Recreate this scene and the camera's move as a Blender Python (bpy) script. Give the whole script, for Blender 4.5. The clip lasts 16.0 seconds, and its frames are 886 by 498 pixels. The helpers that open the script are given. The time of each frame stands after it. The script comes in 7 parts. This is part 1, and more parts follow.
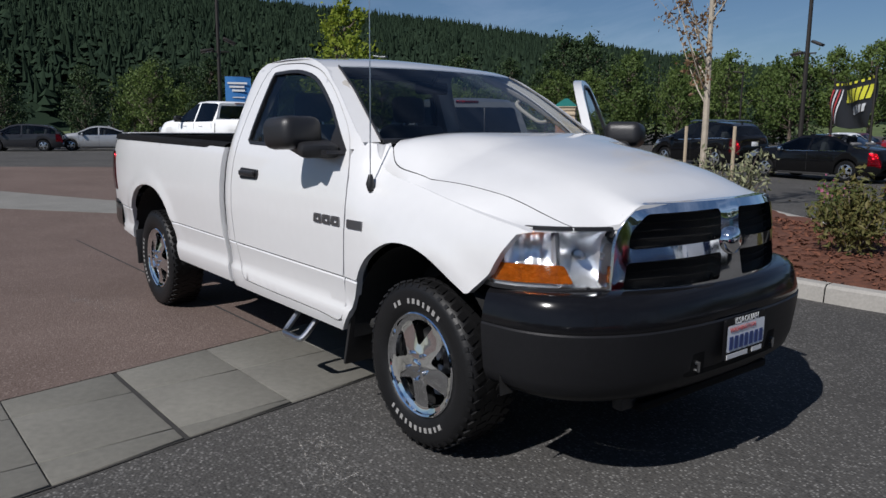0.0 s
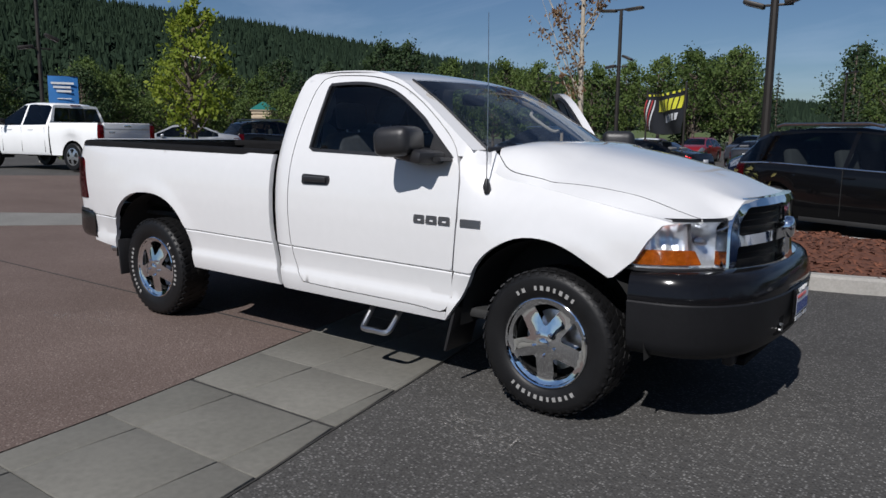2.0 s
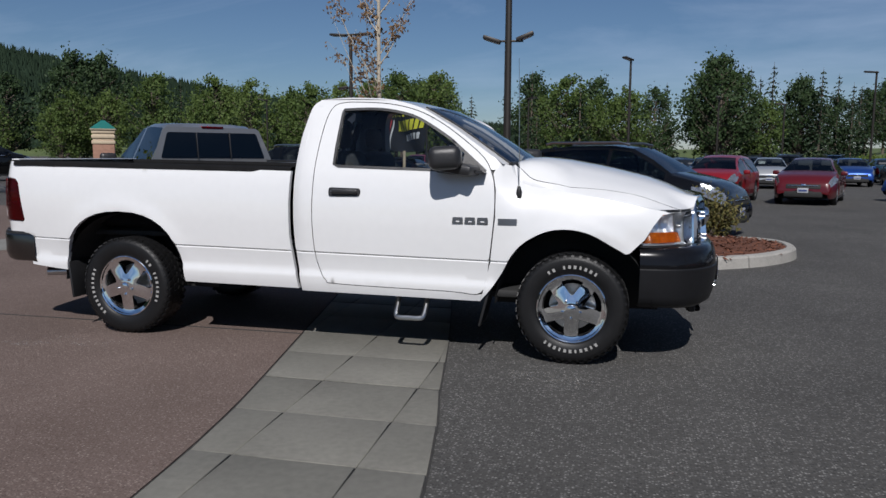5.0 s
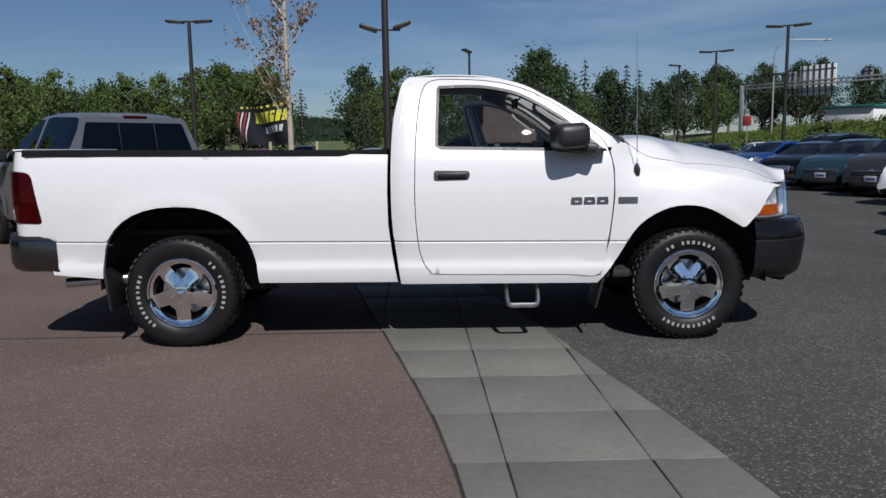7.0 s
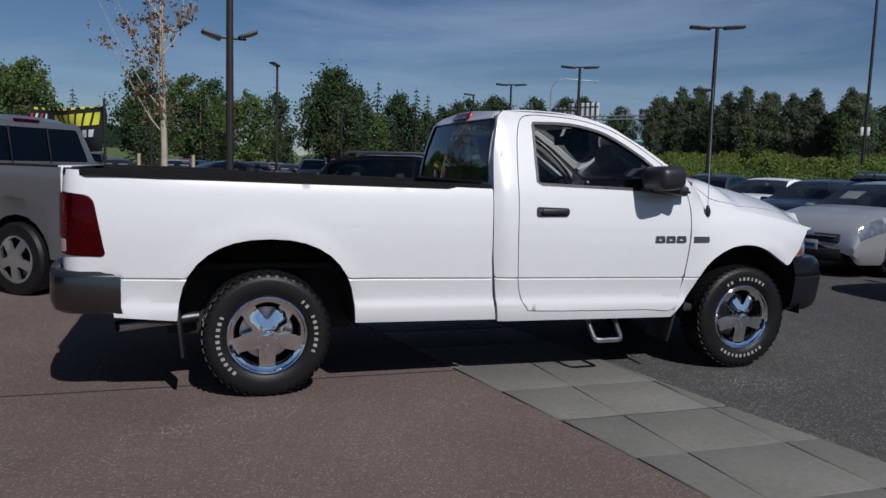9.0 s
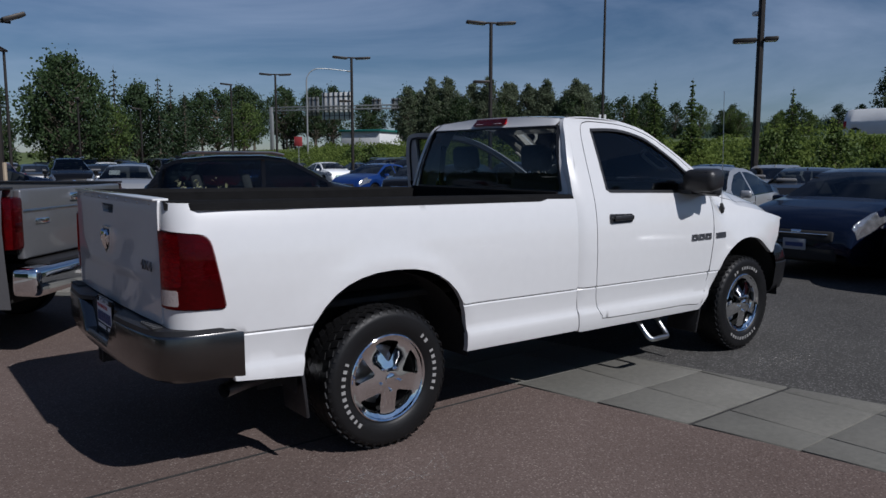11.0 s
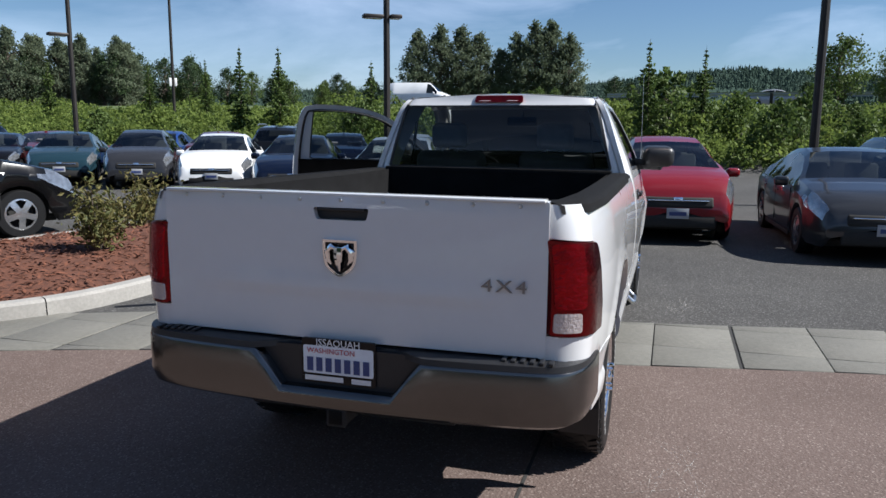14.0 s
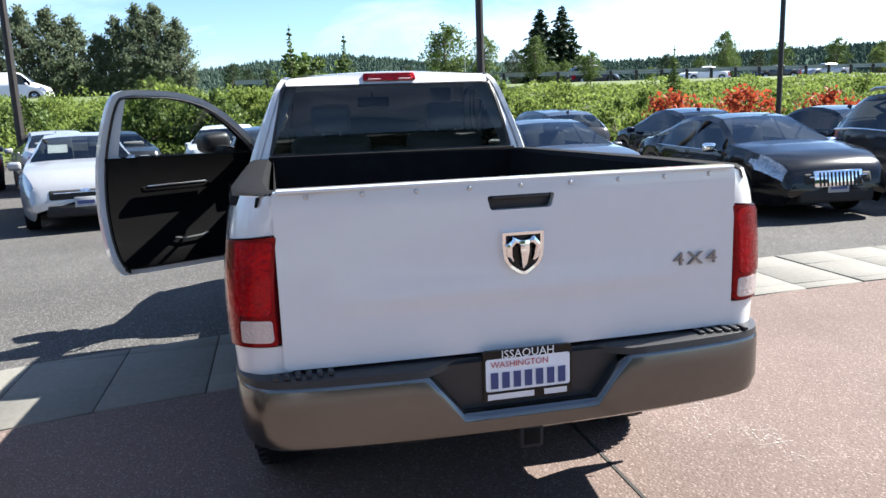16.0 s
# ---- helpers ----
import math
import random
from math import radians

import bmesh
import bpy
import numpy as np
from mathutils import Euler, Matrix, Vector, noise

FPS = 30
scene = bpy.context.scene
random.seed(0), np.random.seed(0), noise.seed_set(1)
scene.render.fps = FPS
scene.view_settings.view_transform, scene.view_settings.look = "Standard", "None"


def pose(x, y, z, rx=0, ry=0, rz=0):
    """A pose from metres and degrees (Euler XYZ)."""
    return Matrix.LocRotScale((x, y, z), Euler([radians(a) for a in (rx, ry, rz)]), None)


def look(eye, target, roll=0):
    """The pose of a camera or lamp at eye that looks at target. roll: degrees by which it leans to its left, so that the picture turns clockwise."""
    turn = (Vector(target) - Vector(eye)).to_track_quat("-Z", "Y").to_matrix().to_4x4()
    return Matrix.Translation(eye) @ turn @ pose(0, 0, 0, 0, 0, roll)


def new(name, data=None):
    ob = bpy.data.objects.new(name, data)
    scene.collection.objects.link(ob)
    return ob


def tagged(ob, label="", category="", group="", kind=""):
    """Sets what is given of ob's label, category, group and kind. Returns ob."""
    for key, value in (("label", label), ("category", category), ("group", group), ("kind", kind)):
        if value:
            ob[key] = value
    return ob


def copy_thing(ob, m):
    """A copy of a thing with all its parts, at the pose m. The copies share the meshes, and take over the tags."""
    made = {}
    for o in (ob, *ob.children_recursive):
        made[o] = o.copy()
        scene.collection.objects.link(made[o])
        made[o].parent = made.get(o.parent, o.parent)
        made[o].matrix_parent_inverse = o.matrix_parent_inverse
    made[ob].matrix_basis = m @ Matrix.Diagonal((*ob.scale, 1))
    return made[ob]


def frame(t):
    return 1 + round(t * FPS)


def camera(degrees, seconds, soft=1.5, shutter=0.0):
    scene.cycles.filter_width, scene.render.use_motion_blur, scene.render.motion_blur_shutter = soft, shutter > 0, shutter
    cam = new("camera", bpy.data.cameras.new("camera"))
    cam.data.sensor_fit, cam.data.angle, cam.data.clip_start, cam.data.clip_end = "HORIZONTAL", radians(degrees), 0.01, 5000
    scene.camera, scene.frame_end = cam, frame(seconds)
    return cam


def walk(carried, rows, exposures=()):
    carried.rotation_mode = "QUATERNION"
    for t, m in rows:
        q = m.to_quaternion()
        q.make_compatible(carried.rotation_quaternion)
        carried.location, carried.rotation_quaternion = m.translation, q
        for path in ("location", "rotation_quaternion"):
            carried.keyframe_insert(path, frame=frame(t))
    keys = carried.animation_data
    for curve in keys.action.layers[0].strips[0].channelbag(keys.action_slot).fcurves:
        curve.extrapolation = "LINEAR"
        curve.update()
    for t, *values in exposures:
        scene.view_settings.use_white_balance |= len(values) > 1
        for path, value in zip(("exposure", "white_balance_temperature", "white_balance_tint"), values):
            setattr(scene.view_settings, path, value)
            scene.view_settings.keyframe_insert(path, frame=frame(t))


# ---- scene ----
cam = camera(61.6, 16.0)
PATH = [
    (0, (4.407, -2.949, 1.464), (2.876, -1.702, 1.145), 0.5),
    (0.5, (4.186, -3.197, 1.465), (2.735, -1.86, 1.137), -0.8),
    (1, (4.034, -3.593, 1.47), (2.702, -2.13, 1.181), 0.1),
    (1.5, (3.869, -4.011, 1.458), (2.614, -2.493, 1.109), 0.8),
    (2, (3.607, -4.352, 1.475), (2.436, -2.758, 1.172), 0.7),
    (2.5, (3.337, -4.769, 1.48), (2.29, -3.091, 1.186), 0.6),
    (3, (3.061, -4.991, 1.468), (2.094, -3.265, 1.179), 0.4),
    (3.5, (2.843, -5.289, 1.468), (1.976, -3.499, 1.264), 1.3),
    (3.7, (2.763, -5.447, 1.473), (1.923, -3.644, 1.259), 1.2),
    (5.8, (1.337, -6.316, 1.385), (1.032, -4.353, 1.149), 0.4),
    (6, (1.09, -6.331, 1.346), (0.79, -4.364, 1.143), 0.7),
    (6.5, (0.518, -6.27, 1.355), (0.424, -4.289, 1.096), 0.1),
    (7, (-0.008, -6.1, 1.367), (0.015, -4.118, 1.099), -0.9),
    (7.5, (-0.604, -5.947, 1.4), (-0.422, -3.967, 1.181), 0.2),
    (8, (-1.127, -5.793, 1.396), (-0.789, -3.836, 1.161), -0.9),
    (8.5, (-1.721, -5.708, 1.429), (-1.24, -3.78, 1.204), -0.9),
    (8.7, (-1.903, -5.675, 1.445), (-1.372, -3.76, 1.223), 0.4),
    (10.8, (-3.859, -4.456, 1.565), (-2.673, -2.862, 1.334), -0.2),
    (11, (-3.989, -4.285, 1.582), (-2.773, -2.714, 1.345), 0.0),
    (11.5, (-4.312, -3.82, 1.592), (-2.982, -2.348, 1.334), 0.3),
    (12, (-4.692, -3.364, 1.643), (-3.208, -2.047, 1.386), 0.5),
    (12.5, (-4.968, -2.863, 1.632), (-3.365, -1.703, 1.341), 1.4),
    (13, (-5.279, -2.32, 1.654), (-3.546, -1.365, 1.364), 1.3),
    (13.5, (-5.443, -1.763, 1.669), (-3.629, -0.983, 1.35), -0.8),
    (14, (-5.583, -1.207, 1.661), (-3.694, -0.635, 1.338), 0.4),
    (14.5, (-5.629, -0.671, 1.662), (-3.695, -0.315, 1.296), -0.6),
    (15, (-5.589, -0.144, 1.663), (-3.621, -0.061, 1.316), -0.5),
    (15.5, (-5.5, 0.326, 1.665), (-3.541, 0.118, 1.318), -0.7),
    (16, (-5.302, 0.781, 1.637), (-3.382, 0.362, 1.268), -2.1),
]
walk(cam, [(t, look(eye, target, roll)) for t, eye, target, roll in PATH],
     exposures=[(0, 0.10, 6250, 12), (7.5, 0.05, 6200, 12), (8.7, -0.1, 6100, 12.5), (11, -0.24, 6000, 13), (12.8, -0.22, 5900, 13), (13.2, 0.05, 5900, 12), (13.5, 0.45, 6000, 11), (14.0, 0.97, 6200, 10), (14.5, 1.60, 6400, 9), (14.9, 1.87, 6480, 9), (16, 2.22, 6480, 9)])

# ---- world, sun, exposure ----
SUN = Vector((0.19, -1.0, 1.0)).normalized()
world = bpy.data.worlds.new("sky")
scene.world = world
world.use_nodes = True
wn, wl = world.node_tree.nodes, world.node_tree.links
sky = wn.new("ShaderNodeTexSky")
sky.sky_type, sky.sun_disc = "NISHITA", False
sky.sun_elevation, sky.sun_rotation = math.asin(SUN.z), math.atan2(SUN.x, SUN.y)
sky.altitude, sky.air_density, sky.dust_density, sky.ozone_density = 50, 1.0, 0.10, 6.5
geo = wn.new("ShaderNodeTexCoord")
flat = wn.new("ShaderNodeMapping")
flat.inputs["Scale"].default_value = (1.0, 2.2, 7.0)
flat.inputs["Rotation"].default_value = (0.1, 0.12, 0.5)
cirrus = wn.new("ShaderNodeTexNoise")
cirrus.inputs["Scale"].default_value, cirrus.inputs["Detail"].default_value, cirrus.inputs["Roughness"].default_value = 1.1, 8, 0.58
cirrus.inputs["Distortion"].default_value = 0.6
veil = wn.new("ShaderNodeMapRange")
veil.inputs["From Min"].default_value, veil.inputs["From Max"].default_value = 0.47, 0.80
veil.inputs["To Max"].default_value = 0.4
cover = wn.new("ShaderNodeMix")
cover.data_type = "RGBA"
cover.inputs["B"].default_value = (11.5, 13.2, 16.5, 1)
wl.new(geo.outputs["Generated"], flat.inputs["Vector"])
wl.new(flat.outputs["Vector"], cirrus.inputs["Vector"])
wl.new(cirrus.outputs["Fac"], veil.inputs["Value"])
wl.new(veil.outputs["Result"], cover.inputs["Factor"])
wl.new(sky.outputs["Color"], cover.inputs["A"])
wl.new(cover.outputs["Result"], wn["Background"].inputs["Color"])
wn["Background"].inputs["Strength"].default_value = 0.048

sun = new("sun", bpy.data.lights.new("sun", "SUN"))
sun.data.energy, sun.data.angle, sun.data.color = 4.9, radians(0.53), (1.0, 0.96, 0.90)
sun.matrix_world = look(SUN * 60, (0, 0, 0))

# ---- materials ----


def mat(name, color, rough=0.5, metal=0.0, coat=0.0, spread=0.0, scale=8.0, bump=0.0, bscale=60.0, second=None, spec=0.5, island=0.0):
    """A Principled surface with colour variation at two scales and a fine relief."""
    m = bpy.data.materials.new(name)
    m.use_nodes = True
    n, l = m.node_tree.nodes, m.node_tree.links
    p = n["Principled BSDF"]
    p.inputs["Base Color"].default_value = (*color, 1)
    p.inputs["Roughness"].default_value, p.inputs["Metallic"].default_value = rough, metal
    p.inputs["Coat Weight"].default_value, p.inputs["Coat Roughness"].default_value = coat, 0.03
    p.inputs["Specular IOR Level"].default_value = spec
    if spread or bump or island:
        co = n.new("ShaderNodeTexCoord")
    if spread or island:
        big, small = n.new("ShaderNodeTexNoise"), n.new("ShaderNodeTexNoise")
        big.inputs["Scale"].default_value, big.inputs["Detail"].default_value = scale, 5
        small.inputs["Scale"].default_value, small.inputs["Detail"].default_value = scale * 14, 3
        l.new(co.outputs["Object"], big.inputs["Vector"]), l.new(co.outputs["Object"], small.inputs["Vector"])
        add = n.new("ShaderNodeMath")
        add.operation = "ADD"
        l.new(big.outputs["Fac"], add.inputs[0]), l.new(small.outputs["Fac"], add.inputs[1])
        if island:
            gi = n.new("ShaderNodeNewGeometry")
            more = n.new("ShaderNodeMath")
            more.operation, more.inputs[1].default_value = "MULTIPLY_ADD", island
            l.new(gi.outputs["Random Per Island"], more.inputs[0]), l.new(add.outputs[0], more.inputs[2])
            add = more
        rng = n.new("ShaderNodeMapRange")
        rng.inputs["From Min"].default_value, rng.inputs["From Max"].default_value = 0.72, 1.28 + island
        l.new(add.outputs[0], rng.inputs["Value"])
        mix = n.new("ShaderNodeMix")
        mix.data_type = "RGBA"
        lo = second or tuple(c * (1 - spread) for c in color)
        hi = color if second else tuple(min(1, c * (1 + spread)) for c in color)
        mix.inputs["A"].default_value, mix.inputs["B"].default_value = (*lo, 1), (*hi, 1)
        l.new(rng.outputs["Result"], mix.inputs["Factor"])
        l.new(mix.outputs["Result"], p.inputs["Base Color"])
    if bump:
        grain = n.new("ShaderNodeTexNoise")
        grain.inputs["Scale"].default_value, grain.inputs["Detail"].default_value = bscale, 4
        l.new(co.outputs["Object"], grain.inputs["Vector"])
        b = n.new("ShaderNodeBump")
        b.inputs["Strength"].default_value, b.inputs["Distance"].default_value = bump, 0.01
        l.new(grain.outputs["Fac"], b.inputs["Height"])
        l.new(b.outputs["Normal"], p.inputs["Normal"])
    return m


def glass(name, tint, ior=1.45):
    """Thin window glass: tinted see-through with a mirror gloss by Fresnel."""
    m = bpy.data.materials.new(name)
    m.use_nodes = True
    n, l = m.node_tree.nodes, m.node_tree.links
    n.remove(n["Principled BSDF"])
    see, gloss, fr, mix = n.new("ShaderNodeBsdfTransparent"), n.new("ShaderNodeBsdfGlossy"), n.new("ShaderNodeFresnel"), n.new("ShaderNodeMixShader")
    see.inputs["Color"].default_value = (*tint, 1)
    gloss.inputs["Roughness"].default_value = 0.0
    gloss.inputs["Color"].default_value = (0.95, 0.97, 1.0, 1)
    fr.inputs["IOR"].default_value = ior
    l.new(fr.outputs[0], mix.inputs[0]), l.new(see.outputs[0], mix.inputs[1]), l.new(gloss.outputs[0], mix.inputs[2])
    l.new(mix.outputs[0], n["Material Output"].inputs["Surface"])
    return m


def speckle(name, base, stones, size, rough=0.9, stain=None, amount=0.5):
    """Aggregate: stones of several shades in a binder, with large soft stains."""
    m = bpy.data.materials.new(name)
    m.use_nodes = True
    n, l = m.node_tree.nodes, m.node_tree.links
    p = n["Principled BSDF"]
    p.inputs["Roughness"].default_value = rough
    p.inputs["Specular IOR Level"].default_value = 0.12
    co = n.new("ShaderNodeTexCoord")
    v = n.new("ShaderNodeTexVoronoi")
    v.inputs["Scale"].default_value = 1 / size
    l.new(co.outputs["Object"], v.inputs["Vector"])
    ramp = n.new("ShaderNodeValToRGB")
    ramp.color_ramp.interpolation = "LINEAR"
    e = ramp.color_ramp.elements
    e[0].position, e[0].color = 0.0, (*stones[0], 1)
    e[1].position, e[1].color = 1.0, (*stones[-1], 1)
    for i, c in enumerate(stones[1:-1]):
        k = e.new((i + 1) / (len(stones) - 1))
        k.color = (*c, 1)
    sep = n.new("ShaderNodeSeparateColor")
    l.new(v.outputs["Color"], sep.inputs[0])
    l.new(sep.outputs[0], ramp.inputs["Fac"])
    mix = n.new("ShaderNodeMix")
    mix.data_type = "RGBA"
    mix.inputs["A"].default_value = (*base, 1)
    edge = n.new("ShaderNodeMapRange")
    edge.inputs["From Min"].default_value, edge.inputs["From Max"].default_value = 0.62, 0.2
    edge.inputs["To Max"].default_value = amount
    l.new(v.outputs["Distance"], edge.inputs["Value"])
    l.new(edge.outputs["Result"], mix.inputs["Factor"])
    l.new(ramp.outputs["Color"], mix.inputs["B"])
    big = n.new("ShaderNodeTexNoise")
    big.inputs["Scale"].default_value, big.inputs["Detail"].default_value, big.inputs["Roughness"].default_value = 0.5, 8, 0.65
    l.new(co.outputs["Object"], big.inputs["Vector"])
    sr = n.new("ShaderNodeMapRange")
    sr.inputs["From Min"].default_value, sr.inputs["From Max"].default_value = 0.3, 0.72
    l.new(big.outputs["Fac"], sr.inputs["Value"])
    mul = n.new("ShaderNodeMix")
    mul.data_type, mul.blend_type = "RGBA", "MULTIPLY"
    mul.inputs["Factor"].default_value = 1.0
    tone = n.new("ShaderNodeMix")
    tone.data_type = "RGBA"
    tone.inputs["A"].default_value, tone.inputs["B"].default_value = (*(stain or (0.78, 0.78, 0.78)), 1), (1.12, 1.12, 1.12, 1)
    l.new(sr.outputs["Result"], tone.inputs["Factor"])
    l.new(mix.outputs["Result"], mul.inputs["A"]), l.new(tone.outputs["Result"], mul.inputs["B"])
    l.new(mul.outputs["Result"], p.inputs["Base Color"])
    b = n.new("ShaderNodeBump")
    b.inputs["Strength"].default_value, b.inputs["Distance"].default_value = 0.5, size * 0.5
    l.new(v.outputs["Distance"], b.inputs["Height"])
    b.invert = True
    l.new(b.outputs["Normal"], p.inputs["Normal"])
    return m


WHITE = mat("white_paint", (0.59, 0.592, 0.595), 0.32, coat=1.0, spread=0.015, scale=1.2, bump=0.01, bscale=500)
CHROME = mat("chrome", (0.88, 0.89, 0.90), 0.05, 1.0, spread=0.04, scale=6)
SATIN = mat("satin_steel", (0.55, 0.56, 0.57), 0.28, 1.0, spread=0.08, scale=9)
BADGE = mat("badge_metal", (0.22, 0.22, 0.23), 0.3, 0.9)
PLASTIC = mat("black_plastic", (0.014, 0.014, 0.0155), 0.42, spread=0.15, scale=5, bump=0.12, bscale=420)
GLOSSBLACK = mat("black_bumper_cover", (0.006, 0.006, 0.007), 0.13, spec=0.3, spread=0.1, scale=4)
DARKGREY = mat("dark_grey_plastic", (0.010, 0.0102, 0.0115), 0.42, spec=0.22, spread=0.12, scale=4, bump=0.08, bscale=500)
BUMPERGREY = mat("grey_painted_steel", (0.135, 0.131, 0.127), 0.24, 1.0, coat=0.3, spread=0.06, scale=3)
RUBBER = mat("tyre_rubber", (0.006, 0.006, 0.0065), 0.48, spec=0.3, spread=0.25, scale=12, bump=0.1, bscale=150)
LETTER = mat("tyre_lettering", (0.24, 0.237, 0.23), 0.7, spread=0.15, scale=40)
LINER = mat("bed_liner", (0.008, 0.008, 0.0085), 0.85, spec=0.10, spread=0.3, scale=9, bump=0.4, bscale=240)
UNDER = mat("underbody", (0.012, 0.012, 0.012), 0.8, spread=0.3, scale=6)
GRILLE = mat("grille_black", (0.003, 0.003, 0.0032), 0.7, spec=0.15, spread=0.2, scale=12)
TRIM = mat("cabin_trim", (0.0032, 0.0032, 0.0036), 0.8, spec=0.06, spread=0.15, scale=10, bump=0.15, bscale=300)
BEIGE = mat("pillar_trim", (0.36, 0.34, 0.31), 0.7, spread=0.05, scale=6)
SEAT = mat("seat_cloth", (0.11, 0.11, 0.115), 0.9, spread=0.15, scale=30, bump=0.2, bscale=500)
GLASS = glass("cab_glass", (0.58, 0.62, 0.63))
DARKGLASS = glass("privacy_glass", (0.40, 0.44, 0.44))
CLEAR = glass("clear_lens", (0.93, 0.95, 0.96))
RED = mat("red_lens", (0.30, 0.002, 0.007), 0.16, 0.95, coat=0.25, spread=0.35, scale=18, bump=0.7, bscale=55)
REDDEEP = mat("dark_red_lens", (0.16, 0.001, 0.004), 0.16, 0.95, coat=0.25, spread=0.3, scale=10, bump=0.4, bscale=40)
LAMPIN = mat("lamp_reflector", (0.82, 0.84, 0.88), 0.30, 0.85, spread=0.1, scale=25, bump=0.12, bscale=40)
AMBER = mat("amber_lens", (0.55, 0.13, 0.008), 0.14, 0.6, coat=0.8, spread=0.45, scale=24, bump=0.5, bscale=60)
PALELENS = mat("reverse_lens", (0.50, 0.44, 0.43), 0.2, 0.4, coat=0.4, bump=0.5, bscale=90, spread=0.08, scale=40)
PLATEWHITE = mat("plate_white", (0.70, 0.72, 0.75), 0.4, spread=0.06, scale=20)
PLATEDULL = mat("dull_plate", (0.30, 0.31, 0.33), 0.5, spread=0.1, scale=20)
PLATEBLUE = mat("plate_blue", (0.03, 0.05, 0.16), 0.4)
PLATERED = mat("plate_red", (0.45, 0.06, 0.06), 0.5)
SILVERTEXT = mat("frame_lettering", (0.70, 0.71, 0.72), 0.35, 0.2)
ASPHALT = speckle("asphalt", (0.062, 0.060, 0.057), [(0.026, 0.026, 0.026), (0.052, 0.051, 0.051), (0.096, 0.095, 0.092), (0.25, 0.245, 0.235)], 0.014, 0.85, (0.76, 0.76, 0.77), 0.85)
REDCON = speckle("red_concrete", (0.116, 0.088, 0.078), [(0.051, 0.036, 0.032), (0.112, 0.079, 0.069), (0.15, 0.113, 0.10), (0.28, 0.235, 0.212)], 0.012, 0.85, (0.80, 0.79, 0.78), 0.75)
SLABCON = mat("grey_slab", (0.155, 0.152, 0.14), 0.85, spread=0.16, scale=2.2, bump=0.25, bscale=320)
JOINT = mat("joint_filler", (0.022, 0.021, 0.020), 0.95, spread=0.3, scale=20)
KERB = mat("kerb_concrete", (0.265, 0.255, 0.235), 0.85, spread=0.14, scale=3, bump=0.3, bscale=160)
MULCH = mat("bark_mulch", (0.13, 0.045, 0.022), 0.95, spread=0.5, scale=18, second=(0.045, 0.016, 0.009), bump=1.0, bscale=45)

# ---- building tools ----
from mathutils.geometry import delaunay_2d_cdt


def finish(bm, name, material, parent=None, label="", sharp=35):
    """Link a bmesh as one object, smooth but for its sharp edges."""
    for f in bm.faces:
        f.smooth = True
    lim = radians(sharp)
    for e in bm.edges:
        if len(e.link_faces) == 2 and e.calc_face_angle(0) > lim:
            e.smooth = False
    me = bpy.data.meshes.new(name)
    bm.to_mesh(me)
    bm.free()
    me.materials.append(material)
    ob = new(name, me)
    if parent is not None:
        ob.parent = parent
    if label:
        ob["label"] = label
    return ob


def part(name, bm, material, parent, label="", sharp=35):
    return finish(bm, name, material, parent, label, sharp)


def thing(name, label, category, at=None, group="", kind=""):
    ob = new(name)
    ob.empty_display_size = 0.2
    if at is not None:
        ob.matrix_world = at
    return tagged(ob, label, category, group, kind)


def box(sx, sy, sz, at=(0, 0, 0), bevel=0.0, turn=(0, 0, 0), seg=2, bm=None):
    """A bevelled box, centred at a point, added to bm if one is given."""
    b = bmesh.new()
    bmesh.ops.create_cube(b, size=1, matrix=Matrix.Diagonal((sx, sy, sz, 1)))
    if bevel:
        bmesh.ops.bevel(b, geom=b.edges[:], offset=bevel, segments=seg, affect="EDGES", profile=0.5)
    b.transform(pose(*at, *turn))
    return join(bm, b)


def join(bm, other):
    if bm is None:
        return other
    me = bpy.data.meshes.new("tmp")
    other.to_mesh(me)
    other.free()
    bm.from_mesh(me)
    bpy.data.meshes.remove(me)
    return bm


def grid(rows, close_u=False, close_v=False, bm=None):
    """A surface through rows of points."""
    b = bm or bmesh.new()
    vs = [[b.verts.new(p) for p in r] for r in rows]
    nu, nv = len(vs), len(vs[0])
    for i in range(nu if close_u else nu - 1):
        for j in range(nv if close_v else nv - 1):
            q = (vs[i][j], vs[(i + 1) % nu][j], vs[(i + 1) % nu][(j + 1) % nv], vs[i][(j + 1) % nv])
            if len({v.co.to_tuple(6) for v in q}) > 2:
                try:
                    b.faces.new(q)
                except ValueError:
                    pass
    return b


def lathe(profile, n=32, bm=None):
    """Turn (radius, height) points round the y axis; height runs along -y."""
    rows = [[(r * math.cos(2 * math.pi * k / n), -h, r * math.sin(2 * math.pi * k / n)) for k in range(n)] for r, h in profile]
    b = grid(rows, close_v=True)
    bmesh.ops.recalc_face_normals(b, faces=b.faces)
    return join(bm, b)


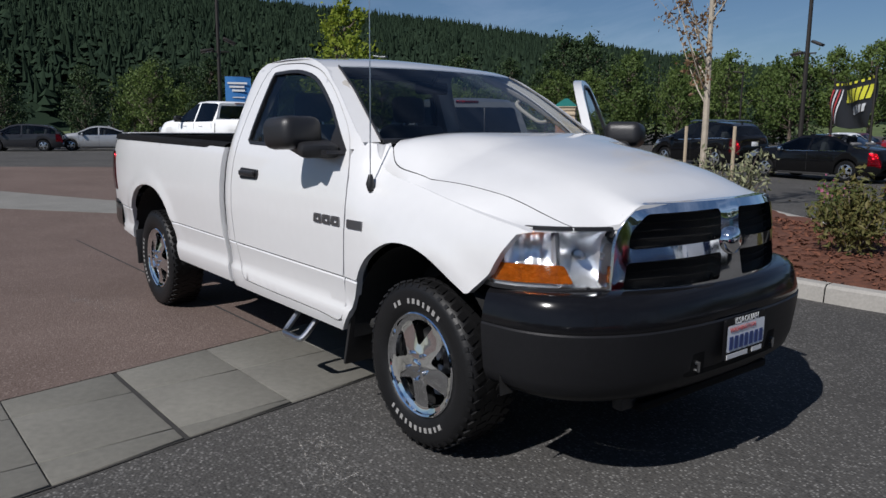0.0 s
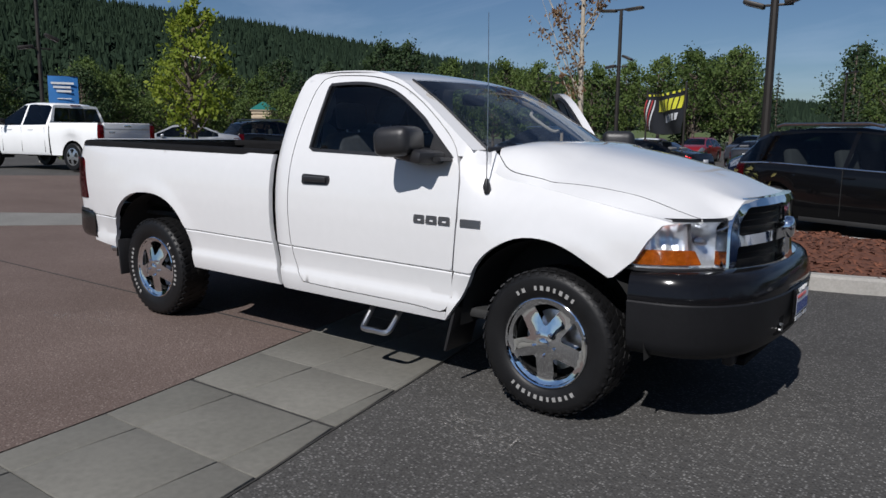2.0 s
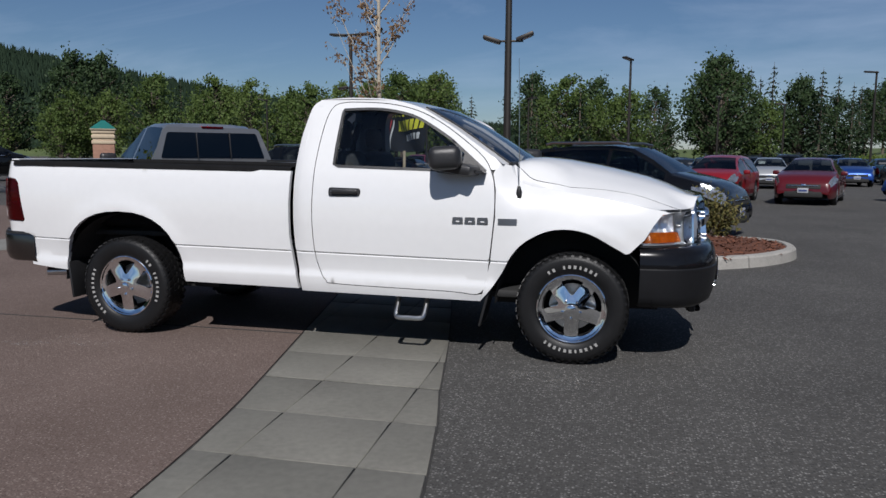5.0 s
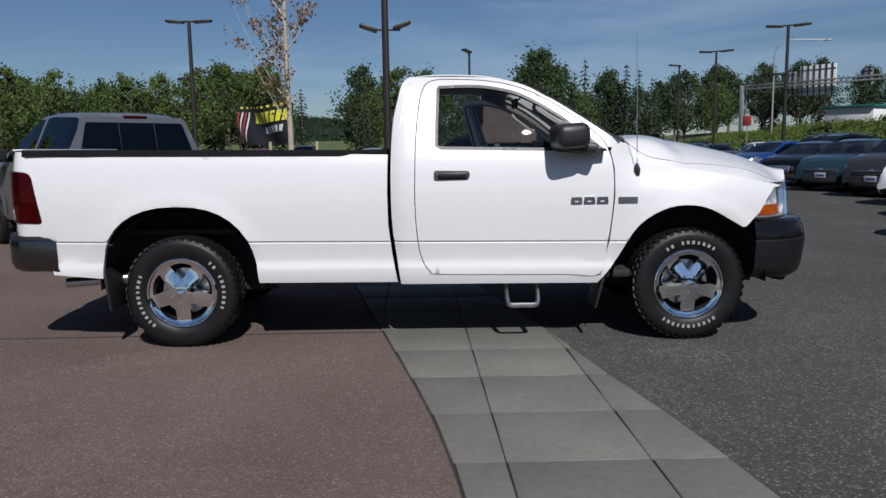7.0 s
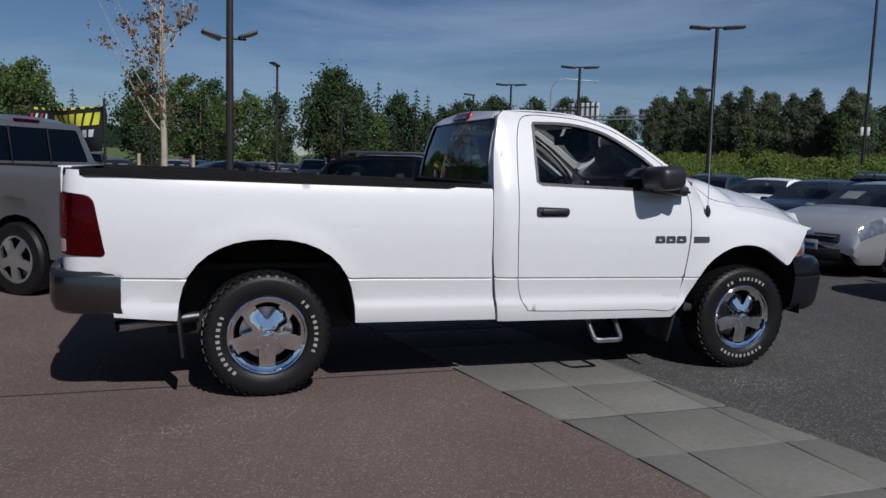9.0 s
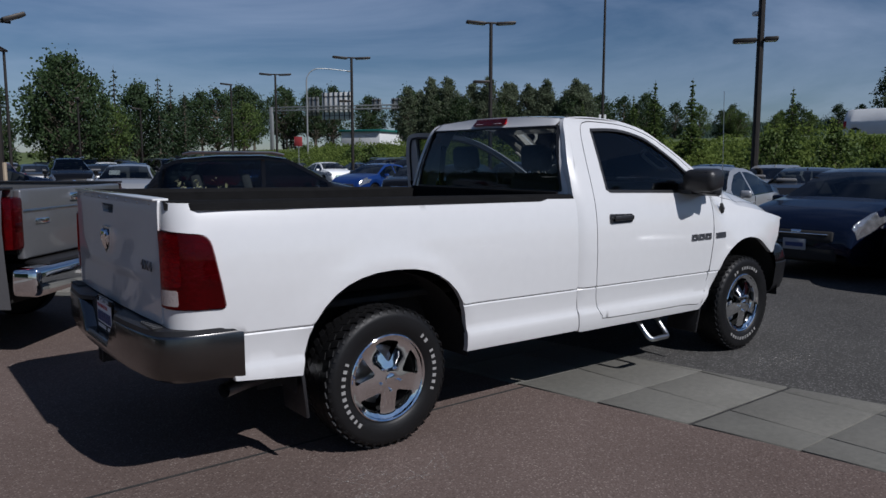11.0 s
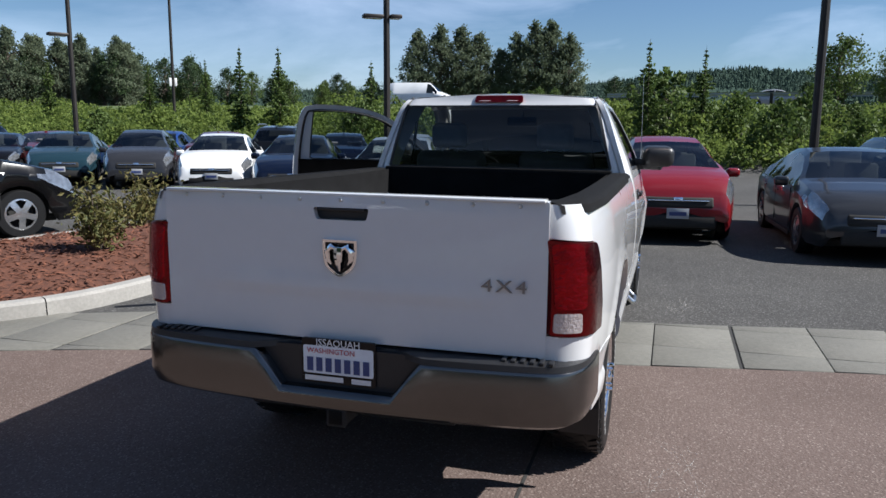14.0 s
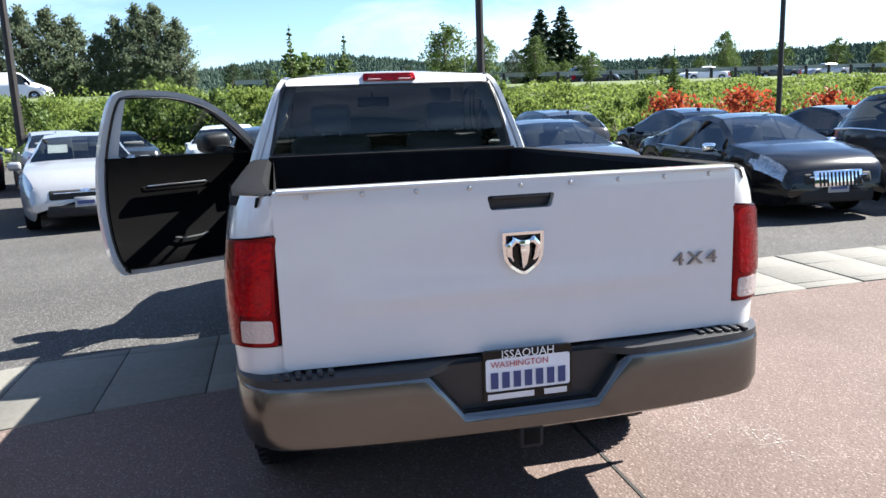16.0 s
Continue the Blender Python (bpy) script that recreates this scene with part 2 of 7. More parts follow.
def tube(points, radius, n=8, bm=None, cap=True, closed=False):
    """A round bar along points; radius may be a list."""
    pts = [Vector(p) for p in points]
    rs = radius if isinstance(radius, (list, tuple)) else [radius] * len(pts)
    rows = []
    side = None
    for i, p in enumerate(pts):
        d = (pts[(i + 1) % len(pts)] - pts[i - 1]) if closed else pts[min(i + 1, len(pts) - 1)] - pts[max(i - 1, 0)]
        d.normalize()
        if side is None:
            side = d.orthogonal().normalized()
        side = (side - d * side.dot(d)).normalized()
        up = d.cross(side)
        rows.append([p + (side * math.cos(a) + up * math.sin(a)) * rs[i] for a in (2 * math.pi * k / n for k in range(n))])
    b = grid(rows, close_u=closed, close_v=True)
    if cap and not closed:
        b.verts.ensure_lookup_table()
        for k in (0, len(rows) - 1):
            b.faces.new([b.verts[k * n + j] for j in range(n)])
    bmesh.ops.recalc_face_normals(b, faces=b.faces)
    return join(bm, b)


def curve(points, n=6, closed=False):
    """A smooth line (Catmull-Rom) through points of any dimension."""
    P = [np.array(p, float) for p in points]
    out = []
    m = len(P)
    for i in range(m if closed else m - 1):
        a, b, c, d = (P[(i - 1) % m], P[i], P[(i + 1) % m], P[(i + 2) % m]) if closed else (P[max(i - 1, 0)], P[i], P[i + 1], P[min(i + 2, m - 1)])
        for k in range(n):
            t = k / n
            out.append(tuple(0.5 * (2 * b + (c - a) * t + (2 * a - 5 * b + 4 * c - d) * t * t + (3 * b - a - 3 * c + d) * t**3)))
    if not closed:
        out.append(tuple(P[-1]))
    return out


def rounded(points, r, n=4):
    """A polygon with rounded corners; r is one radius or one for each corner."""
    out = []
    m = len(points)
    for i, p in enumerate(points):
        p, a, b = Vector(p), Vector(points[i - 1]), Vector(points[(i + 1) % m])
        q = min(r[i] if isinstance(r, (list, tuple)) else r, (a - p).length * 0.45, (b - p).length * 0.45)
        if q <= 1e-5:
            out.append(tuple(p))
            continue
        s, e = p + (a - p).normalized() * q, p + (b - p).normalized() * q
        for k in range(n + 1):
            t = k / n
            out.append(tuple(s * (1 - t) ** 2 + p * 2 * t * (1 - t) + e * t * t))
    return out


def inside(p, poly):
    x, y = p
    c = False
    j = len(poly) - 1
    for i in range(len(poly)):
        (xi, yi), (xj, yj) = poly[i], poly[j]
        if (yi > y) != (yj > y) and x < (xj - xi) * (y - yi) / (yj - yi) + xi:
            c = not c
        j = i
    return c


def sheet(outline, holes, place, res=0.05, depth=None, out=None, bm=None, lines=()):
    """A shaped panel: a flat outline with holes, filled with a fine mesh and laid on a surface by place(u, v).
    depth: the vector by which its edges turn in; out: a vector on its outer side; lines: v(u) of pressed lines."""
    loops = []
    for lp in [outline, *holes]:
        d = []
        for i, p in enumerate(lp):
            a, b = Vector(p[:2]), Vector(lp[(i + 1) % len(lp)][:2])
            k = max(1, math.ceil((b - a).length / (res * 0.8)))
            d += [tuple(a + (b - a) * (j / k)) for j in range(k)]
        loops.append(d)
    co, ed = [], []
    for d in loops:
        s = len(co)
        co += [Vector(p) for p in d]
        ed += [(s + i, s + (i + 1) % len(d)) for i in range(len(d))]
    edge = np.array([tuple(c) for c in co])
    lo, hi = edge.min(0), edge.max(0)
    nx, nz = max(1, round((hi[0] - lo[0]) / res)), max(1, round((hi[1] - lo[1]) / res))
    for i in range(1, nx):
        for j in range(1, nz):
            p = (lo[0] + (hi[0] - lo[0]) * i / nx, lo[1] + (hi[1] - lo[1]) * j / nz)
            if any(abs(p[1] - q(p[0])) < 0.016 for q in lines):
                continue
            if ((edge - p) ** 2).sum(1).min() > (0.45 * res) ** 2 and inside(p, loops[0]) and not any(inside(p, h) for h in loops[1:]):
                co.append(Vector(p))
    for q in lines:
        for u in np.arange(lo[0] + 0.007, hi[0], 0.014):
            p = (u, q(u))
            if ((edge - p) ** 2).sum(1).min() > 0.006**2 and inside(p, loops[0]) and not any(inside(p, h) for h in loops[1:]):
                co.append(Vector(p))
    vs, _, fs, *_ = delaunay_2d_cdt(co, ed, [], 0, 1e-6)
    b = bmesh.new()
    made = [b.verts.new(place(v.x, v.y)) for v in vs]
    for f in fs:
        c = sum((vs[i] for i in f), Vector((0, 0))) / len(f)
        if inside(c, loops[0]) and not any(inside(c, h) for h in loops[1:]):
            b.faces.new([made[i] for i in f])
    for v in [v for v in b.verts if not v.link_faces]:
        b.verts.remove(v)
    b.normal_update()
    if out is not None and sum(f.normal.dot(Vector(out)) * f.calc_area() for f in b.faces) < 0:
        bmesh.ops.reverse_faces(b, faces=b.faces[:])
    if depth is not None:
        rim = bmesh.ops.extrude_edge_only(b, edges=[e for e in b.edges if e.is_boundary])
        bmesh.ops.translate(b, verts=[g for g in rim["geom"] if isinstance(g, bmesh.types.BMVert)], vec=depth)
    return join(bm, b)


def mirror(bm):
    """The same shape on the other side of y = 0."""
    b = bm.copy()
    for v in b.verts:
        v.co.y = -v.co.y
    bmesh.ops.reverse_faces(b, faces=b.faces[:])
    return b


def both(name, bm, material, parent, label=""):
    other = mirror(bm)
    return part(name, bm, material, parent, label), part(name, other, material, parent, label)


def ramp(x, xs, ys):
    return float(np.interp(x, xs, ys))


def text(body, size, material, m, name, parent, depth=0.002, spacing=1.0, stretch=1.0):
    """Lettering as a mesh, in the plane of m (x along the words, y up)."""
    c = bpy.data.curves.new("words", "FONT")
    c.body, c.size, c.extrude, c.align_x, c.align_y, c.space_character, c.resolution_u = body, size, depth, "CENTER", "CENTER", spacing, 2
    o = bpy.data.objects.new("words", c)
    scene.collection.objects.link(o)
    bpy.context.view_layer.update()
    me = bpy.data.meshes.new_from_object(o.evaluated_get(bpy.context.evaluated_depsgraph_get()))
    bpy.data.objects.remove(o)
    bpy.data.curves.remove(c)
    me.transform(m @ Matrix.Diagonal((stretch, 1, 1, 1)))
    me.materials.clear()
    me.materials.append(material)
    ob = new(name, me)
    ob.parent = parent
    return ob

# ---- ground ----
RED_EDGE = curve([(-14, -0.6), (-9, 0.15), (-6, 0.22), (-4.3, 0.16), (-3.3, 0.08), (-2.5, -0.03), (-1.78, -0.17), (-0.55, -0.43), (1.2, -0.8), (2.18, -1.0), (3.26, -1.36), (4.5, -1.9), (6.5, -2.9)], 6)
GREY_EDGE = curve([(-14, 0.75), (-9, 1.35), (-6, 1.46), (-4.3, 1.42), (-3.4, 1.34), (-2.4, 1.18), (-1.75, 1.04), (-0.55, 0.82), (1.33, 0.42), (2.85, 0.05), (4.02, -0.45), (5, -0.9), (6.5, -1.7)], 6)


def red_x(y):
    return ramp(y, [p[0] for p in RED_EDGE], [p[1] for p in RED_EDGE])


def grey_x(y):
    return ramp(y, [p[0] for p in GREY_EDGE], [p[1] for p in GREY_EDGE])


def west(x):
    """The drive climbs to the west."""
    t = min(1, max(0, (-5.5 - x) / 14))
    u = min(1, max(0, (-26 - x) / 16))
    return 0.35 * t * t * (3 - 2 * t) * (1 - 0.95 * u * u * (3 - 2 * u))


def level(x, y):
    """The lie of the land: a flat lot, a planted bank with the highway to the east, rising ground far off."""
    d = max((x - 24) / 21, (y - 130) / 40, -0.0)
    z = 3.2 * min(1, max(0, d)) ** 1.0
    return z - 0.012 + west(x)


def land():
    """One sheet from the lot to the horizon."""
    xs = [-2500, -1200, -600, -300, -150, -80, -40, -30, -20, -18, -16, -14, -12, -10, -8, -6, -4, 0, 10, 20, 24, 26, 28, 30, 32, 34, 36, 38, 40, 42, 45, 46, 60, 80, 120, 200, 400, 900, 2500]
    ys = [-2500, -1200, -600, -300, -150, -80, -50, -30, -15, 0, 15, 30, 45, 60, 80, 100, 130, 140, 150, 160, 170, 200, 300, 600, 1200, 2500]
    return grid([[(x, y, level(x, y) - (0.03 if -40 < x < -4.5 else 0)) for y in ys] for x in xs])


b = land()
bmesh.ops.recalc_face_normals(b, faces=b.faces)
if sum(f.normal.z for f in b.faces) < 0:
    bmesh.ops.reverse_faces(b, faces=b.faces[:])
GRASS = mat("rough_grass", (0.09, 0.12, 0.03), 0.95, spread=0.5, scale=0.35, second=(0.035, 0.055, 0.014), bump=1.0, bscale=6)
ground = tagged(finish(b, "ground", ASPHALT), "dark grey worn asphalt parking lot reaching to green banks", "ground", kind="structure")
ground.data.materials.append(GRASS)
for f in ground.data.polygons:
    c = f.center
    f.material_index = 1 if c.z > 1.2 or max(abs(c.x), abs(c.y)) > 140 or c.x > 25 else 0

red_line = [(red_x(y), y) for y in np.linspace(-14, 6.5, 60)]
plaza = red_line + [(-5, 7.5), (-14.5, 9.5), (-16.3, 9.5), (-15.9, 6), (-17.7, 2.9), (-19, 0.4), (-20, -14)]
tagged(finish(sheet(plaza, [], lambda u, v: Vector((u, v, west(u))), 0.7, (0, 0, -0.05), (0, 0, 1)), "pavement", REDCON), "reddish exposed-aggregate concrete plaza with tyre scuffs", "pavement", kind="structure")
# two narrow tooled joints in the red concrete, dark with dirt
for y0, x0, x1 in ((-0.62, -6.0, -0.42), (-6.4, -6.0, -0.2)):
    tagged(finish(box(x1 - x0, 0.016, 0.006, ((x0 + x1) / 2, y0, 0.001)), "joint", JOINT), "dark sealed joint in the red concrete", "joint", kind="structure")
tagged(finish(box(0.014, 6.0, 0.006, (-6.5, -3.5, 0.001)), "joint", JOINT), "dark sealed joint in the red concrete", "joint", kind="structure")

band = [(red_x(y), y) for y in np.linspace(-14, 6.5, 50)] + [(grey_x(y), y) for y in np.linspace(6.5, -14, 50)]
slab_band = tagged(finish(sheet(band, [], lambda u, v: Vector((u, v, -0.007)), 0.8, (0, 0, -0.04), (0, 0, 1)), "slab_bed", JOINT), "band of grey concrete slabs with dark joints", "pavement", kind="structure")
tagged(finish(sheet([(-15.2, -7.0), (-12.2, -3.4), (-9.88, -0.85), (-8.5, 0.53), (-7.2, 2.3), (-6.4, 4.2), (-7.7, 4.5), (-8.7, 2.6), (-10.2, 0.97), (-12.5, -0.5), (-14.6, -2.6), (-17.6, -6.6)], [], lambda u, v: Vector((u, v, west(u) + 0.006)), 0.5, (0, 0, -0.03), (0, 0, 1)), "pavement_strip", SLABCON), "grey concrete strip across the drive", "pavement", kind="structure")

# ---- planting island ----
ISLAND = curve([(-7.5, 10.4), (-6, 9.1), (-4, 7.2), (-2.6, 5.9), (-1.69, 4.96), (-1.05, 4.37), (-0.5, 3.97), (0, 3.78), (0.66, 3.69), (1.58, 3.66), (2.13, 3.68), (2.95, 3.86), (3.8, 4.36), (4.3, 4.9), (4.62, 5.5), (4.70, 6.1), (4.62, 6.6), (4.35, 6.95), (3.9, 7.05), (3.0, 7.1), (0.5, 7.9), (-2, 9.6), (-4, 11.6), (-6, 13), (-7.6, 12.4)], 3, closed=True)


def inset(loop, d):
    """The loop moved inwards by d (it runs counter-clockwise)."""
    out = []
    m = len(loop)
    for i in range(m):
        a, c = Vector(loop[i - 1]), Vector(loop[(i + 1) % m])
        t = (c - a).normalized()
        out.append((loop[i][0] - t.y * d, loop[i][1] + t.x * d))
    return out


kerb = thing("kerb", "pale concrete kerb round the mulched planting island", "kerb", kind="structure")
KRINGS = [[(*p, h) for p in inset(ISLAND, d)] for d, h in ((0, -0.02), (0.012, 0.12), (0.035, 0.145), (0.14, 0.15), (0.155, 0.13), (0.16, 0.02))]
step = 9
m_ = len(ISLAND)
for s in range(0, m_, step):
    idx = [(s + k) % m_ for k in range(min(step, m_ - s) + 1)]
    b = grid([[Vector(r[i]) for r in KRINGS] for i in idx])
    c = sum((v.co for v in b.verts), Vector()) / len(b.verts)
    for v in b.verts:
        v.co += (c - v.co).normalized() * 0.004 * Vector((1, 1, 0)).length if (v.co - c).length > 0.5 else Vector()
    bmesh.ops.recalc_face_normals(b, faces=b.faces)
    part("kerb_stone", b, KERB, kerb)


def mound(u, v):
    d = min((Vector((u, v)) - Vector(p)).length for p in ISLAND)
    return Vector((u, v, 0.11 + 0.16 * min(1, d / 1.4) + 0.02 * noise.noise(Vector((u * 6, v * 6, 0))) + 0.012 * noise.noise(Vector((u * 19, v * 19, 3)))))


tagged(finish(sheet(inset(ISLAND, 0.15), [], mound, 0.11, None, (0, 0, 1)), "mulch_bed", MULCH), "red-brown bark mulch heaped in the island", "mulch", kind="structure")

# ---- the white pickup ----
ram = thing("pickup_truck", "white regular-cab long-bed pickup with black front bumper, driver's door open", "pickup truck")
AX = 1.785
ZS = [0.36, 0.42, 0.47, 0.52, 0.555, 0.575, 0.63, 0.68, 0.717, 0.727, 0.737, 0.85, 0.97, 1.10, 1.20, 1.28, 1.34, 1.40]
YS = [0.925, 0.955, 0.972, 0.979, 0.979, 0.968, 0.972, 0.979, 0.986, 0.979, 0.992, 1.000, 1.005, 1.0, 0.988, 0.972, 0.950, 0.915]


def rake(x):
    """The body sits higher at the tail."""
    return -0.0140 * x


def side(x, z):
    """Half width of the body at x and z."""
    h = z - rake(x)
    if x > -0.32 and h > 1.30:
        y = ramp(h, [1.30, 1.36, 1.45, 1.60, 1.75, 1.83, 1.87, 1.9], [0.967, 0.948, 0.915, 0.852, 0.785, 0.742, 0.705, 0.66])
    else:
        y = ramp(h, ZS, YS)
    if x > 1.2:
        k = min(1, (x - 1.2) / 0.28)
        k = k * k * (3 - 2 * k)
        y += k * (ramp(h, ZS[:13] + [1.06, 1.14, 1.20, 1.25, 1.29, 1.33, 1.45], YS[:13] + [0.996, 0.972, 0.94, 0.90, 0.862, 0.83, 0.79]) - y)
    y -= 0.055 * max(0, min(1, (-2.2 - x) / 0.75)) ** 2
    y -= 0.115 * max(0, min(1.2, (x - 1.85) / 0.72)) ** 2
    if x < -0.16 and x > -0.31:
        y -= 0.045 * ((-0.16 - x) / 0.15) ** 3
    for c, r in ((-AX, 0.60), (AX, 0.57)):
        d = math.hypot(x - c, h - 0.41) - r
        if d > -0.1 and h > 0.3:
            y += 0.013 * math.exp(-(d / 0.06) ** 2) * max(0, min(1, (h - 0.56) / 0.22))
    return y


PRESS = [lambda u: 0.555 + rake(u), lambda u: 0.575 + rake(u), lambda u: 0.717 + rake(u), lambda u: 0.727 + rake(u), lambda u: 0.737 + rake(u)]


def body(x, z):
    return Vector((x, -side(x, z), z))


def arch(c, r, z0, z1, top, n=18):
    """Wheel-arch line from the front foot over the top to the rear foot: half width r at its feet."""
    pts = []
    for k in range(n + 1):
        a = math.pi * k / n
        pts.append((c + r * math.copysign(abs(math.cos(a)) ** 0.85, math.cos(a)), (z1 if a < math.pi / 2 else z0) + (top - (z1 if a < math.pi / 2 else z0)) * math.sin(a) ** 0.8))
    return pts


IN = (0, 0.035, 0)
# bed side, bent round the rear corner
CX, CR = -2.80, 0.14


def bed_side(u, z):
    if u >= CX:
        return Vector((u, -side(min(u, -0.325), z), z))
    w = side(CX, z)
    a = (CX - u) / CR
    if a < math.pi / 2:
        return Vector((CX - CR * math.sin(a), -(w - CR * (1 - math.cos(a))), z))
    return Vector((CX - CR, -(w - CR - (CX - u - CR * math.pi / 2)), z))


def bed_u(y, z):
    """The unrolled place of a point of the rear face at half width y."""
    return CX - CR * math.pi / 2 - (side(CX, z) - CR - y)


REAR = -2.80 - CR
u0 = bed_u(0.812, 1.2)
rarch = arch(-AX + 0.01, 0.535, 0.49, 0.455, 1.0)
lampo = rounded([(bed_u(0.819, 1.1), 1.270), (-2.765, 1.245), (-2.70, 0.895), (bed_u(0.819, 1.1), 0.905)], [0.01, 0.05, 0.02, 0.01])
bed_out = [(-0.318, 1.332), (-0.326, 1.08), (-0.324, 0.85), (-0.30, 0.633), (-0.268, 0.445), (-1.235, 0.455)] + rarch[1:-1] + [(-2.315, 0.505), (-2.66, 0.535), (-2.70, 0.80), (u0, 0.815), (u0, 1.392)]
holes = [lampo]
b = sheet(bed_out, holes, bed_side, 0.045, IN, (0, -1, 0), lines=[lambda u, q=q: q(u) if u > -2.62 else 9 for q in PRESS])
both("bed_side", b, WHITE, ram)
rail = [(bed_u(0.80, 1.3), 1.372), (-2.75, 1.372), (-0.33, 1.338)]
for s in (-1, 1):
    rows = []
    for x, z in ((-2.93, 1.394), (-2.80, 1.394), (-2.4, 1.388), (-1.5, 1.375), (-0.6, 1.361), (-0.325, 1.356)):
        w = side(min(-0.33, max(x, -2.75)), 1.35) + 0.006 - (0.09 if x < -2.85 else 0.0)
        rows.append([(x, s * (w + 0.004), z - 0.038), (x, s * (w - 0.006), z - 0.008), (x, s * (w - 0.03), z + 0.004), (x, s * (w - 0.12), z + 0.004), (x, s * (w - 0.14), z - 0.02), (x, s * (w - 0.14), z - 0.05)])
    b = grid(rows)
    bmesh.ops.recalc_face_normals(b, faces=b.faces)
    if sum(f.normal.z for f in b.faces) < 0:
        bmesh.ops.reverse_faces(b, faces=b.faces[:])
    part("rail_cap", b, LINER, ram, "black plastic bed rail cap")
# tail lamps
for s in (1, -1):
    def lens(lo, name, material, off, res=0.03, parent=ram, label=""):
        def put(u, z):
            p = bed_side(u, z)
            e = 0.002
            nrm = (bed_side(u + e, z) - p).cross(bed_side(u, z + e) - p).normalized()
            p += nrm * off
            return Vector((p.x, p.y * s, p.z))
        bm = sheet(lo, [], put, res, (0.03, 0.03 * s, 0), (-1, -1 * s, 0))
        return part(name, bm, material, parent, label)
    ua, ub = bed_u(0.820, 1.1), -2.71
    tl = lens(rounded([(ua, 1.264), (-2.770, 1.240), (-2.706, 0.901), (ua, 0.911)], [0.01, 0.05, 0.02, 0.01]), "tail_lamp", REDDEEP, 0.010, label="red tail lamp with a pale reverse lens")
    lens(rounded([(ua + 0.012, 1.250), (ua + 0.125, 1.248), (ua + 0.13, 1.01), (ua + 0.012, 1.01)], 0.02), "brake_lens", RED, 0.014, parent=tl)
    lens(rounded([(ua + 0.012, 0.995), (ua + 0.11, 0.995), (ua + 0.115, 0.922), (ua + 0.012, 0.922)], 0.012), "reverse_lens", PALELENS, 0.013, parent=tl)

# bed box inside
b = bmesh.new()
rows = [[(x, -0.80, 1.352), (x, -0.79, 0.87), (x, -0.60, 0.86), (x, 0.60, 0.86), (x, 0.79, 0.87), (x, 0.80, 1.352)] for x in np.linspace(-2.91, -0.36, 12)]
grid(rows, bm=b)
box(0.02, 1.64, 0.50, (-0.352, 0, 1.105), bm=b)
for s in (-1, 1):
    part("wheel_well", box(1.05, 0.22, 0.24, (-AX, s * 0.70, 0.98), 0.05), LINER, ram)
part("bed_liner", b, LINER, ram, "black sprayed bed liner")
part("bed_front", box(0.022, 1.66, 0.045, (-0.352, 0, 1.352), 0.008), LINER, ram)
# tailgate
TGX = -2.948


def gate(y, z):
    bow = 0.018 * (1 - (y / 0.8) ** 2)
    crease = 0.008 * math.exp(-((z - 1.022) / (0.016 if z < 1.022 else 0.07)) ** 2) * max(0, min(1, (0.70 - abs(y)) / 0.25))
    lip = 0.012 * max(0, (z - 1.36) / 0.045)
    return Vector((TGX - bow - crease + lip * 0.4, y, z))


hand = rounded([(-0.118, 1.352), (0.118, 1.352), (0.106, 1.304), (-0.106, 1.304)], 0.012)
tg = part("tailgate", sheet(rounded([(-0.806, 1.400), (0.806, 1.400), (0.806, 0.822), (-0.806, 0.822)], 0.012), [hand], gate, 0.022, (0.05, 0, 0), (-1, 0, 0)), WHITE, ram)
part("gate_top", box(0.075, 1.585, 0.012, (TGX + 0.022, 0, 1.402), 0.005), WHITE, tg)
part("gate_liner", box(0.02, 1.56, 0.52, (TGX + 0.055, 0, 1.12), 0.006), LINER, tg)
hb = box(0.02, 0.25, 0.062, (TGX + 0.022, 0, 1.328), 0.004)
hb = box(0.03, 0.20, 0.012, (TGX - 0.002, 0, 1.345), 0.005, bm=hb)
part("gate_handle", hb, PLASTIC, tg, "black tailgate handle")
for k in range(9):
    y = -0.70 + k * 0.175
    g = gate(y, 1.382)
    s_ = lathe([(0.0001, 0.006), (0.006, 0.005), (0.009, 0.0), (0.009, -0.004)], 10)
    s_.transform(Matrix.Translation(g) @ pose(0, 0, 0, 0, 0, -90))
    part("screw", s_, SATIN, tg)
# shield emblem as a plain shape
shield = curve([(-0.072, 1.228), (-0.071, 1.17), (-0.06, 1.125), (-0.03, 1.098), (0, 1.084), (0.03, 1.098), (0.06, 1.125), (0.071, 1.17), (0.072, 1.228)], 3)
em = part("emblem", sheet(shield, [[(y * 0.84, 1.158 + (z - 1.158) * 0.86) for y, z in shield]], lambda y, z: gate(y, z) + Vector((-0.014, 0, 0)), 0.012, (0.016, 0, 0), (-1, 0, 0)), CHROME, tg, "chrome shield emblem")
part("emblem_field", sheet([(y * 0.86, 1.158 + (z - 1.158) * 0.88) for y, z in shield], [], lambda y, z: gate(y, z) + Vector((-0.004, 0, 0)), 0.02, None, (-1, 0, 0)), GLOSSBLACK, em)
relief = bmesh.new()
for s in (-1, 1):
    tube([(TGX - 0.034, s * 0.012, 1.195), (TGX - 0.038, s * 0.034, 1.203), (TGX - 0.038, s * 0.050, 1.182), (TGX - 0.036, s * 0.047, 1.150), (TGX - 0.034, s * 0.036, 1.132)], [0.008, 0.013, 0.013, 0.010, 0.004], 8, relief)
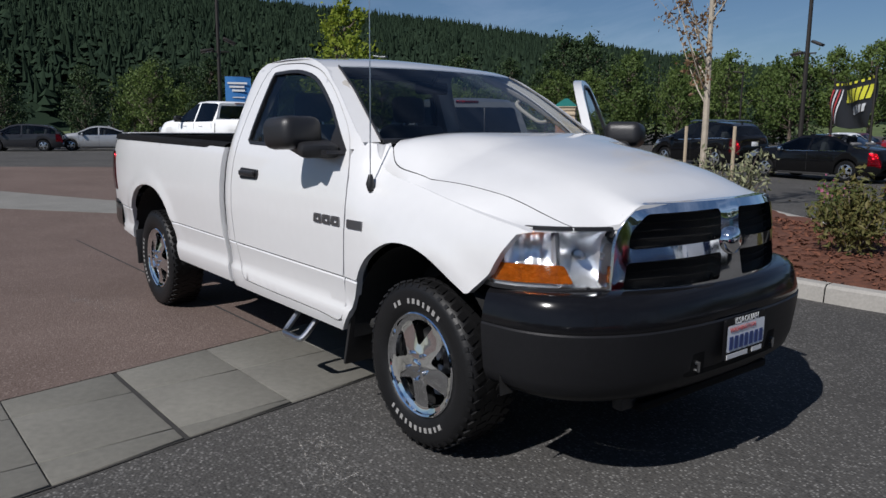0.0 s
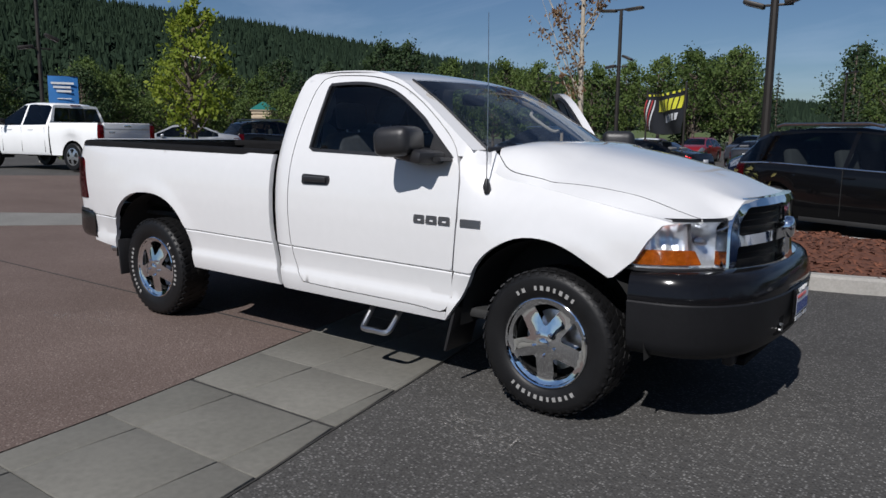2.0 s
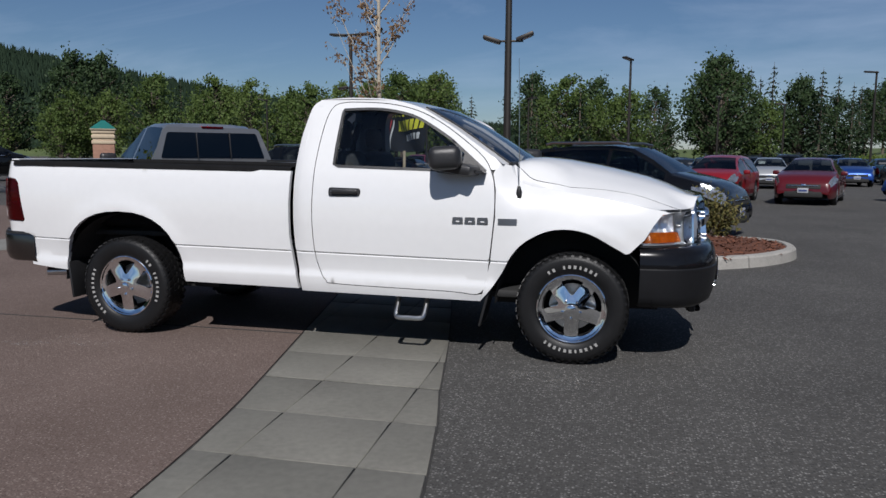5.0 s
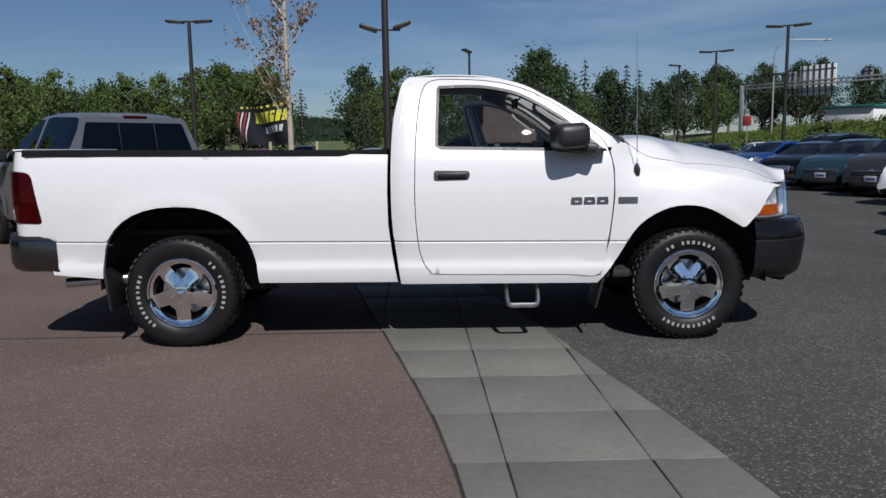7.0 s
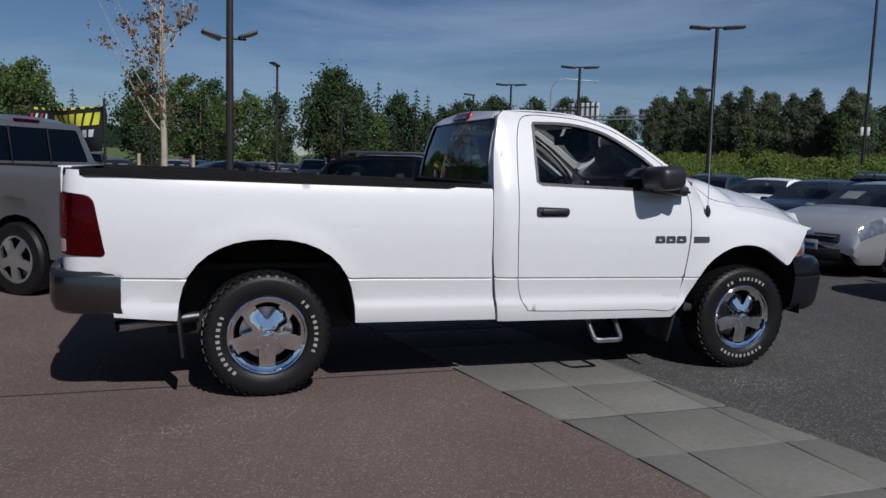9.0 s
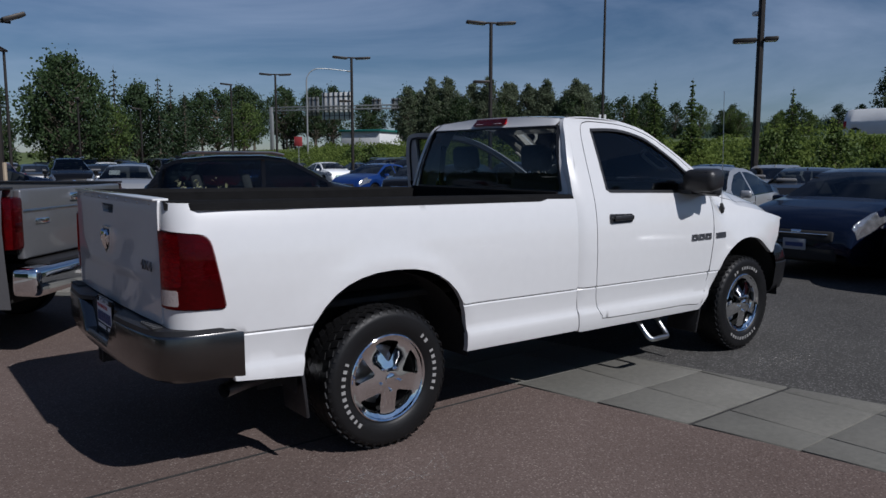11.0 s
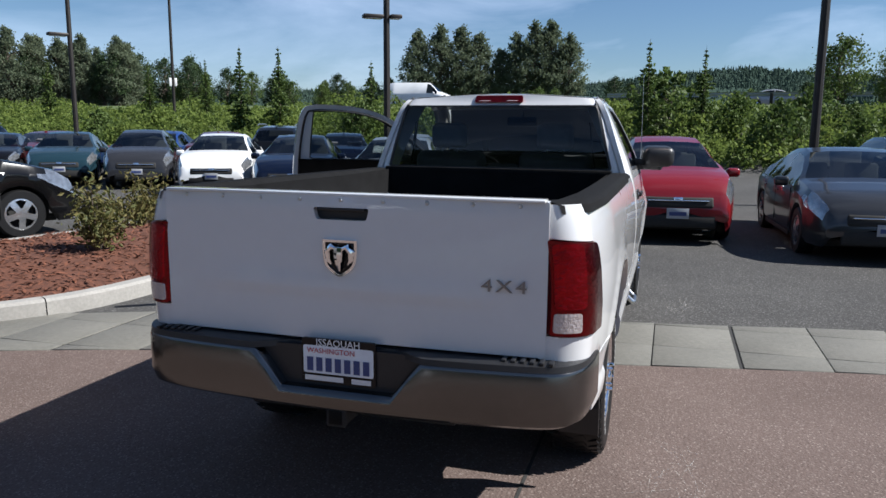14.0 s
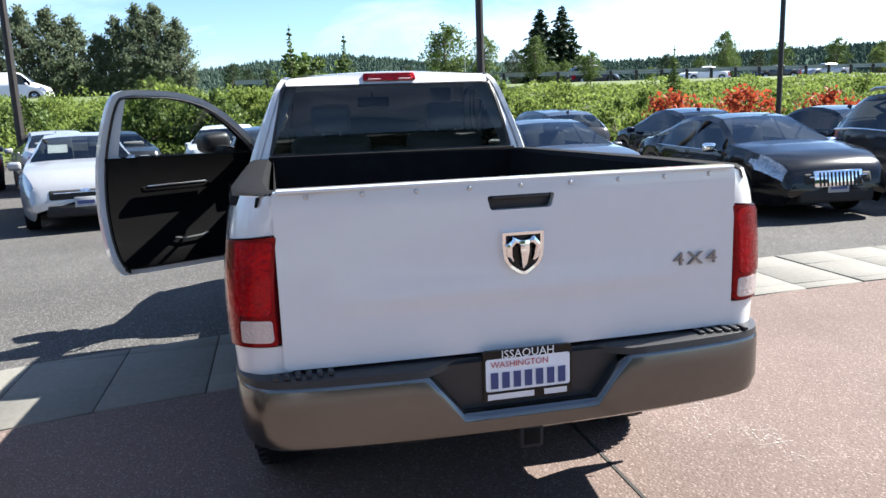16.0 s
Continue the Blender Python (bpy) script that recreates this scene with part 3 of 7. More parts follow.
tube([(TGX - 0.032, 0, 1.196), (TGX - 0.042, 0, 1.165), (TGX - 0.038, 0, 1.13), (TGX - 0.034, 0, 1.108)], [0.024, 0.02, 0.013, 0.007], 8, relief)
part("emblem_relief", relief, CHROME, em)
text("4X4", 0.066, BADGE, Matrix.Translation((TGX - 0.014, -0.648, 1.083)) @ Matrix(((0, 0, -1, 0), (-1, 0, 0, 0), (0, 1, 0, 0), (0, 0, 0, 1))), "badge", tg, 0.003, 1.25, 1.35)

# rear bumper: side wings and a dropped middle, in one bent shell
BP = curve([(-2.62, 0.975), (-2.80, 0.968), (-2.93, 0.932), (-3.01, 0.84), (-3.045, 0.6), (-3.06, 0.3), (-3.062, 0)], 5)
BP = BP + [(x, -y) for x, y in BP[-2::-1]]


def notch(y):
    return max(0.0, min(1.0, (0.345 - abs(y)) / 0.10))


rows = []
for x, y in BP:
    k = notch(y)
    wing = min(1, max(0, (x + 2.62) / -0.1))
    top = 0.792 - 0.155 * k
    low = 0.545 + 0.01 * abs(y) + 0.015 * (x + 3.06)
    if x > -2.75:
        low -= 0.03 * (x + 2.75) / 0.13
    o = Vector((x, y))
    c = Vector((-2.5, y * 0.75))
    d = (c - o).normalized()
    q = lambda s, z: (o.x + d.x * s, o.y + d.y * s, z)
    rows.append([q(0.12, top + 0.004), q(0.02, top + 0.004), q(0.006, top - 0.006), q(0.0, top - 0.02), q(0.0, low + 0.07), q(0.018, low + 0.02), q(0.05, low), q(0.14, low + 0.01)])
b = grid(rows)
bmesh.ops.recalc_face_normals(b, faces=b.faces)
rb = part("rear_bumper", b, BUMPERGREY, ram, "grey rear bumper with a black step pad")
pad = bmesh.new()
rows = []
for x, y in BP:
    k = notch(y)
    o = Vector((x, y))
    d = (Vector((-2.5, y * 0.75)) - o).normalized()
    q = lambda s, z: (o.x + d.x * s + 0.085 * k, o.y + d.y * s, z)
    rows.append([q(0.30, 0.812), q(0.03, 0.812), q(0.008, 0.808), q(0.004, 0.785)])
grid(rows, bm=pad)
bmesh.ops.recalc_face_normals(pad, faces=pad.faces)
if sum(f.normal.z for f in pad.faces) < 0:
    bmesh.ops.reverse_faces(pad, faces=pad.faces[:])
for s in (-1, 1):
    for k in range(6):
        box(0.05, 0.018, 0.012, (-2.98, s * (0.66 + k * 0.035), 0.816), 0.003, bm=pad)
part("step_pad", pad, PLASTIC, rb, "black plastic step pad")
rec = sheet([(-0.36, 0.80), (0.36, 0.80), (0.25, 0.62), (-0.25, 0.62)], [], lambda y, z: Vector((-3.0, y, z)), 0.1, (0.05, 0, 0), (-1, 0, 0))
part("plate_recess", rec, PLASTIC, rb)


def number_plate(parent, x, zc, facing):
    """A plate in a lettered frame; its number is plain bars."""
    s = facing
    fr = part("plate_frame", sheet(rounded([(-0.158, zc - 0.09), (0.158, zc - 0.09), (0.158, zc + 0.09), (-0.158, zc + 0.09)], 0.012), [], lambda y, z: Vector((x, y, z)), 0.1, (-0.012 * s, 0, 0), (s, 0, 0)), GLOSSBLACK, parent, "black plate frame with pale lettering")
    pl = part("number_plate", sheet(rounded([(-0.15, zc - 0.052), (0.15, zc - 0.052), (0.15, zc + 0.062), (-0.15, zc + 0.062)], 0.01), [], lambda y, z: Vector((x + 0.003 * s, y, z)), 0.1, None, (s, 0, 0)), PLATEWHITE, parent, "white licence plate with dark blue characters")
    for k in range(7):
        part("plate_bar", box(0.002, 0.026, 0.056, (x + 0.005 * s, -0.120 + k * 0.040, zc - 0.014), 0.0), PLATEBLUE, pl)
    m = Matrix.Translation((x + 0.005 * s, 0, 0)) @ Matrix(((0, 0, s, 0), (s, 0, 0, 0), (0, 1, 0, 0), (0, 0, 0, 1)))
    text("WASHINGTON", 0.030, PLATERED, m @ Matrix.Translation((-0.03, zc + 0.041, 0)), "plate_word", pl, 0.0005)
    text("ISSAQUAH", 0.040, SILVERTEXT, m @ Matrix.Translation((0, zc + 0.0745, -0.002)), "frame_word", fr, 0.0008)
    for y, w in ((-0.062, 0.165), (0.098, 0.082)):
        part("frame_bar", box(0.002, w, 0.02, (x + 0.002 * s, s * y, zc - 0.072), 0.0), SILVERTEXT, fr)


number_plate(rb, -3.008, 0.745, -1)
hitch = bmesh.new()
box(0.16, 0.075, 0.075, (-2.95, 0, 0.53), 0.006, bm=hitch)
box(0.10, 0.9, 0.07, (-2.86, 0, 0.53), 0.01, bm=hitch)
part("hitch_receiver", hitch, UNDER, ram)
part("receiver_collar", box(0.02, 0.085, 0.085, (-3.032, 0, 0.53), 0.01), UNDER, ram)
# black plate on the solid receiver end, drawn as its shaded hollow
part("receiver_mouth_shade", box(0.01, 0.058, 0.058, (-3.040, 0, 0.53), 0.003), GRILLE, ram)
ex = tube([(-2.2, -0.62, 0.46), (-2.55, -0.74, 0.45), (-2.66, -0.80, 0.45)], 0.036, 14, cap=False)
part("exhaust_pipe", ex, SATIN, ram, "steel exhaust tip")

# ---- cab ----
DOOR = [(-0.052, 1.81), (-0.093, 1.69), (-0.12, 1.46), (-0.13, 1.23), (-0.134, 1.0), (-0.122, 0.767), (-0.096, 0.62), (-0.04, 0.522), (0.062, 0.497), (0.887, 0.482), (1.146, 0.484), (1.198, 0.71), (1.231, 1.022), (1.23, 1.214), (1.205, 1.33), (1.14, 1.44), (0.98, 1.572), (0.80, 1.692), (0.62, 1.779), (0.40, 1.832), (0.15, 1.849), (0.02, 1.845)]
DOOR = curve(DOOR, 4, closed=True)
REARE = [(-0.245, 0.428), (-0.272, 0.633), (-0.297, 0.85), (-0.303, 1.08), (-0.298, 1.33), (-0.279, 1.56), (-0.246, 1.717), (-0.215, 1.825), (-0.165, 1.872)]
RAIL = [(0.0, 1.888), (0.2, 1.886), (0.398, 1.870), (0.636, 1.806), (0.80, 1.716), (0.916, 1.648), (1.16, 1.482), (1.285, 1.395)]
rails = curve([(-0.165, 1.872)] + RAIL, 3)
hole = inset(DOOR, -0.006)
frame_out = [*curve(REARE, 3)[:-1], *rails, (1.245, 1.36), *hole[57:88], *hole[0:40], (1.150, 0.470), (1.135, 0.415)]
cf = sheet(frame_out[::-1], [], body, 0.04, IN, (0, -1, 0), lines=PRESS)
both("cab_side", cf, WHITE, ram)
# dark thin bars along the pressed crease of the flanks, standing in for its shade
for s in (-1, 1):
    for x0, x1 in ((-2.64, -2.285), (-1.285, -0.335), (-0.285, -0.128), (-0.112, 1.195), (1.222, 1.262)):
        if s > 0 and x0 == -0.112:
            continue
        part("crease_shade", tube([(x, s * (side(x if x > -0.3 else min(x, -0.325), 0.727 + rake(x)) + 0.0005), 0.727 + rake(x)) for x in np.linspace(x0, x1, 60)], 0.0022, 4), DARKGREY, ram)
# inner faces of the door openings
for s in (-1, 1):
    b = bmesh.new()
    ring = [body(x, z) for x, z in hole]
    grid([[Vector((p.x, -p.y * s, p.z)) for p in ring], [Vector((p.x, -(p.y + 0.14) * s, p.z)) for p in ring]], close_v=True, bm=b)
    bmesh.ops.recalc_face_normals(b, faces=b.faces)
    part("door_frame", b, WHITE, ram)
WIN = curve([(0.04, 1.800), (0.22, 1.806), (0.389, 1.796), (0.584, 1.752), (0.74, 1.675), (0.898, 1.575)], 3) + [(1.168, 1.350)] + [(1.15, 1.336), (0.9, 1.342), (0.05, 1.365), (0.012, 1.385), (0.015, 1.52), (0.025, 1.70), (0.03, 1.78)]
HINGE = Matrix.Translation((1.21, 0.93, 0))
OPEN = HINGE @ pose(0, 0, 0, 0, 0, -56) @ HINGE.inverted()


def build_door(s, m, label):
    def fin(bm):
        if s > 0:
            o = mirror(bm)
            bm.free()
            bm = o
        bm.transform(m)
        return bm
    d = part("door", fin(sheet(DOOR[::-1], [WIN], body, 0.036, (0, 0.05, 0), (0, -1, 0), lines=PRESS)), WHITE, ram, label)
    off = lambda dy: (lambda x, z: body(x, z) + Vector((0, dy, 0)))
    part("door_glass", fin(sheet(WIN, [], off(0.012), 0.09, None, (0, -1, 0))), GLASS, d, "lightly tinted side glass")
    part("window_seal", fin(sheet(inset(WIN[::-1], -0.004), [inset(WIN[::-1], 0.016)], off(-0.002), 0.04, (0, 0.02, 0), (0, -1, 0))), PLASTIC, d, "black rubber window seal")
    # inner lining with the same window
    inner = inset(DOOR, 0.055)
    part("door_lining", fin(sheet([p for p in inner if p[1] < 1.34] + [(1.17, 1.345), (-0.09, 1.375)], [], off(0.09), 0.08, (0, -0.04, 0), (0, 1, 0))), TRIM, d, "black plastic door lining")
    part("door_inner_frame", fin(sheet(inset(DOOR, 0.002), [WIN], off(0.06), 0.05, (0, -0.03, 0), (0, 1, 0))), WHITE, d)
    bm = box(0.55, 0.05, 0.045, (0.42, -0.86, 1.13), 0.015)
    bm = box(0.16, 0.04, 0.14, (0.95, -0.88, 1.06), 0.02, bm=bm)
    part("armrest", fin(bm), TRIM, d)
    part("pull_strip", fin(box(0.48, 0.008, 0.012, (0.42, -0.832, 1.155), 0.003)), SATIN, d)
    part("speaker_strip", fin(tube([(0.38, -0.875, 0.74), (0.45, -0.868, 0.725), (0.6, -0.868, 0.73), (0.66, -0.875, 0.745)], 0.008, 6)), SATIN, d)
    part("weather_strip", fin(tube([Vector((x, -side(x, z) + 0.065, z)) for x, z in inset(DOOR, 0.048)], 0.010, 6, closed=True)), PLASTIC, d)
    # outside handle
    h = sheet(rounded([(-0.004, 1.218), (0.236, 1.212), (0.245, 1.185), (0.232, 1.155), (-0.004, 1.152)], 0.02), [], off(-0.008), 0.03, (0, 0.02, 0), (0, -1, 0))
    h = box(0.20, 0.022, 0.034, (0.125, -side(0.1, 1.19) - 0.024, 1.188), 0.010, bm=h)
    hd = part("door_handle", fin(h), PLASTIC, d, "black plastic door handle")
    part("lock_barrel", fin(lathe([(0.0001, 0.004), (0.009, 0.003), (0.010, -0.01)], 12)), SATIN, hd).data.transform(Matrix.Translation((0.025, s * (side(0.1, 1.19) + 0.012), 1.19)) if s < 0 else m @ Matrix.Translation((0.025, side(0.1, 1.19) + 0.012, 1.19)) @ m.inverted())
    # mirror
    bm = box(0.23, 0.25, 0.165, (0.905, -1.105, 1.437), 0.055, (0, -4, 10), 4)
    mi = part("mirror", fin(bm), PLASTIC, d, "black folding door mirror")
    arm = sheet([(0.80, 1.366), (1.16, 1.352), (1.17, 1.335), (1.02, 1.318), (0.84, 1.335)], [], lambda x, z: Vector((x, -1.06, z)), 0.1, (0, 0.14, 0), (0, -1, 0))
    arm = box(0.27, 0.20, 0.075, (0.98, -1.03, 1.365), 0.025, (0, 8, -12), bm=arm)
    part("mirror_arm", fin(arm), PLASTIC, mi)
    part("sail_cover", fin(sheet(rounded([(1.165, 1.338), (0.985, 1.335), (1.0, 1.48)], 0.012), [], off(-0.003), 0.05, (0, 0.03, 0), (0, -1, 0))), PLASTIC, mi)
    part("mirror_glass", fin(sheet(rounded([(-1.20, 1.375), (-1.01, 1.375), (-1.01, 1.50), (-1.20, 1.50)], 0.03), [], lambda y, z: Vector((0.806 - 0.06 * (z - 1.44) - 0.12 * (y + 1.105), y, z)), 0.1, None, (-1, 0, 0))), CHROME, mi, "mirror glass")
    # badge blocks
    for x0, x1 in ((0.935, 1.015), (1.024, 1.104), (1.113, 1.195)):
        part("badge_block", fin(sheet(rounded([(x0, 0.975), (x1, 0.975), (x1 - 0.004, 1.022), (x0 + 0.004, 1.022)], 0.008), [rounded([(x0 + 0.026, 0.988), (x1 - 0.026, 0.988), (x1 - 0.026, 1.003), (x0 + 0.026, 1.003)], 0.003)], off(-0.008), 0.03, (0, 0.012, 0), (0, -1, 0))), BADGE, d, "dark chrome badge block")
    return d


build_door(-1, Matrix(), "closed white passenger door")
build_door(1, OPEN, "open white driver's door with a black lining")
bm = sheet(rounded([(1.264, 0.976), (1.397, 0.976), (1.397, 1.018), (1.264, 1.018)], 0.004), [], lambda x, z: body(x, z) + Vector((0, -0.008, 0)), 0.03, (0, 0.012, 0), (0, -1, 0))
both("fender_badge", bm, BADGE, ram)

# roof, windscreen, rear wall
XR = [1.28, 1.33, 1.56, 1.717, 1.825, 1.872]
XV = [-0.30, -0.298, -0.279, -0.246, -0.212, -0.17]
PIL = curve([(1.285, 1.395), (1.16, 1.482), (0.916, 1.648), (0.80, 1.716), (0.636, 1.806), (0.50, 1.848), (0.43, 1.866)], 2)
rows = []
for x, z in PIL:
    w = side(min(x, 1.21), z) - 0.004
    lead = 0.16 - 0.10 * (1.3 - x)
    rows.append([(x + lead * (1 - (y / w) ** 2), y, z + 0.012 * (1 - (y / w) ** 2)) for y in np.linspace(-w, w, 21)])
KR = next(i for i, p in enumerate(PIL) if p[1] > 1.800)
glassrows = [r[1:-1] for r in rows[:KR + 1]]
b = grid([[Vector(p) + Vector((0.004, 0, 0.006)) for p in r] for r in glassrows])
bmesh.ops.recalc_face_normals(b, faces=b.faces)
part("windscreen", b, GLASS, ram, "wide raked windscreen").visible_shadow = False
for ja, jb in ((0, 1), (-2, -1)):
    part("pillar", grid([[r[ja], r[jb]] for r in rows[:KR + 1]]), WHITE, ram)
b = bmesh.new()
for r in (glassrows,):
    ring = [r[0][j] for j in range(19)]
    tube([Vector(p) + Vector((0.01, 0, 0.0)) for p in ring], 0.018, 6, b)
    for j in (0, 18):
        tube([Vector(q[j]) + Vector((0.004, 0, 0.005)) for q in r], 0.007, 6, b)
part("windscreen_seal", b, PLASTIC, ram)
head = rows[-2]
rr = []
for t in np.linspace(0, 1, 12):
    row = []
    for j, p in enumerate(head):
        p = Vector(p)
        w = abs(head[0][1])
        k = p.y / w
        xb = -0.172
        wb = side(-0.1, 1.872) - 0.0
        y1 = k * (w + (wb - w) * t)
        x = p.x + (xb - p.x) * t
        z0 = p.z
        zb = 1.872 + 0.028 * (1 - k * k)
        za = p.z
        zt = za + (zb - za) * t + 0.03 * math.sin(math.pi * t) * (1 - 0.6 * k * k)
        row.append((x, y1, zt))
    rr.append(row)
b = grid(rows[KR:-2] + rr)
bmesh.ops.recalc_face_normals(b, faces=b.faces)
if sum(f.normal.z for f in b.faces) < 0:
    bmesh.ops.reverse_faces(b, faces=b.faces[:])
part("roof", b, WHITE, ram)
ROOFW = side(-0.1, 1.872)


def rear(y, z):
    w = side(-0.1, z)
    zz = min(z, 1.872)
    x = ramp(zz, XR, XV) + 0.05 * max(0, (abs(y) / max(w, 0.1) - 0.88) / 0.12) ** 2 - 0.03 * (1 - (y / 0.9) ** 2)
    return Vector((x, y, z))


wr = [(y, z) for y, z in ((-0.905, 1.30), (-0.935, 1.33), (-0.868, 1.56), (-0.80, 1.717), (-0.745, 1.825), (-0.70, 1.868))]
outl = wr + [(-0.45, 1.884), (-0.2, 1.898), (0, 1.90), (0.2, 1.898), (0.45, 1.884)] + [(-y, z) for y, z in wr[::-1]]
rwin = rounded([(-0.825, 1.372), (0.825, 1.372), (0.715, 1.822), (-0.715, 1.822)], 0.02)
part("cab_back", sheet(outl[::-1], [rwin], rear, 0.045, (0.03, 0, 0), (-1, 0, 0)), WHITE, ram)
part("rear_window", sheet(rwin, [], lambda y, z: rear(y, z) + Vector((0.006, 0, 0)), 0.1, None, (-1, 0, 0)), DARKGLASS, ram, "dark tinted rear window").visible_shadow = False
part("rear_window_seal", sheet(rwin, [[(y * 0.975, 1.597 + (z - 1.597) * 0.955) for y, z in rwin]], lambda y, z: rear(y, z) + Vector((-0.003, 0, 0)), 0.05, (0.01, 0, 0), (-1, 0, 0)), PLASTIC, ram)
sb = part("stop_lamp", sheet(rounded([(-0.178, 1.842), (0.178, 1.842), (0.172, 1.892), (-0.172, 1.892)], 0.01), [], lambda y, z: rear(y, z) + Vector((-0.022 + (z - 1.84) * 0.25, 0, 0)), 0.05, (0.03, 0, 0), (-1, 0, 0)), RED, ram, "red high stop lamp with two clear bulbs")
for s in (-1, 1):
    part("cargo_lens", sheet(rounded([(s * 0.10 - 0.045, 1.852), (s * 0.10 + 0.045, 1.852), (s * 0.10 + 0.045, 1.880), (s * 0.10 - 0.045, 1.880)], 0.006), [], lambda y, z: rear(y, z) + Vector((-0.026 + (z - 1.84) * 0.25, 0, 0)), 0.05, (0.01, 0, 0), (-1, 0, 0)), PALELENS, sb)
for s in (-1, 1):
    part("drip_seam", tube([rear(s * (0.69 - 0.0 * k), 1.88 - 0.03 * k) + Vector((-0.004 + 0.012 * (2 - k), 0, 0.004)) for k in range(3)], 0.006, 6), PLASTIC, ram)

# ---- front wings, bonnet ----
SEAM = curve([(1.335, 1.386), (1.355, 1.335), (1.395, 1.283), (1.47, 1.245), (1.7, 1.213), (1.95, 1.172), (2.2, 1.122), (2.36, 1.092)], 4)
FAR = curve([(2.14, 0.795), (2.05, 0.846), (1.91, 0.922), (1.772, 0.954), (1.616, 0.941), (1.463, 0.865), (1.368, 0.769), (1.293, 0.632), (1.217, 0.515), (1.135, 0.416)], 3)
doorfront = [(1.157, 0.484), (1.210, 0.71), (1.243, 1.022), (1.242, 1.214), (1.219, 1.33), (1.236, 1.372), (1.285, 1.398)]
wing = FAR + doorfront + SEAM + [(2.43, 1.075), (2.372, 1.062), (2.315, 0.985), (2.262, 0.892), (2.222, 0.855), (2.165, 0.80)]
both("front_wing", sheet(wing[::-1], [], body, 0.04, IN, (0, -1, 0), lines=[lambda u, q=q: q(u) if u < 1.36 else 9 for q in PRESS]), WHITE, ram)
FP = curve([(2.715, 0), (2.70, 0.25), (2.645, 0.5), (2.58, 0.66), (2.49, 0.79), (2.38, 0.885), (2.28, 0.935), (2.15, 0.965)], 8)
FS = np.concatenate([[0], np.cumsum([math.dist(FP[i], FP[i + 1]) for i in range(len(FP) - 1)])])


def nose(s, z, off=0.0):
    """A point of the front face, s metres round from the middle."""
    a = abs(s)
    x, y = ramp(a, FS, [p[0] for p in FP]), ramp(a, FS, [p[1] for p in FP])
    x2, y2 = ramp(a + 0.01, FS, [p[0] for p in FP]), ramp(a + 0.01, FS, [p[1] for p in FP])
    t = Vector((x2 - x, y2 - y)).normalized() if a < FS[-1] - 0.02 else Vector((-1, 0.2)).normalized()
    x, y = x + t.y * off, y - t.x * off
    return Vector((x - 0.10 * max(0, z - 0.86), math.copysign(y, s), z))


def s_at(y):
    return ramp(y, [p[1] for p in FP], FS)


ZC = ([1.36, 1.45, 1.556, 1.73, 1.98, 2.24, 2.455, 2.607, 2.72], [1.425, 1.440, 1.440, 1.418, 1.372, 1.312, 1.252, 1.203, 1.168])


def hood(x, y):
    zs = ramp(x, [p[0] for p in SEAM] + [2.45, 2.55, 2.7], [p[1] for p in SEAM] + [1.085, 1.08, 1.08])
    ys = side(min(x, 2.36), zs)
    k = min(1, abs(y) / ys)
    zc = ramp(x, *ZC)
    bulge = 0.012 * max(0, 1 - (abs(y) / 0.62) ** 6) * min(1, max(0, (2.6 - x) / 0.3))
    z = zs + (zc - zs) * (1 - k ** (3.0 + 9.0 * max(0.0, min(1.0, (1.75 - x) / 0.32)))) + bulge - 0.004
    lead = ramp(abs(y), [p[1] for p in FP], [p[0] for p in FP]) - 0.02 - x
    f = max(0, min(1, 1 - lead / 0.30)) ** 2
    q = max(0, min(1, (abs(y) - 0.485) / 0.14))
    zf = 1.174 - 0.088 * q * q * (3 - 2 * q)
    return Vector((x, y, z + (zf - z) * f))


edge = [(x, -(side(x, z) - 0.004)) for x, z in SEAM]
frontx = [(p[0] - 0.012 if p[1] < 0.6 else p[0] - 0.03, -p[1]) for p in FP if p[1] < 0.86][::-1]
CUT = curve([(1.39, 0.81), (1.46, 0.850), (1.56, 0.868), (1.70, 0.863), (1.83, 0.849), (1.95, 0.836), (2.20, 0.803), (2.33, 0.779), (2.45, 0.757), (2.505, 0.738)], 3)
half = [(1.405, -0.5), (1.362, -0.75)] + [(x, -y) for x, y in CUT] + [q for q in frontx if q[1] > -0.725]
out = [(1.42, 0)] + half + [(x, -y) for x, y in half[::-1]][1:]
part("bonnet", sheet(out, [], hood, 0.045, (0, 0, -0.02), (0, 0, 1)), WHITE, ram, "white bonnet with a broad raised middle")
flank = [(1.352, -0.80)] + [(x, -y - 0.004) for x, y in CUT] + [q for q in frontx if q[1] < -0.75][::-1] + [(2.40, -0.865)] + edge[::-1]
for s in (-1, 1):
    f_ = [(x, -s * y) for x, y in flank]
    part("wing_top", sheet(f_, [], hood, 0.04, (0, 0, -0.02), (0, 0, 1)), WHITE, ram)
    # dark bar laid in the gap beside the bonnet to draw its shade
    part("bonnet_gap", tube([hood(x, s * (y + 0.002)) - Vector((0, 0, 0.001)) for x, y in CUT], 0.0028, 4), DARKGREY, ram)
cowl = grid([[(1.285 + 0.158 * (1 - (y / 0.93) ** 2) - 0.02, y, 1.405), (1.285 + 0.158 * (1 - (y / 0.93) ** 2) + 0.006, y, 1.402), hood(ramp(abs(y), [0, 0.5, 0.75, 0.83], [1.432, 1.412, 1.377, 1.345]), y) - Vector((0, 0, 0.006))] for y in np.linspace(-0.83, 0.83, 19)])
part("cowl", cowl, PLASTIC, ram)
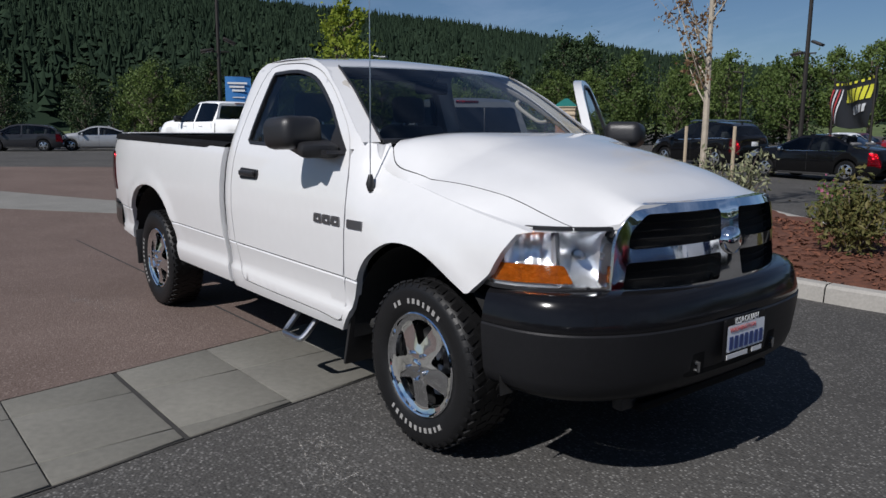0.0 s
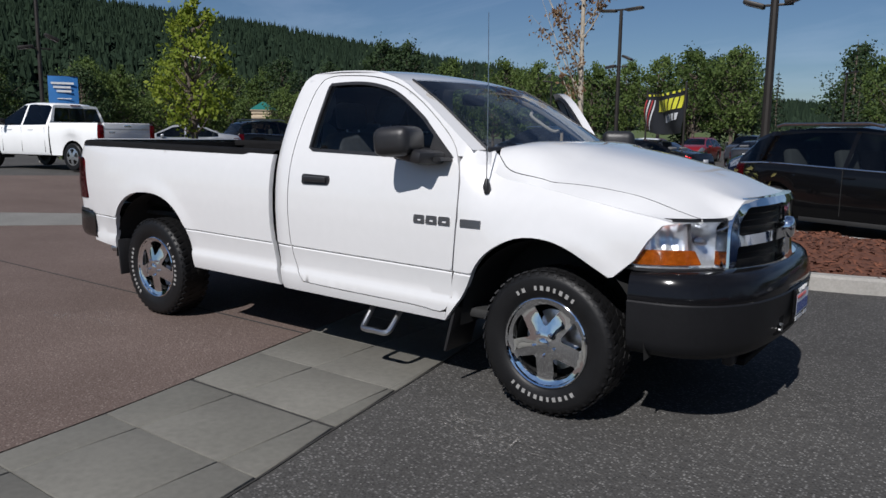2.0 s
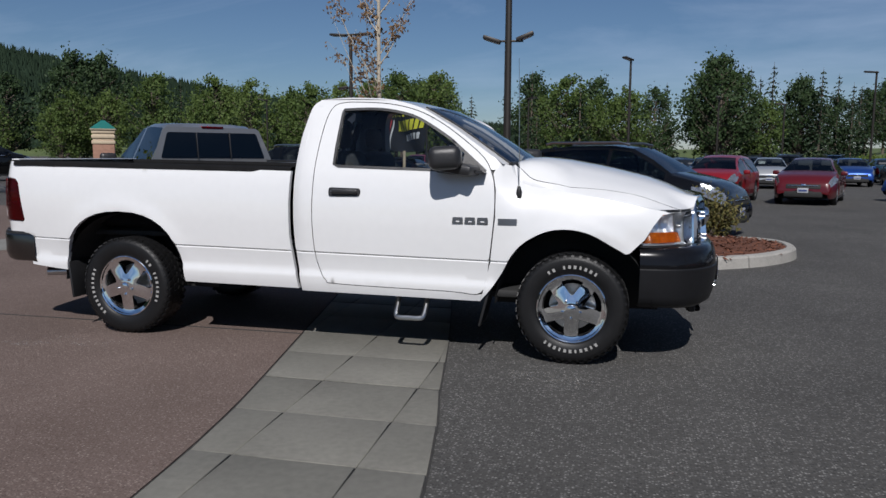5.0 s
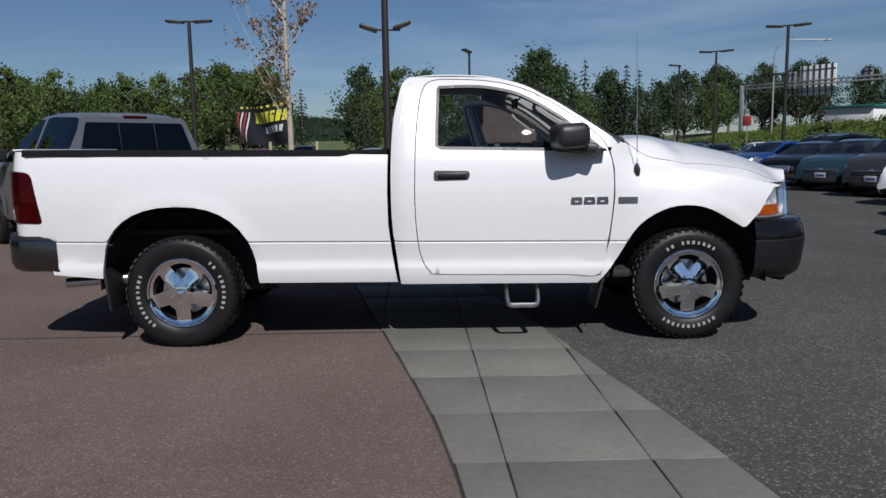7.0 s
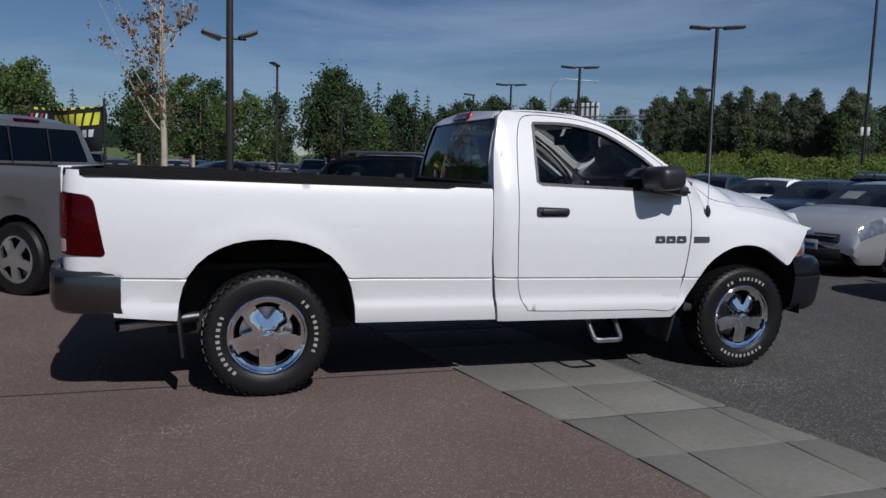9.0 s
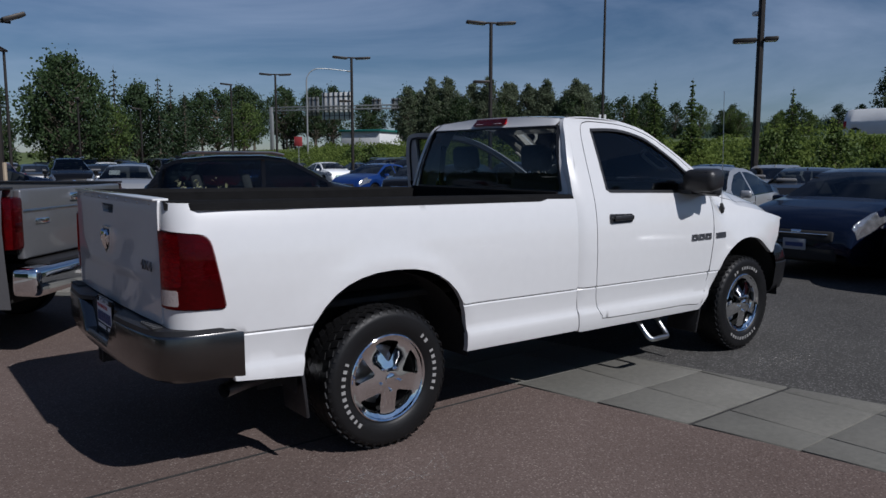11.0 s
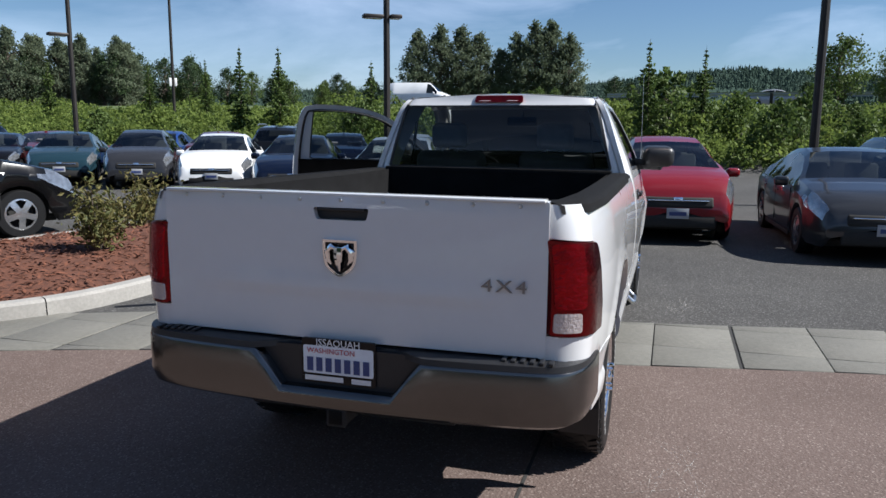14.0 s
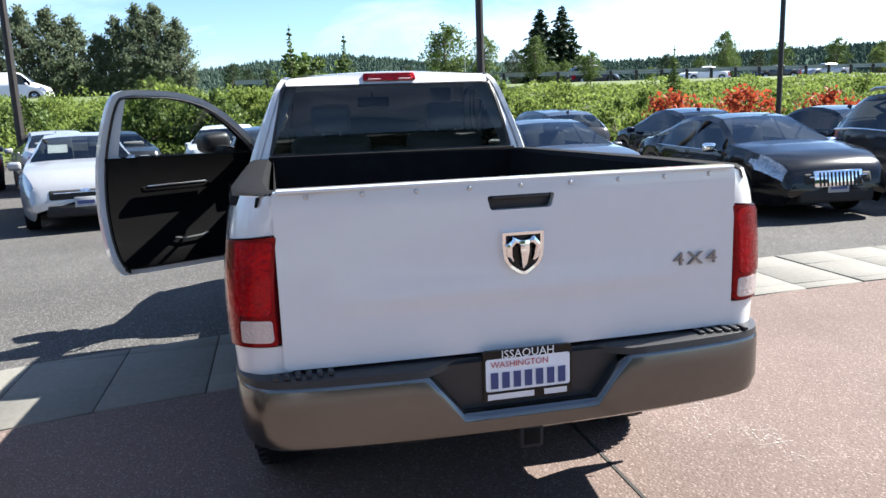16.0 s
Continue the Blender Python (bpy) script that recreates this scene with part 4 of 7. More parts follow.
for y0, y1 in ((0.62, 0.05), (-0.02, -0.58)):
    part("wiper", tube([(1.42, y0, 1.418), (1.405, (y0 + y1) / 2, 1.432), (1.43, y1, 1.428)], 0.009, 6), PLASTIC, ram)
part("antenna_base", tube([(1.405, -0.955, 1.165), (1.403, -0.958, 1.20), (1.400, -0.955, 1.245)], [0.016, 0.022, 0.010], 10), PLASTIC, ram, "black antenna base")
part("antenna", tube([(1.400, -0.955, 1.24), (1.395, -0.95, 1.7), (1.385, -0.945, 2.12)], [0.0035, 0.003, 0.002], 6), SATIN, ram, "thin whip antenna")

# grille
def fgrille(off):
    return lambda y, z: nose(math.copysign(s_at(abs(y)), y), z, off)


gout = rounded([(-0.632, 0.80), (0.632, 0.80), (0.602, 1.07), (0.50, 1.178), (-0.50, 1.178), (-0.602, 1.07)], [0.03, 0.03, 0.08, 0.10, 0.10, 0.08])
gh = []
for s in (-1, 1):
    gh.append(rounded([(s * 0.068, 1.016), (s * 0.555, 1.0), (s * 0.545, 1.065), (s * 0.472, 1.138), (s * 0.068, 1.145)], 0.025))
    gh.append(rounded([(s * 0.088, 0.848), (s * 0.585, 0.842), (s * 0.562, 0.948), (s * 0.070, 0.962)], 0.02))
part("grille_surround", sheet(gout, gh, lambda y, z: fgrille(0.028 + 0.012 * math.cos(min(1.0, (abs(y) / 0.62) ** 2) * 3.0) - 0.10 * max(0, (z - 1.12) / 0.07) ** 2 * 0.25)(y, z), 0.03, (-0.07, 0, 0), (1, 0, 0)), CHROME, ram, "chrome crossbar grille surround")
part("grille_mesh", sheet(gout, [], fgrille(-0.02), 0.1, None, (1, 0, 0)), GRILLE, ram)
mesh = bmesh.new()
for k in range(9):
    z = 0.875 + k * 0.032
    for s in (-1, 1):
        tube([nose(s * t, z, -0.008) for t in np.linspace(0.05, 0.57, 6)], 0.004, 5, mesh)
part("grille_slats", mesh, GRILLE, ram)
em = lathe([(0.0001, 0.02), (0.03, 0.018), (0.052, 0.008), (0.058, 0.0), (0.06, -0.02)], 20)
em.transform(pose(2.755, 0, 1.005, 0, 0, 90))
part("grille_emblem", em, CHROME, ram, "chrome round emblem")
# head lamps
for s in (-1, 1):
    sa, sb_, sc, sd = s_at(0.622), s_at(0.955) - 0.02, s_at(0.905), s_at(0.600)
    shape = rounded([(sa, 0.842), (sb_ - 0.03, 0.85), (sb_ + 0.01, 0.885), (sc + 0.01, 1.062), (sc - 0.06, 1.082), (sd, 1.078)], [0.015, 0.02, 0.02, 0.03, 0.02, 0.015])
    pl = lambda off: (lambda u, z: nose(s * u, z, off))
    um = sa + 0.21

    def bowl(u, z):
        """Two chrome bowls side by side, the outer one ribbed, under the lens."""
        inner = max(0.0, 1 - ((u - sa - 0.10) / 0.115) ** 2) * max(0.0, 1 - ((z - 0.965) / 0.125) ** 2)
        outer = max(0.0, 1 - ((u - um - 0.11) / 0.105) ** 2) * max(0.0, 1 - ((z - 1.0) / 0.085) ** 2)
        rib = 0.004 * math.sin(u * 420) if outer > 0.02 else 0.0
        return nose(s * u, z, -0.016 - 0.085 * inner ** 0.6 - 0.05 * outer ** 0.6 + rib)

    hl = part("head_lamp", sheet(shape, [], bowl, 0.012, (-0.004, 0, 0), (1, s, 0)), LAMPIN, ram, "chrome-lined head lamp with an amber turn signal")
    bulb = lathe([(0.0001, 0.030), (0.012, 0.026), (0.018, 0.008), (0.020, -0.03)], 14)
    bulb.transform(Matrix.Translation(nose(s * (sa + 0.10), 0.97, -0.065)) @ pose(0, 0, 0, 0, 0, 90 + s * 24))
    part("bulb_shield", bulb, SATIN, hl)
    wall = grid([[nose(s * (um - 0.010 + 0.03 * (1.05 - z)), z, -0.008), nose(s * (um - 0.012 + 0.03 * (1.05 - z)), z, -0.05)] for z in np.linspace(0.90, 1.065, 6)])
    part("reflector_wall", wall, SATIN, hl)
    am = rounded([(sa + 0.150, 0.866), (sb_ - 0.045, 0.868), (sb_ - 0.018, 0.892), (sb_ - 0.060, 0.942), (sa + 0.185, 0.938)], 0.012)
    part("turn_signal", sheet(am, [], pl(-0.008), 0.03, (-0.02, 0, 0), (1, s, 0)), AMBER, hl, "amber turn signal")
    part("lamp_lens", sheet(shape, [], pl(0.004), 0.05, None, (1, s, 0)), CLEAR, hl, "clear lens").visible_shadow = False
    part("lamp_bezel", sheet(inset(shape if sum((shape[i][0] * shape[(i + 1) % len(shape)][1] - shape[(i + 1) % len(shape)][0] * shape[i][1]) for i in range(len(shape))) > 0 else shape[::-1], -0.012), [inset(shape if sum((shape[i][0] * shape[(i + 1) % len(shape)][1] - shape[(i + 1) % len(shape)][0] * shape[i][1]) for i in range(len(shape))) > 0 else shape[::-1], 0.004)], pl(-0.002), 0.04, (-0.04, 0, 0), (1, s, 0)), PLASTIC, hl)

# front bumper
BF = curve([(2.83, 0), (2.82, 0.3), (2.775, 0.58), (2.69, 0.77), (2.575, 0.895), (2.43, 0.965), (2.24, 0.99)], 5)
BF = [(x, -y) for x, y in BF[::-1]][:-1] + BF


def shell(prof, cut=None):
    rows = []
    for i, (x, y) in enumerate(BF):
        a, c = Vector(BF[max(0, i - 1)]), Vector(BF[min(len(BF) - 1, i + 1)])
        t = (c - a).normalized()
        nrm = Vector((-t.y, t.x))
        rows.append([(x + nrm.x * d, y + nrm.y * d, z + (0.03 * (2.83 - x) if z < 0.48 else 0)) for d, z in prof])
    b = grid(rows)
    bmesh.ops.recalc_face_normals(b, faces=b.faces)
    if sum(f.normal.x for f in b.faces) < 0:
        bmesh.ops.reverse_faces(b, faces=b.faces[:])
    return b


fb = part("front_bumper", shell([(0.20, 0.838), (0.10, 0.840), (0.062, 0.832), (0.040, 0.812), (0.026, 0.775), (0.016, 0.735), (0.010, 0.705), (0.012, 0.698)]), GLOSSBLACK, ram, "glossy black upper bumper cover")
part("bumper_lower", shell([(0.012, 0.697), (0.006, 0.690), (0.008, 0.66), (0.016, 0.58), (0.026, 0.50), (0.045, 0.44), (0.09, 0.405), (0.20, 0.395)]), DARKGREY, fb, "matt dark grey lower bumper")
# black sheet on the uncut shell, standing for the shaded intake recess
part("intake", sheet(rounded([(-0.36, 0.475), (0.36, 0.475), (0.40, 0.56), (0.30, 0.575), (-0.30, 0.575), (-0.40, 0.56)], 0.02), [], lambda y, z: Vector((ramp(abs(y), [0, 0.3, 0.58], [2.83, 2.82, 2.775]) - 0.0145 - 0.12 * (0.58 - z), y, z)), 0.06, (-0.02, 0, 0), (1, 0, 0)), GRILLE, fb)
for s in (-1, 1):
    part("tow_hook", tube([(2.76, s * 0.30, 0.50), (2.808, s * 0.30, 0.50), (2.81, s * 0.30, 0.53), (2.76, s * 0.30, 0.535)], 0.009, 8), SATIN, fb)
part("air_dam", box(0.06, 1.16, 0.10, (2.62, 0, 0.385), 0.02), PLASTIC, fb)
part("skid_bar", box(0.10, 1.0, 0.04, (2.64, 0, 0.350), 0.012), GRILLE, fb)
number_plate(fb, 2.838, 0.605, 1)

# ---- wheels, step, underbody ----
RIMR = 0.243


def dish(r):
    return ramp(r, [0, 0.045, 0.08, 0.16, 0.20, 0.225, 0.245], [0.030, 0.030, 0.020, 0.002, -0.002, 0.006, 0.020])


def wheel_at(x, y, z, s, spin):
    """Chrome five-spoke wheel with an all-terrain tyre; its outer side faces s along y."""
    w = new("wheel")
    w.parent = ram
    w["label"] = "chrome five-spoke wheel with a white-lettered all-terrain tyre"
    turn = pose(x, y, z, 0, 0, 0 if s < 0 else 180)
    pr = [(0.235, -0.20), (0.29, -0.235), (0.345, -0.236), (0.372, -0.225), (0.388, -0.20), (0.392, -0.16), (0.393, -0.10), (0.392, -0.04), (0.388, -0.005), (0.372, 0.022), (0.355, 0.030), (0.345, 0.032), (0.30, 0.034), (0.262, 0.024), (0.245, 0.012), (0.238, -0.01)]
    t = lathe(pr, 56)
    t.transform(turn)
    ty = part("tyre", t, RUBBER, w, "black all-terrain tyre with white lettering", 50)
    tr = bmesh.new()
    nl = 44
    for k in range(nl):
        a = 2 * math.pi * k / nl
        for h, wd, da in ((-0.195, 0.045, 0), (-0.135, 0.048, 0.5), (-0.075, 0.048, 0.1), (-0.012, 0.046, 0.6)):
            aa = a + da * 2 * math.pi / nl
            q = box(0.008, wd, 0.036 if h not in (-0.195, -0.012) else 0.032, (0, 0, 0), 0.0)
            q.transform(turn @ pose(0, -h, 0, 0, -math.degrees(aa), 0) @ pose(0.3905, 0, 0, 22 if h > -0.1 else -22, 0, 0))
            join(tr, q)
        q = box(0.018, 0.005, 0.020)
        q.transform(turn @ pose(0, 0, 0, 0, -math.degrees(a), 0) @ pose(0.372, -0.022, 0, 0, 0, 24))
        join(tr, q)
    tagged(part("tread", tr, RUBBER, ty), kind="stuff")
    for a0, n in ((90 + spin, 10), (270 + spin, 11)):
        for k in range(n):
            if n == 10 and k == 7:
                continue
            a = a0 + (k - (n - 1) / 2) * 7.2
            q = box(0.024, 0.003, 0.019 if k % 3 else 0.014, (0.300, -0.0345, 0), 0.0)
            q.transform(turn @ pose(0, 0, 0, 0, -a, 0))
            part("letter_block", q, LETTER, ty)
    # rim face with five windows
    hs = []
    for k in range(5):
        a = radians(90 + 72 * k)
        pts = []
        for r, da in ((0.104, -7), (0.135, -14), (0.175, -19.5), (0.205, -21), (0.211, 0), (0.205, 21), (0.175, 19.5), (0.135, 14), (0.104, 7), (0.097, 0)):
            pts.append((r * math.cos(a + radians(da)), r * math.sin(a + radians(da))))
        hs.append(curve(pts, 2, True))
    disc = [(0.232 * math.cos(a), 0.232 * math.sin(a)) for a in np.linspace(0, 2 * math.pi, 48, endpoint=False)]
    f = sheet(disc, hs, lambda u, v: Vector((u, -dish(math.hypot(u, v)) - 0.0015 * -math.cos(5 * (math.atan2(v, u) - math.pi / 2)) * min(1, math.hypot(u, v) / 0.1), v)), 0.02, (0, 0.045, 0), (0, -1, 0))
    f.transform(turn)
    rim = part("rim", f, CHROME, w, "polished chrome rim", 28)
    ba = lathe([(0.20, -0.03), (0.215, -0.06), (0.215, -0.17), (0.06, -0.18), (0.0001, -0.18)], 40)
    ba.transform(turn)
    part("barrel", ba, UNDER, rim)
    li = lathe([(0.226, 0.004), (0.232, 0.018), (0.240, 0.022), (0.246, 0.018), (0.247, 0.005), (0.240, -0.01)], 56)
    li.transform(turn)
    part("rim_lip", li, CHROME, rim)
    ca = lathe([(0.0001, 0.042), (0.022, 0.041), (0.030, 0.036), (0.033, 0.028)], 24)
    ca.transform(turn)
    part("centre_cap", ca, CHROME, rim)
    for k in range(5):
        nu = lathe([(0.0001, 0.048), (0.007, 0.047), (0.0095, 0.042), (0.0105, 0.015)], 8)
        nu.transform(turn @ pose(0, 0, 0, 0, -(90 + 36 + 72 * k), 0) @ pose(0.066, 0, 0))
        part("lug_nut", nu, CHROME, rim)
    br = lathe([(0.05, -0.09), (0.165, -0.09), (0.165, -0.11), (0.05, -0.11)], 32)
    br.transform(turn)
    part("brake_disc", br, SATIN, rim)


for x in (AX, -AX):
    wheel_at(x, -0.935, 0.390, -1, 0 if x > 0 else -78)
    wheel_at(x, 0.935, 0.390, 1, 30)
for s in (-1, 1):
    for c, r, zc in ((-AX, 0.56, 0.42), (AX, 0.545, 0.40)):
        rows = [[(c + r * math.cos(a), s * y, zc + r * math.sin(a)) for y in (0.955, 0.55)] for a in np.linspace(0.0, math.pi, 24)]
        b = grid(rows)
        part("wheel_liner", b, UNDER, ram)
        part("liner_wall", box(1.2, 0.02, 0.68, (c, s * 0.56, 0.68), 0.005), UNDER, ram)
    f1 = box(0.02, 0.27, 0.40, (1.175, s * 0.815, 0.42), 0.006, (0, 14, 0))
    part("mud_flap", f1, PLASTIC, ram, "black mud flap")
    f2 = box(0.02, 0.26, 0.30, (-2.30, s * 0.83, 0.42), 0.006, (0, -6, 0))
    part("mud_flap", f2, PLASTIC, ram, "black mud flap")
    part("side_step", tube(curve([(0.50, s * 0.84, 0.42), (0.50, s * 0.90, 0.35), (0.505, s * 0.962, 0.285), (0.53, s * 0.985, 0.270), (0.61, s * 0.985, 0.270), (0.69, s * 0.985, 0.270), (0.715, s * 0.962, 0.285), (0.72, s * 0.90, 0.35), (0.72, s * 0.84, 0.42)], 4), 0.019, 10), SATIN, ram, "bright steel hoop step")
for y in (-0.42, 0.42):
    part("frame_rail", box(4.6, 0.16, 0.16, (-0.2, y, 0.50), 0.02), UNDER, ram)
for x in (-2.5, -1.0, 0.2, 1.3):
    part("crossmember", box(0.2, 0.9, 0.1, (x, 0, 0.50), 0.02), UNDER, ram)
part("underfloor", box(1.9, 1.72, 0.06, (0.45, 0, 0.46), 0.02), UNDER, ram)
part("bed_underside", box(2.4, 1.5, 0.04, (-1.62, 0, 0.80), 0.01), UNDER, ram)
# plain unseen box in the engine bay, added to block light
part("engine_light_block", box(1.25, 1.05, 0.55, (1.85, 0, 0.72), 0.05), UNDER, ram)
part("fuel_tank", box(1.2, 0.5, 0.22, (-0.9, 0.1, 0.52), 0.05), UNDER, ram)
for x in (AX, -AX):
    part("axle", tube([(x, -0.8, 0.39), (x, -0.1, 0.39), (x, 0.0, 0.39), (x, 0.1, 0.39), (x, 0.8, 0.39)], [0.045, 0.05, 0.14, 0.05, 0.045], 12), UNDER, ram)

# ---- cabin ----
b = box(0.50, 1.66, 0.20, (1.10, 0, 1.20), 0.07, (0, 10, 0), 3)
box(0.30, 1.62, 0.55, (1.16, 0, 0.9), 0.06, bm=b)
box(0.12, 0.42, 0.10, (0.88, 0.38, 1.30), 0.04, bm=b)
part("dashboard", b, TRIM, ram)
part("cabin_floor", box(1.45, 1.64, 0.05, (0.45, 0, 0.55), 0.01), TRIM, ram)
part("back_panel", box(0.04, 1.70, 0.85, (-0.245, 0, 0.92), 0.01), TRIM, ram)
part("head_lining", sheet([(-0.14, -0.66), (0.5, -0.62), (0.55, 0), (0.5, 0.62), (-0.14, 0.66)], [], lambda x, y: Vector((x, y, 1.842)), 0.2, None, (0, 0, -1)), BEIGE, ram)
for y in (-0.40, 0.40):
    seat = new("seat")
    seat.parent = ram
    seat["label"] = "dark grey cloth seat"
    part("cushion", box(0.52, 0.56, 0.18, (0.28, y, 0.80), 0.06, (0, -6, 0), 3), SEAT, seat)
    part("seat_back", box(0.16, 0.54, 0.66, (-0.03, y, 1.16), 0.06, (0, -10, 0), 3), SEAT, seat)
    part("head_rest", box(0.10, 0.27, 0.19, (-0.125, y, 1.60), 0.045, (0, -8, 0), 3), SEAT, seat)
    for k in (-0.06, 0.06):
        part("head_rest_post", tube([(-0.10, y + k, 1.46), (-0.12, y + k, 1.55)], 0.007, 6), SATIN, seat)
part("centre_seat", box(0.14, 0.26, 0.60, (-0.02, 0, 1.10), 0.05, (0, -10, 0), 3), SEAT, ram)
ring = [(0.80 + 0.07 * math.sin(a), 0.38 + 0.185 * math.cos(a), 1.235 + 0.175 * math.sin(a)) for a in np.linspace(0, 2 * math.pi, 28, endpoint=False)]
sw = part("steering_wheel", tube(ring, 0.015, 8, closed=True), TRIM, ram)
part("steering_hub", box(0.05, 0.17, 0.13, (0.83, 0.38, 1.225), 0.03, (0, -22, 0)), TRIM, sw)
part("steering_column", tube([(0.84, 0.38, 1.22), (1.05, 0.38, 1.10)], 0.04, 10), TRIM, sw)
part("rear_view_mirror", box(0.03, 0.25, 0.075, (0.66, 0, 1.715), 0.014), TRIM, ram)
part("mirror_stalk", tube([(0.67, 0, 1.73), (0.74, 0, 1.795)], 0.008, 6), TRIM, ram)
for s in (-1, 1):
    PT = [(0.42, 1.845), (0.60, 1.785), (0.80, 1.69), (0.98, 1.57), (1.16, 1.44)]
    part("pillar_lining", tube([(x + 0.02, s * (side(min(x, 1.2), z) - 0.075), z - 0.02) for x, z in PT], [0.03, 0.04, 0.045, 0.045, 0.04], 10), BEIGE, ram, "pale pillar lining")
    part("grab_handle", tube(curve([(0.72, s * 0.72, 1.66), (0.74, s * 0.68, 1.62), (0.88, s * 0.73, 1.52), (0.92, s * 0.78, 1.52)], 4), 0.013, 8), BEIGE, ram, "pale grab handle")
    part("seat_belt", box(0.05, 0.006, 0.75, (-0.16, s * 0.70, 1.33), 0.0, (s * 8, 0, 0)), TRIM, ram)

# ---- parked vehicles ----
CABIN = mat("car_cabin", (0.03, 0.03, 0.032), 0.8, spread=0.2, scale=8)
CARGLASS = glass("car_glass", (0.16, 0.19, 0.19), 1.5)
RIM = mat("alloy_rim", (0.55, 0.56, 0.58), 0.25, 0.9, spread=0.05, scale=10)
LAMPGLASS = mat("lamp_glass", (0.30, 0.315, 0.335), 0.06, 0.7, coat=1.0, spread=0.5, scale=14, bump=0.3, bscale=25)
PAINTS = {
    "dark grey": (0.032, 0.033, 0.036), "black": (0.004, 0.004, 0.0045), "navy": (0.004, 0.007, 0.019), "blue": (0.012, 0.045, 0.20), "red": (0.16, 0.008, 0.012), "deep red": (0.07, 0.006, 0.009),
    "silver": (0.36, 0.37, 0.385), "white": (0.76, 0.77, 0.77), "charcoal": (0.025, 0.026, 0.03), "grey silver": (0.15, 0.153, 0.16), "teal": (0.012, 0.03, 0.042), "yellow": (0.65, 0.38, 0.02),
}
PAINT = {k: mat(k.replace(" ", "_") + "_car_paint", v, 0.14 if k in ("black", "charcoal", "navy", "teal") else 0.3, 0.45 if k in ("silver", "dark grey", "blue", "grey silver") else 0.0, coat=0.45 if k in ("black", "charcoal", "navy", "teal") else 0.8, spread=0.03, scale=2, spec=0.2) for k, v in PAINTS.items()}
SHAPES = {
    # rear x .. front x: top line; shoulder line; then glass: rear base, rear top, front top, front base
    "sedan": dict(L=4.7, W=1.80, top=[(-2.35, 0.62), (-2.31, 0.86), (-2.2, 1.0), (-1.85, 1.06), (-1.5, 1.09), (-0.85, 1.37), (-0.45, 1.44), (0.0, 1.46), (0.40, 1.40), (0.75, 1.23), (1.12, 1.05), (1.5, 1.01), (1.95, 0.92), (2.2, 0.80), (2.31, 0.67), (2.35, 0.50)],
                  belt=[(-2.35, 0.62), (-2.2, 0.90), (-1.5, 0.96), (0, 0.93), (1.1, 0.92), (1.9, 0.84), (2.25, 0.68), (2.35, 0.48)], glass=(-1.5, -0.80, 0.36, 1.12)),
    "hatch": dict(L=4.3, W=1.75, top=[(-2.15, 0.65), (-2.1, 0.92), (-2.0, 1.08), (-1.9, 1.16), (-1.55, 1.40), (-1.2, 1.48), (-0.4, 1.54), (0.1, 1.53), (0.5, 1.45), (0.85, 1.26), (1.2, 1.09), (1.5, 1.04), (1.85, 0.95), (2.03, 0.82), (2.12, 0.67), (2.15, 0.5)],
                  belt=[(-2.15, 0.65), (-2.0, 0.98), (-1.3, 1.0), (0, 0.96), (1.1, 0.94), (1.75, 0.86), (2.05, 0.71), (2.15, 0.5)], glass=(-1.95, -1.52, 0.48, 1.20)),
    "suv": dict(L=4.52, W=1.84, top=[(-2.26, 0.75), (-2.22, 1.02), (-2.16, 1.14), (-2.08, 1.2), (-1.85, 1.52), (-1.6, 1.62), (-0.9, 1.68), (-0.1, 1.69), (0.35, 1.63), (0.75, 1.43), (1.18, 1.17), (1.5, 1.10), (1.9, 1.0), (2.13, 0.86), (2.22, 0.7), (2.26, 0.55)],
                belt=[(-2.26, 0.75), (-2.12, 1.07), (-1.4, 1.10), (0, 1.04), (1.1, 1.0), (1.85, 0.92), (2.15, 0.74), (2.26, 0.55)], glass=(-2.1, -1.82, 0.34, 1.18)),
    "van": dict(L=5.6, W=2.0, top=[(-2.8, 0.9), (-2.78, 1.3), (-2.75, 1.5), (-2.7, 1.95), (-2.6, 2.08), (-2.0, 2.12), (-0.5, 2.12), (0.8, 2.1), (1.1, 2.0), (1.45, 1.7), (1.8, 1.36), (2.2, 1.2), (2.55, 1.05), (2.7, 0.85), (2.78, 0.65), (2.8, 0.5)],
                belt=[(-2.8, 0.9), (-2.7, 1.25), (0, 1.25), (1.4, 1.22), (2.1, 1.05), (2.6, 0.85), (2.8, 0.5)], glass=(-2.74, -2.70, 1.05, 1.80)),
}


def spoked(r):
    """Rim face with five windows, facing -y."""
    hs = []
    for k in range(5):
        a = 2 * math.pi * k / 5 + 0.3
        hs.append([(q * math.cos(a + d), q * math.sin(a + d)) for q, d in ((r * 0.38, -0.16), (r * 0.86, -0.40), (r * 0.9, 0), (r * 0.86, 0.40), (r * 0.38, 0.16))])
    return sheet([(r * math.cos(a), r * math.sin(a)) for a in np.linspace(0, 2 * math.pi, 30, endpoint=False)], hs, lambda u, v: Vector((u, -0.02 * math.cos(math.hypot(u, v) / r * 2), v)), 0.12, (0, 0.03, 0), (0, -1, 0))


WHEELMESH = {}


